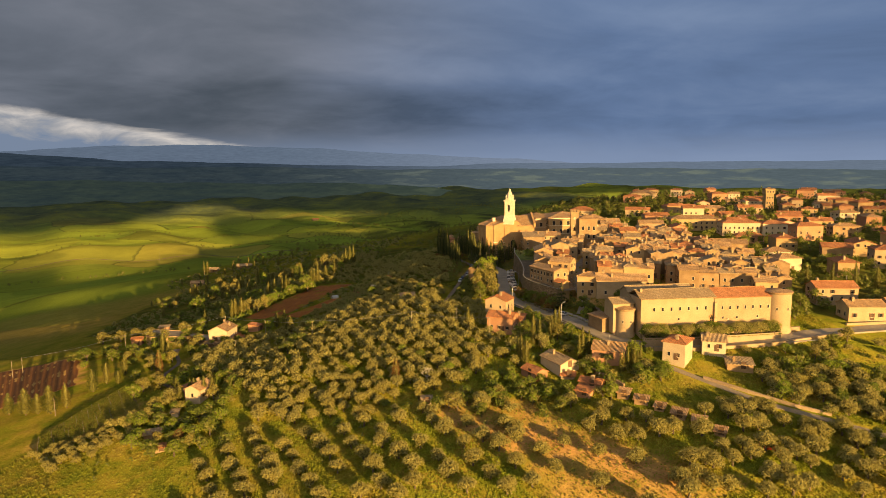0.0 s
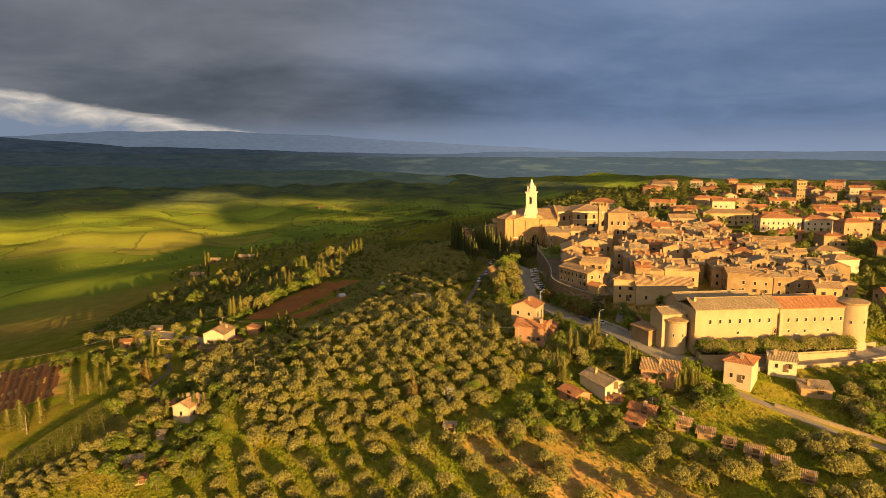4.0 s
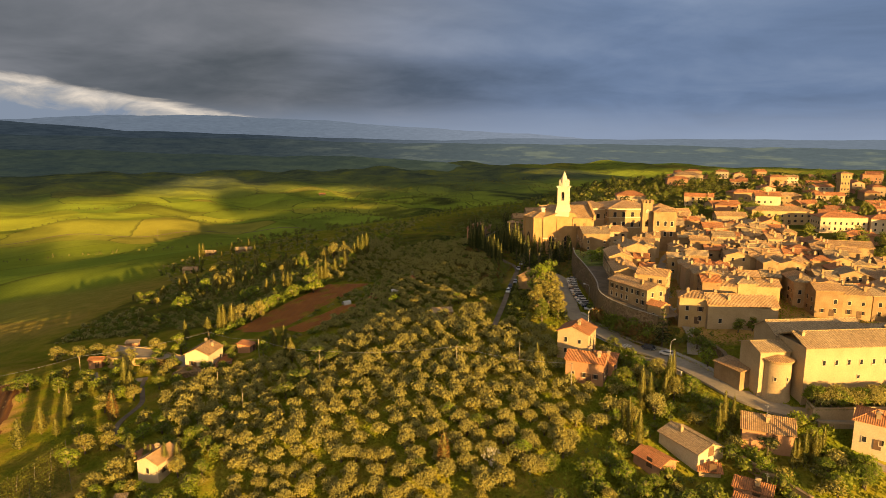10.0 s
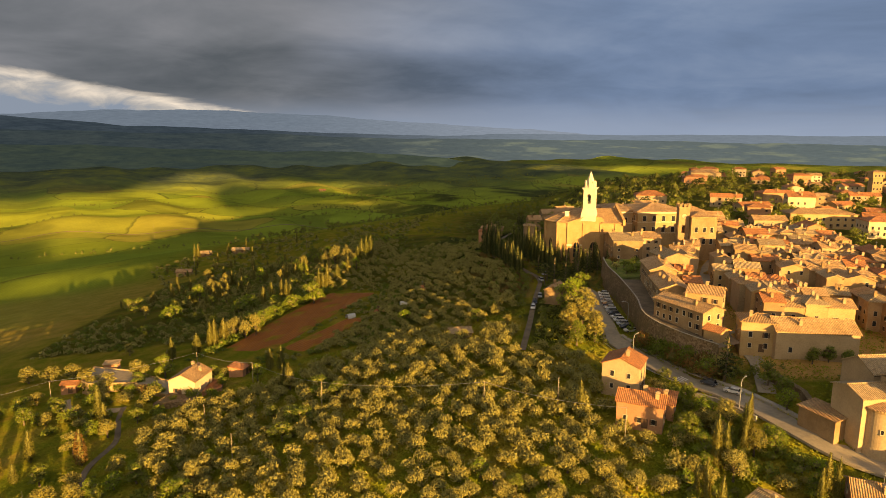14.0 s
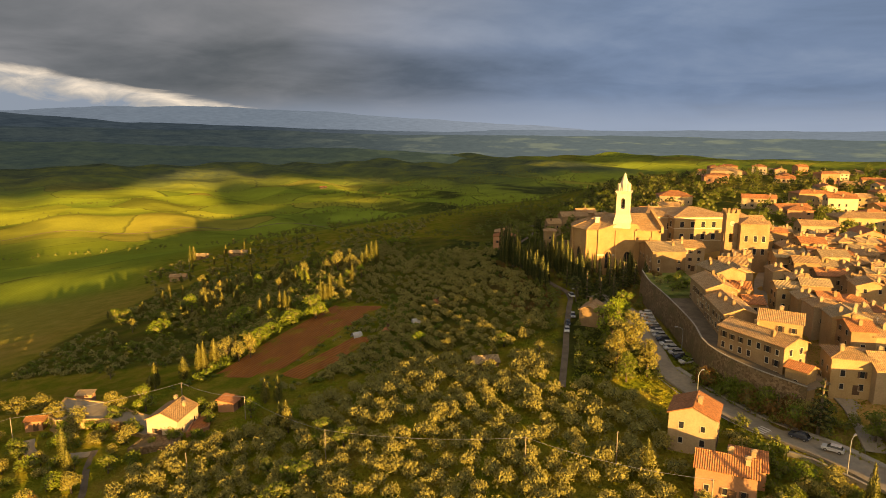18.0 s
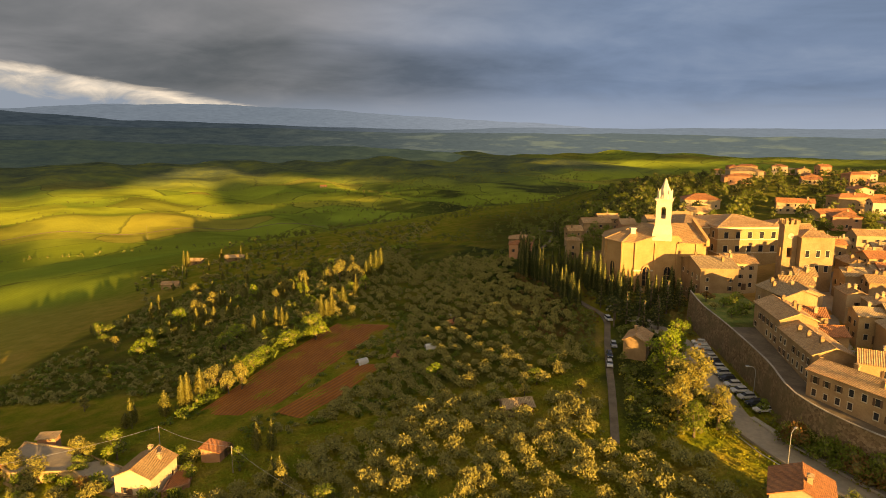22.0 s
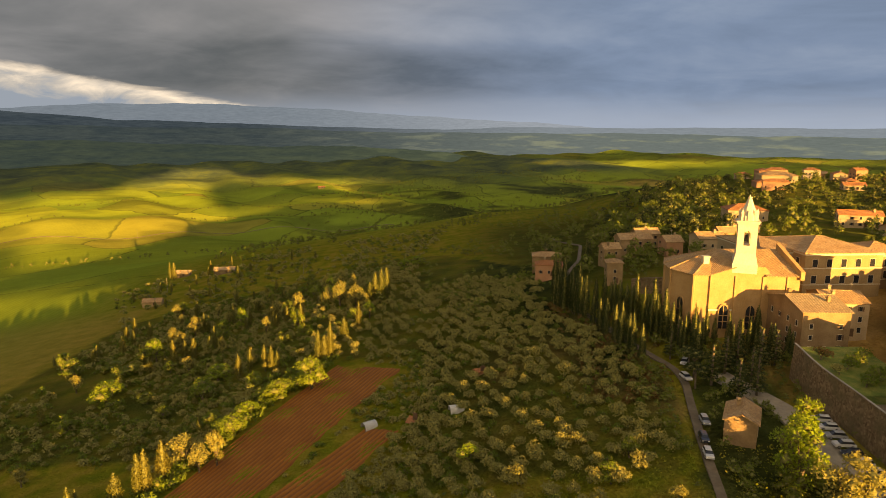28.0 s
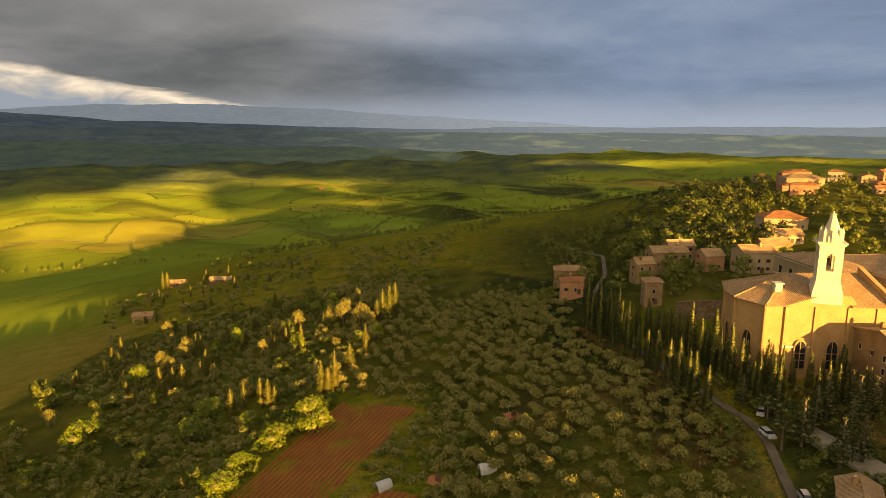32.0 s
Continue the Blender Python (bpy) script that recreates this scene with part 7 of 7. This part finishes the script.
def thicket():
    """Shrubs and young trees between the houses and groves of the near slope."""
    zones = [([(14, 196), (40, 184), (62, 190), (80, 198), (72, 214), (54, 226), (48, 240), (42, 258), (34, 268), (33, 234), (24, 216)], 3.5, 0.9, 61),
             ([(92, 170), (135, 148), (152, 176), (134, 212), (108, 214), (104, 196)], 4.6, 0.75, 62),
             ([(-106, 200), (-74, 192), (-70, 240), (-84, 266), (-106, 266), (-108, 232)], 4.6, 0.75, 63),
             ([(-168, 292), (-120, 284), (-96, 300), (-92, 326), (-150, 330)], 6.0, 0.6, 64),
             ([(-44, 196), (-10, 203), (16, 196), (38, 180), (34, 174), (8, 190), (-20, 194)], 3.8, 0.7, 65)]
    spots = []
    for poly, step, keep, seed in zones:
        spots += [p for p in lattice(poly, step, 17, step * 0.3, seed, keep) if free(*p, 1.0)]
    far = []
    for i, (x, y) in enumerate(spots):
        kind, size = rnd.choice((("bush", rnd.uniform(1.2, 2.3)), ("bush", rnd.uniform(1.0, 1.8)), ("round", rnd.uniform(0.55, 1.0)), ("bush", rnd.uniform(1.6, 2.4))))
        mat = rnd.choice(("leaf", "leaf", "bright", "olive", "pale_leaf")) if kind != "olive" else None
        if kind == "bush" and i % 3 == 0 and len(far) < 160:
            far.append((x, y, size))
            continue
        tree(kind, x, y, size, mat, "in the thicket", "thicket" if kind == "bush" else "hillside trees", rnd.uniform(0.85, 1.15))
    grove("shrubs", "bush", far, "leaf", "low green shrubs on the near slope", "shrubs", 200, 0.26)


thicket()


def plant_far():
    r = random.Random(21)
    spots, dark = [], []
    for x, y in TREES_AT:
        spots.append((x, y, r.uniform(1.0, 1.8)))
    for _ in range(1500):
        y = r.uniform(300, 960)
        x = r.uniform(120 + (y - 400) * 0.2, 210 + y * 0.66)
        if in_poly(x, y, TOWN) or not clear_of(x, y, 2.5):
            continue
        spots.append((x, y, r.uniform(0.7, 1.35)))
    for _ in range(260):
        x, y = r.uniform(130, 310), r.uniform(236, 335)
        if clear_of(x, y, 2.0) and near_line(x, y, MAIN_ROAD) > 6 and not in_poly(x, y, TOWN):
            spots.append((x, y, r.uniform(0.6, 1.15)))
    for _ in range(420):
        t = r.random()
        x, y = 60 + 120 * t + r.gauss(0, 26), 500 + 330 * t + r.gauss(0, 24)
        if clear_of(x, y, 3):
            spots.append((x, y, r.uniform(0.9, 1.7)))
    for _ in range(2300):
        y = r.uniform(470, 1350)
        x = r.gauss(40 + 0.06 * (y - 470), 55 + 0.12 * (y - 470))
        if x > -70 - 0.25 * (y - 470) and noise.noise((x / 70, y / 70, 8.1)) > (y - 700) / 1300 - 0.1 and clear_of(x, y, 3) and free(x, y, 2):
            dark.append((x, y, r.uniform(0.35, 1.0)))
    for _ in range(420):
        x, y = r.uniform(8, 36), r.uniform(292, 400)
        if free(x, y, 1.5) and not (x > 30 and y < 345):
            dark.append((x, y, r.uniform(0.25, 0.6)))
    for _ in range(420):
        x = r.uniform(-165, -95)
        y = r.uniform(380, 640)
        if free(x, y, 2) and not bool(in_poly(x, y, [(-200, 340), (-110, 350), (-140, 400), (-215, 410)])) and x < -100 - max(0, 360 - y) * 0.1:
            dark.append((x, y, r.uniform(0.25, 0.6)))
    for _ in range(420):
        x, y = r.uniform(-125, 130), r.uniform(150, 330)
        if free(x, y, 1.0):
            dark.append((x, y, r.uniform(0.14, 0.34)))
    for _ in range(520):
        x, y = r.uniform(38, 62), r.uniform(262, 396)
        if free(x, y, 0.6) and near_line(x, y, [(41, 345), (39, 325), (41, 305)]) > 4:
            dark.append((x, y, r.uniform(0.15, 0.42)))
    low, grey, rust = [], [], []
    slope = [(-226, 404), (-150, 392), (-112, 378), (-100, 440), (-66, 520), (-60, 640), (-150, 660), (-236, 600)]
    for _ in range(2900):
        x, y = r.uniform(-236, -60), r.uniform(378, 660)
        if bool(in_poly(x, y, slope)) and noise.noise((x / 30, y / 30, 1.7)) > -0.3 and free(x, y, 1.0):
            (low if r.random() < 0.4 else grey).append((x, y, r.uniform(0.7, 1.6)))
    spur = [(-240, 590), (-60, 630), (-35, 830), (-170, 850), (-250, 830), (-310, 720)]
    for _ in range(1500):
        x, y = r.uniform(-310, -35), r.uniform(590, 850)
        if bool(in_poly(x, y, spur)) and noise.noise((x / 34, y / 34, 5.7)) > -0.15 and free(x, y, 1.0):
            (low if r.random() < 0.4 else grey).append((x, y, r.uniform(0.8, 1.8)))
    plots = ([(-81, 440), (-56, 429), (-90, 350), (-113, 356)], [(-64, 386), (-53, 379), (-76, 346), (-86, 352)])
    for _ in range(800):
        x, y = r.uniform(-92, -40), r.uniform(336, 446)
        if free(x, y, 1.0) and x > -112 + (y - 350) * 0.35 and not any(bool(in_poly(x + a, y + b, p)) for p in plots for a in (-1.6, 1.6) for b in (-1.6, 1.6)):
            (low if r.random() < 0.5 else grey).append((x, y, r.uniform(0.6, 1.2)))
    for _ in range(260):
        t = r.random()
        x, y = -113 + 30 * t + r.gauss(-4, 3.5), 352 + 90 * t + r.gauss(0, 2)
        if not bool(in_poly(x - 2, y, plots[0])) and not bool(in_poly(x + 2, y, plots[0])):
            low.append((x, y, r.uniform(0.8, 1.8)))
    for _ in range(700):
        x, y = r.uniform(-2, 40), r.uniform(345, 460)
        if near_line(x, y, [(8, 375), (10, 400), (4, 430), (-6, 450)]) < 13 and free(x, y, 0.6):
            rust.append((x, y, r.uniform(0.5, 1.1)))
    for _ in range(420):
        x, y = r.uniform(-56, 16), r.uniform(336, 560)
        if free(x, y, 1.0) and x < 10 and not bool(in_poly(x, y, [(-92, 346), (-52, 376), (-54, 442), (-84, 442), (-116, 356)])):
            low.append((x, y, r.uniform(0.5, 1.2)))
    grove("slope_scrub", "bush", low, "leaf", "green scrub on the shaded slope", "scrub", 130, 0.27)
    grove("slope_olives", "bush", grey, "olive", "grey-green olive bushes on the shaded slope", "scrub", 140, 0.27)
    grove("rusty_scrub", "bush", rust, "dry", "rust-brown scrub beside the lane", "scrub", 90, 0.3)
    # hedges and lines of trees in the valley
    lines = [[(-1500, 1000), (-900, 1060), (-560, 1100), (-350, 1180)], [(-1200, 1900), (-800, 1960), (-380, 2010), (-60, 2150)], [(-700, 1700), (-430, 1760), (-200, 1750)], [(-320, 1250), (60, 1330), (400, 1500)],
             [(-1800, 1500), (-1300, 1560), (-900, 1640)], [(-200, 980), (60, 1060), (330, 1100)], [(-600, 2280), (-300, 2320), (100, 2420)], [(200, 1900), (500, 2050), (900, 2200)], [(0, 1550), (330, 1720), (700, 1800)],
             [(500, 2600), (1000, 2700), (1600, 2650)], [(-900, 2500), (-300, 2650), (300, 2750)]]
    for line in lines:
        for (xa, ya), (xb, yb) in zip(line, line[1:]):
            n = int(math.hypot(xb - xa, yb - ya) / 9)
            for i in range(n):
                if r.random() < 0.75:
                    t = i / n
                    dark.append((xa + (xb - xa) * t + r.gauss(0, 4), ya + (yb - ya) * t + r.gauss(0, 4), r.uniform(0.5, 1.3)))
    for _ in range(2500):
        y = r.uniform(850, 3000)
        x = r.uniform(-0.1 * y - 200, 0.55 * y)
        if noise.noise((x / 260, y / 260, 3.3)) > -0.02:
            dark.append((x, y, r.uniform(0.6, 1.6)))
    for _ in range(50):
        y = r.uniform(1500, 2700)
        x = r.uniform(-0.75 * y, -0.05 * y)
        dark.append((x, y, r.uniform(0.4, 1.0)))
    near = [s for s in spots if s[1] < 520]
    far = [s for s in spots if s[1] >= 520]
    grove("garden_trees", "round", near, "leaf", "green trees in gardens between the houses", "trees", 220, 0.42)
    grove("wooded_slope", "round", [t for i, t in enumerate(far) if i % 5 > 1], "leaf", "woods and garden trees behind the town", "trees", 130, 0.5)
    # two trees in five of these woods take the darkest leaf colour
    grove("evergreen_woods", "round", [t for i, t in enumerate(far) if i % 5 < 2], "pine", "darker-leaved trees among the woods behind the town", "trees", 130, 0.5)
    grove("scrub_and_trees", "round", [d for d in dark if d[1] < 700], "leaf", "scrub and small trees on the hillsides", "trees", 130, 0.45)
    grove("hedges_and_woods", "round", [d for d in dark if d[1] >= 700], "leaf", "hedges, woods and field trees down in the valley", "trees", 54, 0.75)


plant_far()


def vineyard(low_a, low_b, high_b, high_a, rows, name_where):
    """Rows of vines on posts and wires between a lower and an upper edge; each row is one thing."""
    la, lb, hb, ha = (Vector((*p, 0)) for p in (low_a, low_b, high_b, high_a))
    r = np.random.default_rng(9)
    for i in range(rows):
        p, q = la.lerp(ha, i / (rows - 1)), lb.lerp(hb, i / (rows - 1))
        a = q - p
        ob = thing("vine_row", pose(p.x, p.y, 0), f"row of trained vines on wooden posts {name_where}", "vines", "vine rows")
        n = int(a.length / 5)
        for j in range(n + 1):
            w = p.lerp(q, j / n) - p
            z = ground_at(p.x + w.x, p.y + w.y)
            part("post", POST, ob, pose(w.x, w.y, z))
        m = int(a.length * 44)
        t = r.random(m)
        cs = np.stack([a.x * t + r.normal(0, 0.14, m), a.y * t + r.normal(0, 0.14, m), np.zeros(m)], 1)
        cs[:, 2] = height(p.x + cs[:, 0], p.y + cs[:, 1]) + r.uniform(0.4, 1.7, m)
        v, f = cards(r, cs, r.normal(0, 1, (m, 3)), 0.2)
        part("foliage", soup("foliage", v, f, None, ("vine",)), ob)


POST = Geo().tube((0, 0, -0.3), (0, 0, 1.9), 0.06, 0.05, 5).mesh("post", "pole")
vineyard((-131.6, 198.6), (-111.6, 228.0), (-128.8, 254.6), (-138.4, 210.4), 12, "below the olive trees")


def grass():
    """Rough grass: many upright tufts over the near slopes."""
    r = np.random.default_rng(31)
    n = 150000
    x, y = r.uniform(-150, 150, n), 138 + 200 * r.random(n) ** 1.5
    bare = in_poly(x, y, BARE)
    ok = (~bare | (r.random(n) < 0.3)) & (x > -150 + (y - 138) * 0.2) & (np.abs(x) < 0.72 * y + 12)
    ok &= ~in_poly(x, y, [(-131, 196), (-109, 227), (-128, 258), (-142, 211)])
    for l in ROADS:
        ok &= near_line(x, y, l) > 2.6
    for a, b, c in FOOTPRINTS:
        if b < 380:
            ok &= np.hypot(x - a, y - b) > c * 0.8
    x, y = x[ok], y[ok]
    n = len(x)
    c = np.stack([x, y, height(x, y) - 0.05], 1)
    ang = r.uniform(0, 3.14, n)
    w, h = r.uniform(0.14, 0.34, n), r.uniform(0.22, 0.48, n)
    a = np.stack([np.cos(ang) * w, np.sin(ang) * w, 0 * w], 1)
    up = np.stack([r.normal(0, 0.15, n), r.normal(0, 0.15, n), h], 1)
    q = np.stack([c - a, c + a, c + a * 0.6 + up, c - a * 0.5 + up * r.uniform(0.6, 1.0, (n, 1))], 1)
    tagged(new("grass_tufts", soup("grass_tufts", q.reshape(-1, 3), np.arange(n * 4).reshape(n, 4), None, ("grass",))), "rough tufts of grass on the olive slopes", "grass", kind="stuff")


grass()

# ---- cars, lamps, wires ----
TYRE = Geo().tube((0, -0.11, 0), (0, 0.11, 0), 0.32, 0.32, 14).mesh("tyre", "rubber")
RIM = Geo().tube((0, -0.125, 0), (0, 0.125, 0), 0.2, 0.2, 10).mesh("rim", "galvanised")


def car_meshes(paint, tall):
    """Body, cabin glass and roof of a small hatchback."""
    L, W = 4.1, 1.7
    prof = [(-2.05, 0.35), (-2.05, 0.78), (-1.95, 0.92), (-1.0, 1.02), (1.2, 1.02), (1.95, 0.92), (2.05, 0.7), (2.05, 0.35)]
    g = Geo()
    n = len(prof)
    vs = [(x, -W / 2 + (0.06 if z > 0.9 else 0), z) for x, z in prof] + [(x, W / 2 - (0.06 if z > 0.9 else 0), z) for x, z in prof]
    g.add(vs, [tuple(range(n)), tuple(range(2 * n - 1, n - 1, -1))] + [(i + n, (i + 1) % n + n, (i + 1) % n, i) for i in range(n)])
    top = 1.5 + tall
    c = Geo()
    lo = [(-1.1, 1.0), (1.75, 1.0)]
    hi = [(-0.45, top - 0.05), (1.45, top - 0.05)]
    y0, y1 = W / 2 - 0.08, W / 2 - 0.24
    vs = [(lo[0][0], -y0, 1.0), (lo[1][0], -y0, 1.0), (lo[1][0], y0, 1.0), (lo[0][0], y0, 1.0), (hi[0][0], -y1, top - 0.05), (hi[1][0], -y1, top - 0.05), (hi[1][0], y1, top - 0.05), (hi[0][0], y1, top - 0.05)]
    c.add(vs, [(0, 3, 2, 1), (4, 5, 6, 7), (0, 1, 5, 4), (1, 2, 6, 5), (2, 3, 7, 6), (3, 0, 4, 7)])
    r = Geo().box(hi[0][0] - 0.02, -y1 - 0.02, top - 0.05, hi[1][0] + 0.04, y1 + 0.02, top + 0.03, 0, 0.03)
    return g.mesh("body", paint), c.mesh("window_glass", "pane"), r.mesh("roof", paint)


CARS = {p: car_meshes(p, t) for p, t in (("car_white", 0.0), ("car_grey", 0.05), ("car_dark", 0.0), ("car_red", -0.05))}
CAR_WORDS = {"car_white": "white hatchback", "car_grey": "silver hatchback", "car_dark": "dark blue hatchback", "car_red": "red hatchback"}
LIGHT = Geo().box(-0.03, -0.16, -0.08, 0.03, 0.16, 0.08).mesh("headlight", "lamp_glass")
PLATE = Geo().box(-0.015, -0.26, -0.06, 0.015, 0.26, 0.06).mesh("plate", "white_paint")


def car(x, y, turn, paint, where):
    ob = thing("car", pose(x, y, ground_at(x, y) + 0.14, 0, 0, turn), f"{CAR_WORDS[paint]} parked {where}", "car", "parked cars")
    for name, me in zip(("body", "window_glass", "roof"), CARS[paint]):
        part(name, me, ob)
    for u in (-1.28, 1.28):
        for v in (-0.78, 0.78):
            w = part("wheel", TYRE, ob, pose(u, v, 0.32))
            part("rim", RIM, w)
    for v in (-0.58, 0.58):
        part("headlight", LIGHT, ob, pose(-2.05, v, 0.72))
        part("tail_light", LIGHT, ob, pose(2.05, v, 0.74))
    part("number_plate", PLATE, ob, pose(2.06, 0, 0.5))


paints = ("car_white", "car_white", "car_grey", "car_white", "car_dark", "car_white", "car_grey", "car_dark", "car_white", "car_white", "car_grey", "car_dark", "car_white")
for i, p in enumerate(paints):
    t = i / (len(paints) - 1)
    car(41.0 - 2.0 * math.sin(t * 2.6) + 0.4, 345 - 40 * t, -12 + 20 * t, p, "in a row below the wall")
for x, y, a, p in ((13.0, 336, 78, "car_white"), (14.5, 342, 80, "car_dark"), (17.5, 349, 82, "car_grey"), (52.5, 257.5, -40, "car_white"), (49, 263.5, -50, "car_dark"), (21.5, 371, 95, "car_white"), (24.5, 380, 60, "car_grey"), (112, 222.5, 8, "car_white")):
    car(x, y, a, p, "beside the road")


def street_lamp(x, y, turn, tall=8.0):
    ob = thing("street_lamp", pose(x, y, ground_at(x, y), 0, 0, turn), "grey steel street lamp with curved arm beside the road", "street lamp", "street lamps")
    g = Geo().tube((0, 0, 0), (0, 0, tall - 1.2), 0.12, 0.08, 8)
    pts = [(0, 0, tall - 1.2), (0.25, 0, tall - 0.5), (0.8, 0, tall - 0.12), (1.7, 0, tall)]
    for a, b in zip(pts, pts[1:]):
        g.tube(a, b, 0.07, 0.06, 6)
    part("pole", g.mesh("pole", "galvanised"), ob)
    h = part("lamp_head", Geo().box(1.5, -0.2, tall - 0.08, 2.4, 0.2, tall + 0.12, 0, 0.04).mesh("lamp_head", "galvanised"), ob)
    part("lens", Geo().box(1.65, -0.15, tall - 0.13, 2.3, 0.15, tall - 0.085).mesh("lens", "lamp_glass"), h)


for x, y, a in ((34.8, 283.5, 40), (50.5, 249.5, 40), (105, 223.4, -90), (41.5, 312, 170)):
    street_lamp(x, y, a)


def pole(x, y, tall):
    ob = thing("utility_pole", pose(x, y, ground_at(x, y)), "weathered wooden utility pole carrying a cable", "pole", "utility poles")
    part("post", Geo().tube((0, 0, -0.5), (0, 0, tall), 0.14, 0.1, 7).mesh("post", "pole"), ob)
    part("bracket", Geo().box(-0.35, -0.05, tall - 0.35, 0.35, 0.05, tall - 0.25).mesh("bracket", "iron"), ob)
    return Vector((x, y, ground_at(x, y) + tall - 0.2))


def cable(a, b, sag=1.2):
    n, g = 14, Geo()
    side = Vector((b.y - a.y, a.x - b.x, 0)).normalized() * 0.035
    for i in range(n + 1):
        p = a.lerp(b, i / n) - Vector((0, 0, sag * 4 * (i / n) * (1 - i / n)))
        g.v += [tuple(p + side), tuple(p + Vector((0, 0, 0.035))), tuple(p - side), tuple(p - Vector((0, 0, 0.035)))]
    g.f = [(4 * i + k, 4 * i + (k + 1) % 4, 4 * i + 4 + (k + 1) % 4, 4 * i + 4 + k) for i in range(n) for k in range(4)]
    g.s = [0] * len(g.f)
    tagged(new("cable", g.mesh("cable", "galvanised")), "thin overhead cable strung between poles", "cable", "overhead cables")


LINE = [pole(-205, 305, 8), pole(-160, 318, 8), pole(-112.5, 331, 8.5), pole(-88, 318, 7.5), pole(-56, 278.5, 8), pole(-10.5, 259, 8.5), pole(20.5, 240.5, 8.5)]
for a, b in zip(LINE, LINE[1:]):
    cable(a, b)
for x, y, h in ((8.5, 259, 8), (-77, 262, 7), (-94, 288, 6), (-146, 233, 7), (-204, 296, 9)):
    pole(x, y, h)
for x, y, h in ((-585, 1333, 28), (-270, 1010, 16), (-150, 700, 12), (-260, 705, 12)):
    pole(x, y, h)


def tunnel_tent(x, y, turn):
    ob = thing("tunnel_tent", pose(x, y, ground_at(x, y), 0, 0, turn), "small white canvas tunnel shelter at the field's edge", "shelter")
    g, n = Geo(), 10
    arc = [(-1.6 * math.cos(math.pi * i / n), 2.0 * math.sin(math.pi * i / n)) for i in range(n + 1)]
    inner = [(v * 0.97, w * 0.97) for v, w in arc]
    for u in (-2.0, 2.0):
        g.v += [(u, v, w) for v, w in arc] + [(u, v, w) for v, w in inner]
    k = n + 1
    for i in range(n):
        g.f += [(i, 2 * k + i, 2 * k + i + 1, i + 1), (k + i + 1, 3 * k + i + 1, 3 * k + i, k + i), (i, i + 1, k + i + 1, k + i), (2 * k + i + 1, 2 * k + i, 3 * k + i, 3 * k + i + 1)]
    g.s = [0] * len(g.f)
    part("cover", g.mesh("cover", "canvas"), ob)
    for u in (-2.0, 0, 2.0):
        h = Geo()
        for i in range(n):
            a0, a1 = math.pi * i / n, math.pi * (i + 1) / n
            h.tube((u, -1.5 * math.cos(a0), 1.88 * math.sin(a0)), (u, -1.5 * math.cos(a1), 1.88 * math.sin(a1)), 0.04, 0.04, 4)
        part("hoop", h.mesh("hoop", "iron"), ob)


tunnel_tent(-63, 386, 35)
tunnel_tent(-38, 381, 15)


def netting(x, y, turn, w, label):
    ob = thing("barrier_fence", pose(x, y, ground_at(x, y), 0, 0, turn), label, "fence")
    n = 6
    for i in range(n):
        part("panel", Geo().box(-w / 2 + w * i / n + 0.02, -0.03, 0.1, -w / 2 + w * (i + 1) / n - 0.02, 0.03, 1.1 + 0.15 * math.sin(i * 2.1)).mesh("panel", "red_sheet"), ob, pose(0, 0.25 * math.sin(i * 1.4), 0, 0, 0, 6 * math.sin(i)))
        part("post", POST, ob, pose(-w / 2 + w * i / n, 0, 0))


netting(91, 157.5, -20, 9, "bright red plastic barrier fence among the olives")
netting(86.5, 160.5, 60, 5, "bright red plastic barrier fence among the olives")


def guard_rail(line):
    ob = thing("guard_rail", pose(0, 0, 0), "galvanised guard rail along the road", "guard rail")
    for (xa, ya), (xb, yb) in zip(line, line[1:]):
        za, zb = ground_at(xa, ya) + 0.65, ground_at(xb, yb) + 0.65
        part("rail", Geo().tube((xa, ya, za), (xb, yb, zb), 0.12, 0.12, 4).mesh("rail", "galvanised"), ob)
        part("post", POST, ob, pose(xa, ya, za - 1.5))


guard_rail([(96 + i * 4, 216.0 + i * 0.32 + (0.08 * i * i * 0.1), ) for i in range(12)])
guard_rail([(29.5, 296), (31.5, 288), (34.5, 281), (38.0, 273), (41.5, 266)])


def crossing(x, y, turn):
    ob = thing("zebra_crossing", pose(x, y, ground_at(x, y) + 0.2, 0, 0, turn), "worn white zebra crossing on the asphalt", "road marking")
    for i in range(6):
        part("stripe", Geo().box(-1.4, -2.6 + i * 0.95, 0, 1.4, -2.1 + i * 0.95, 0.02).mesh("stripe", "white_paint"), ob)


crossing(44.2, 268.6, 117)
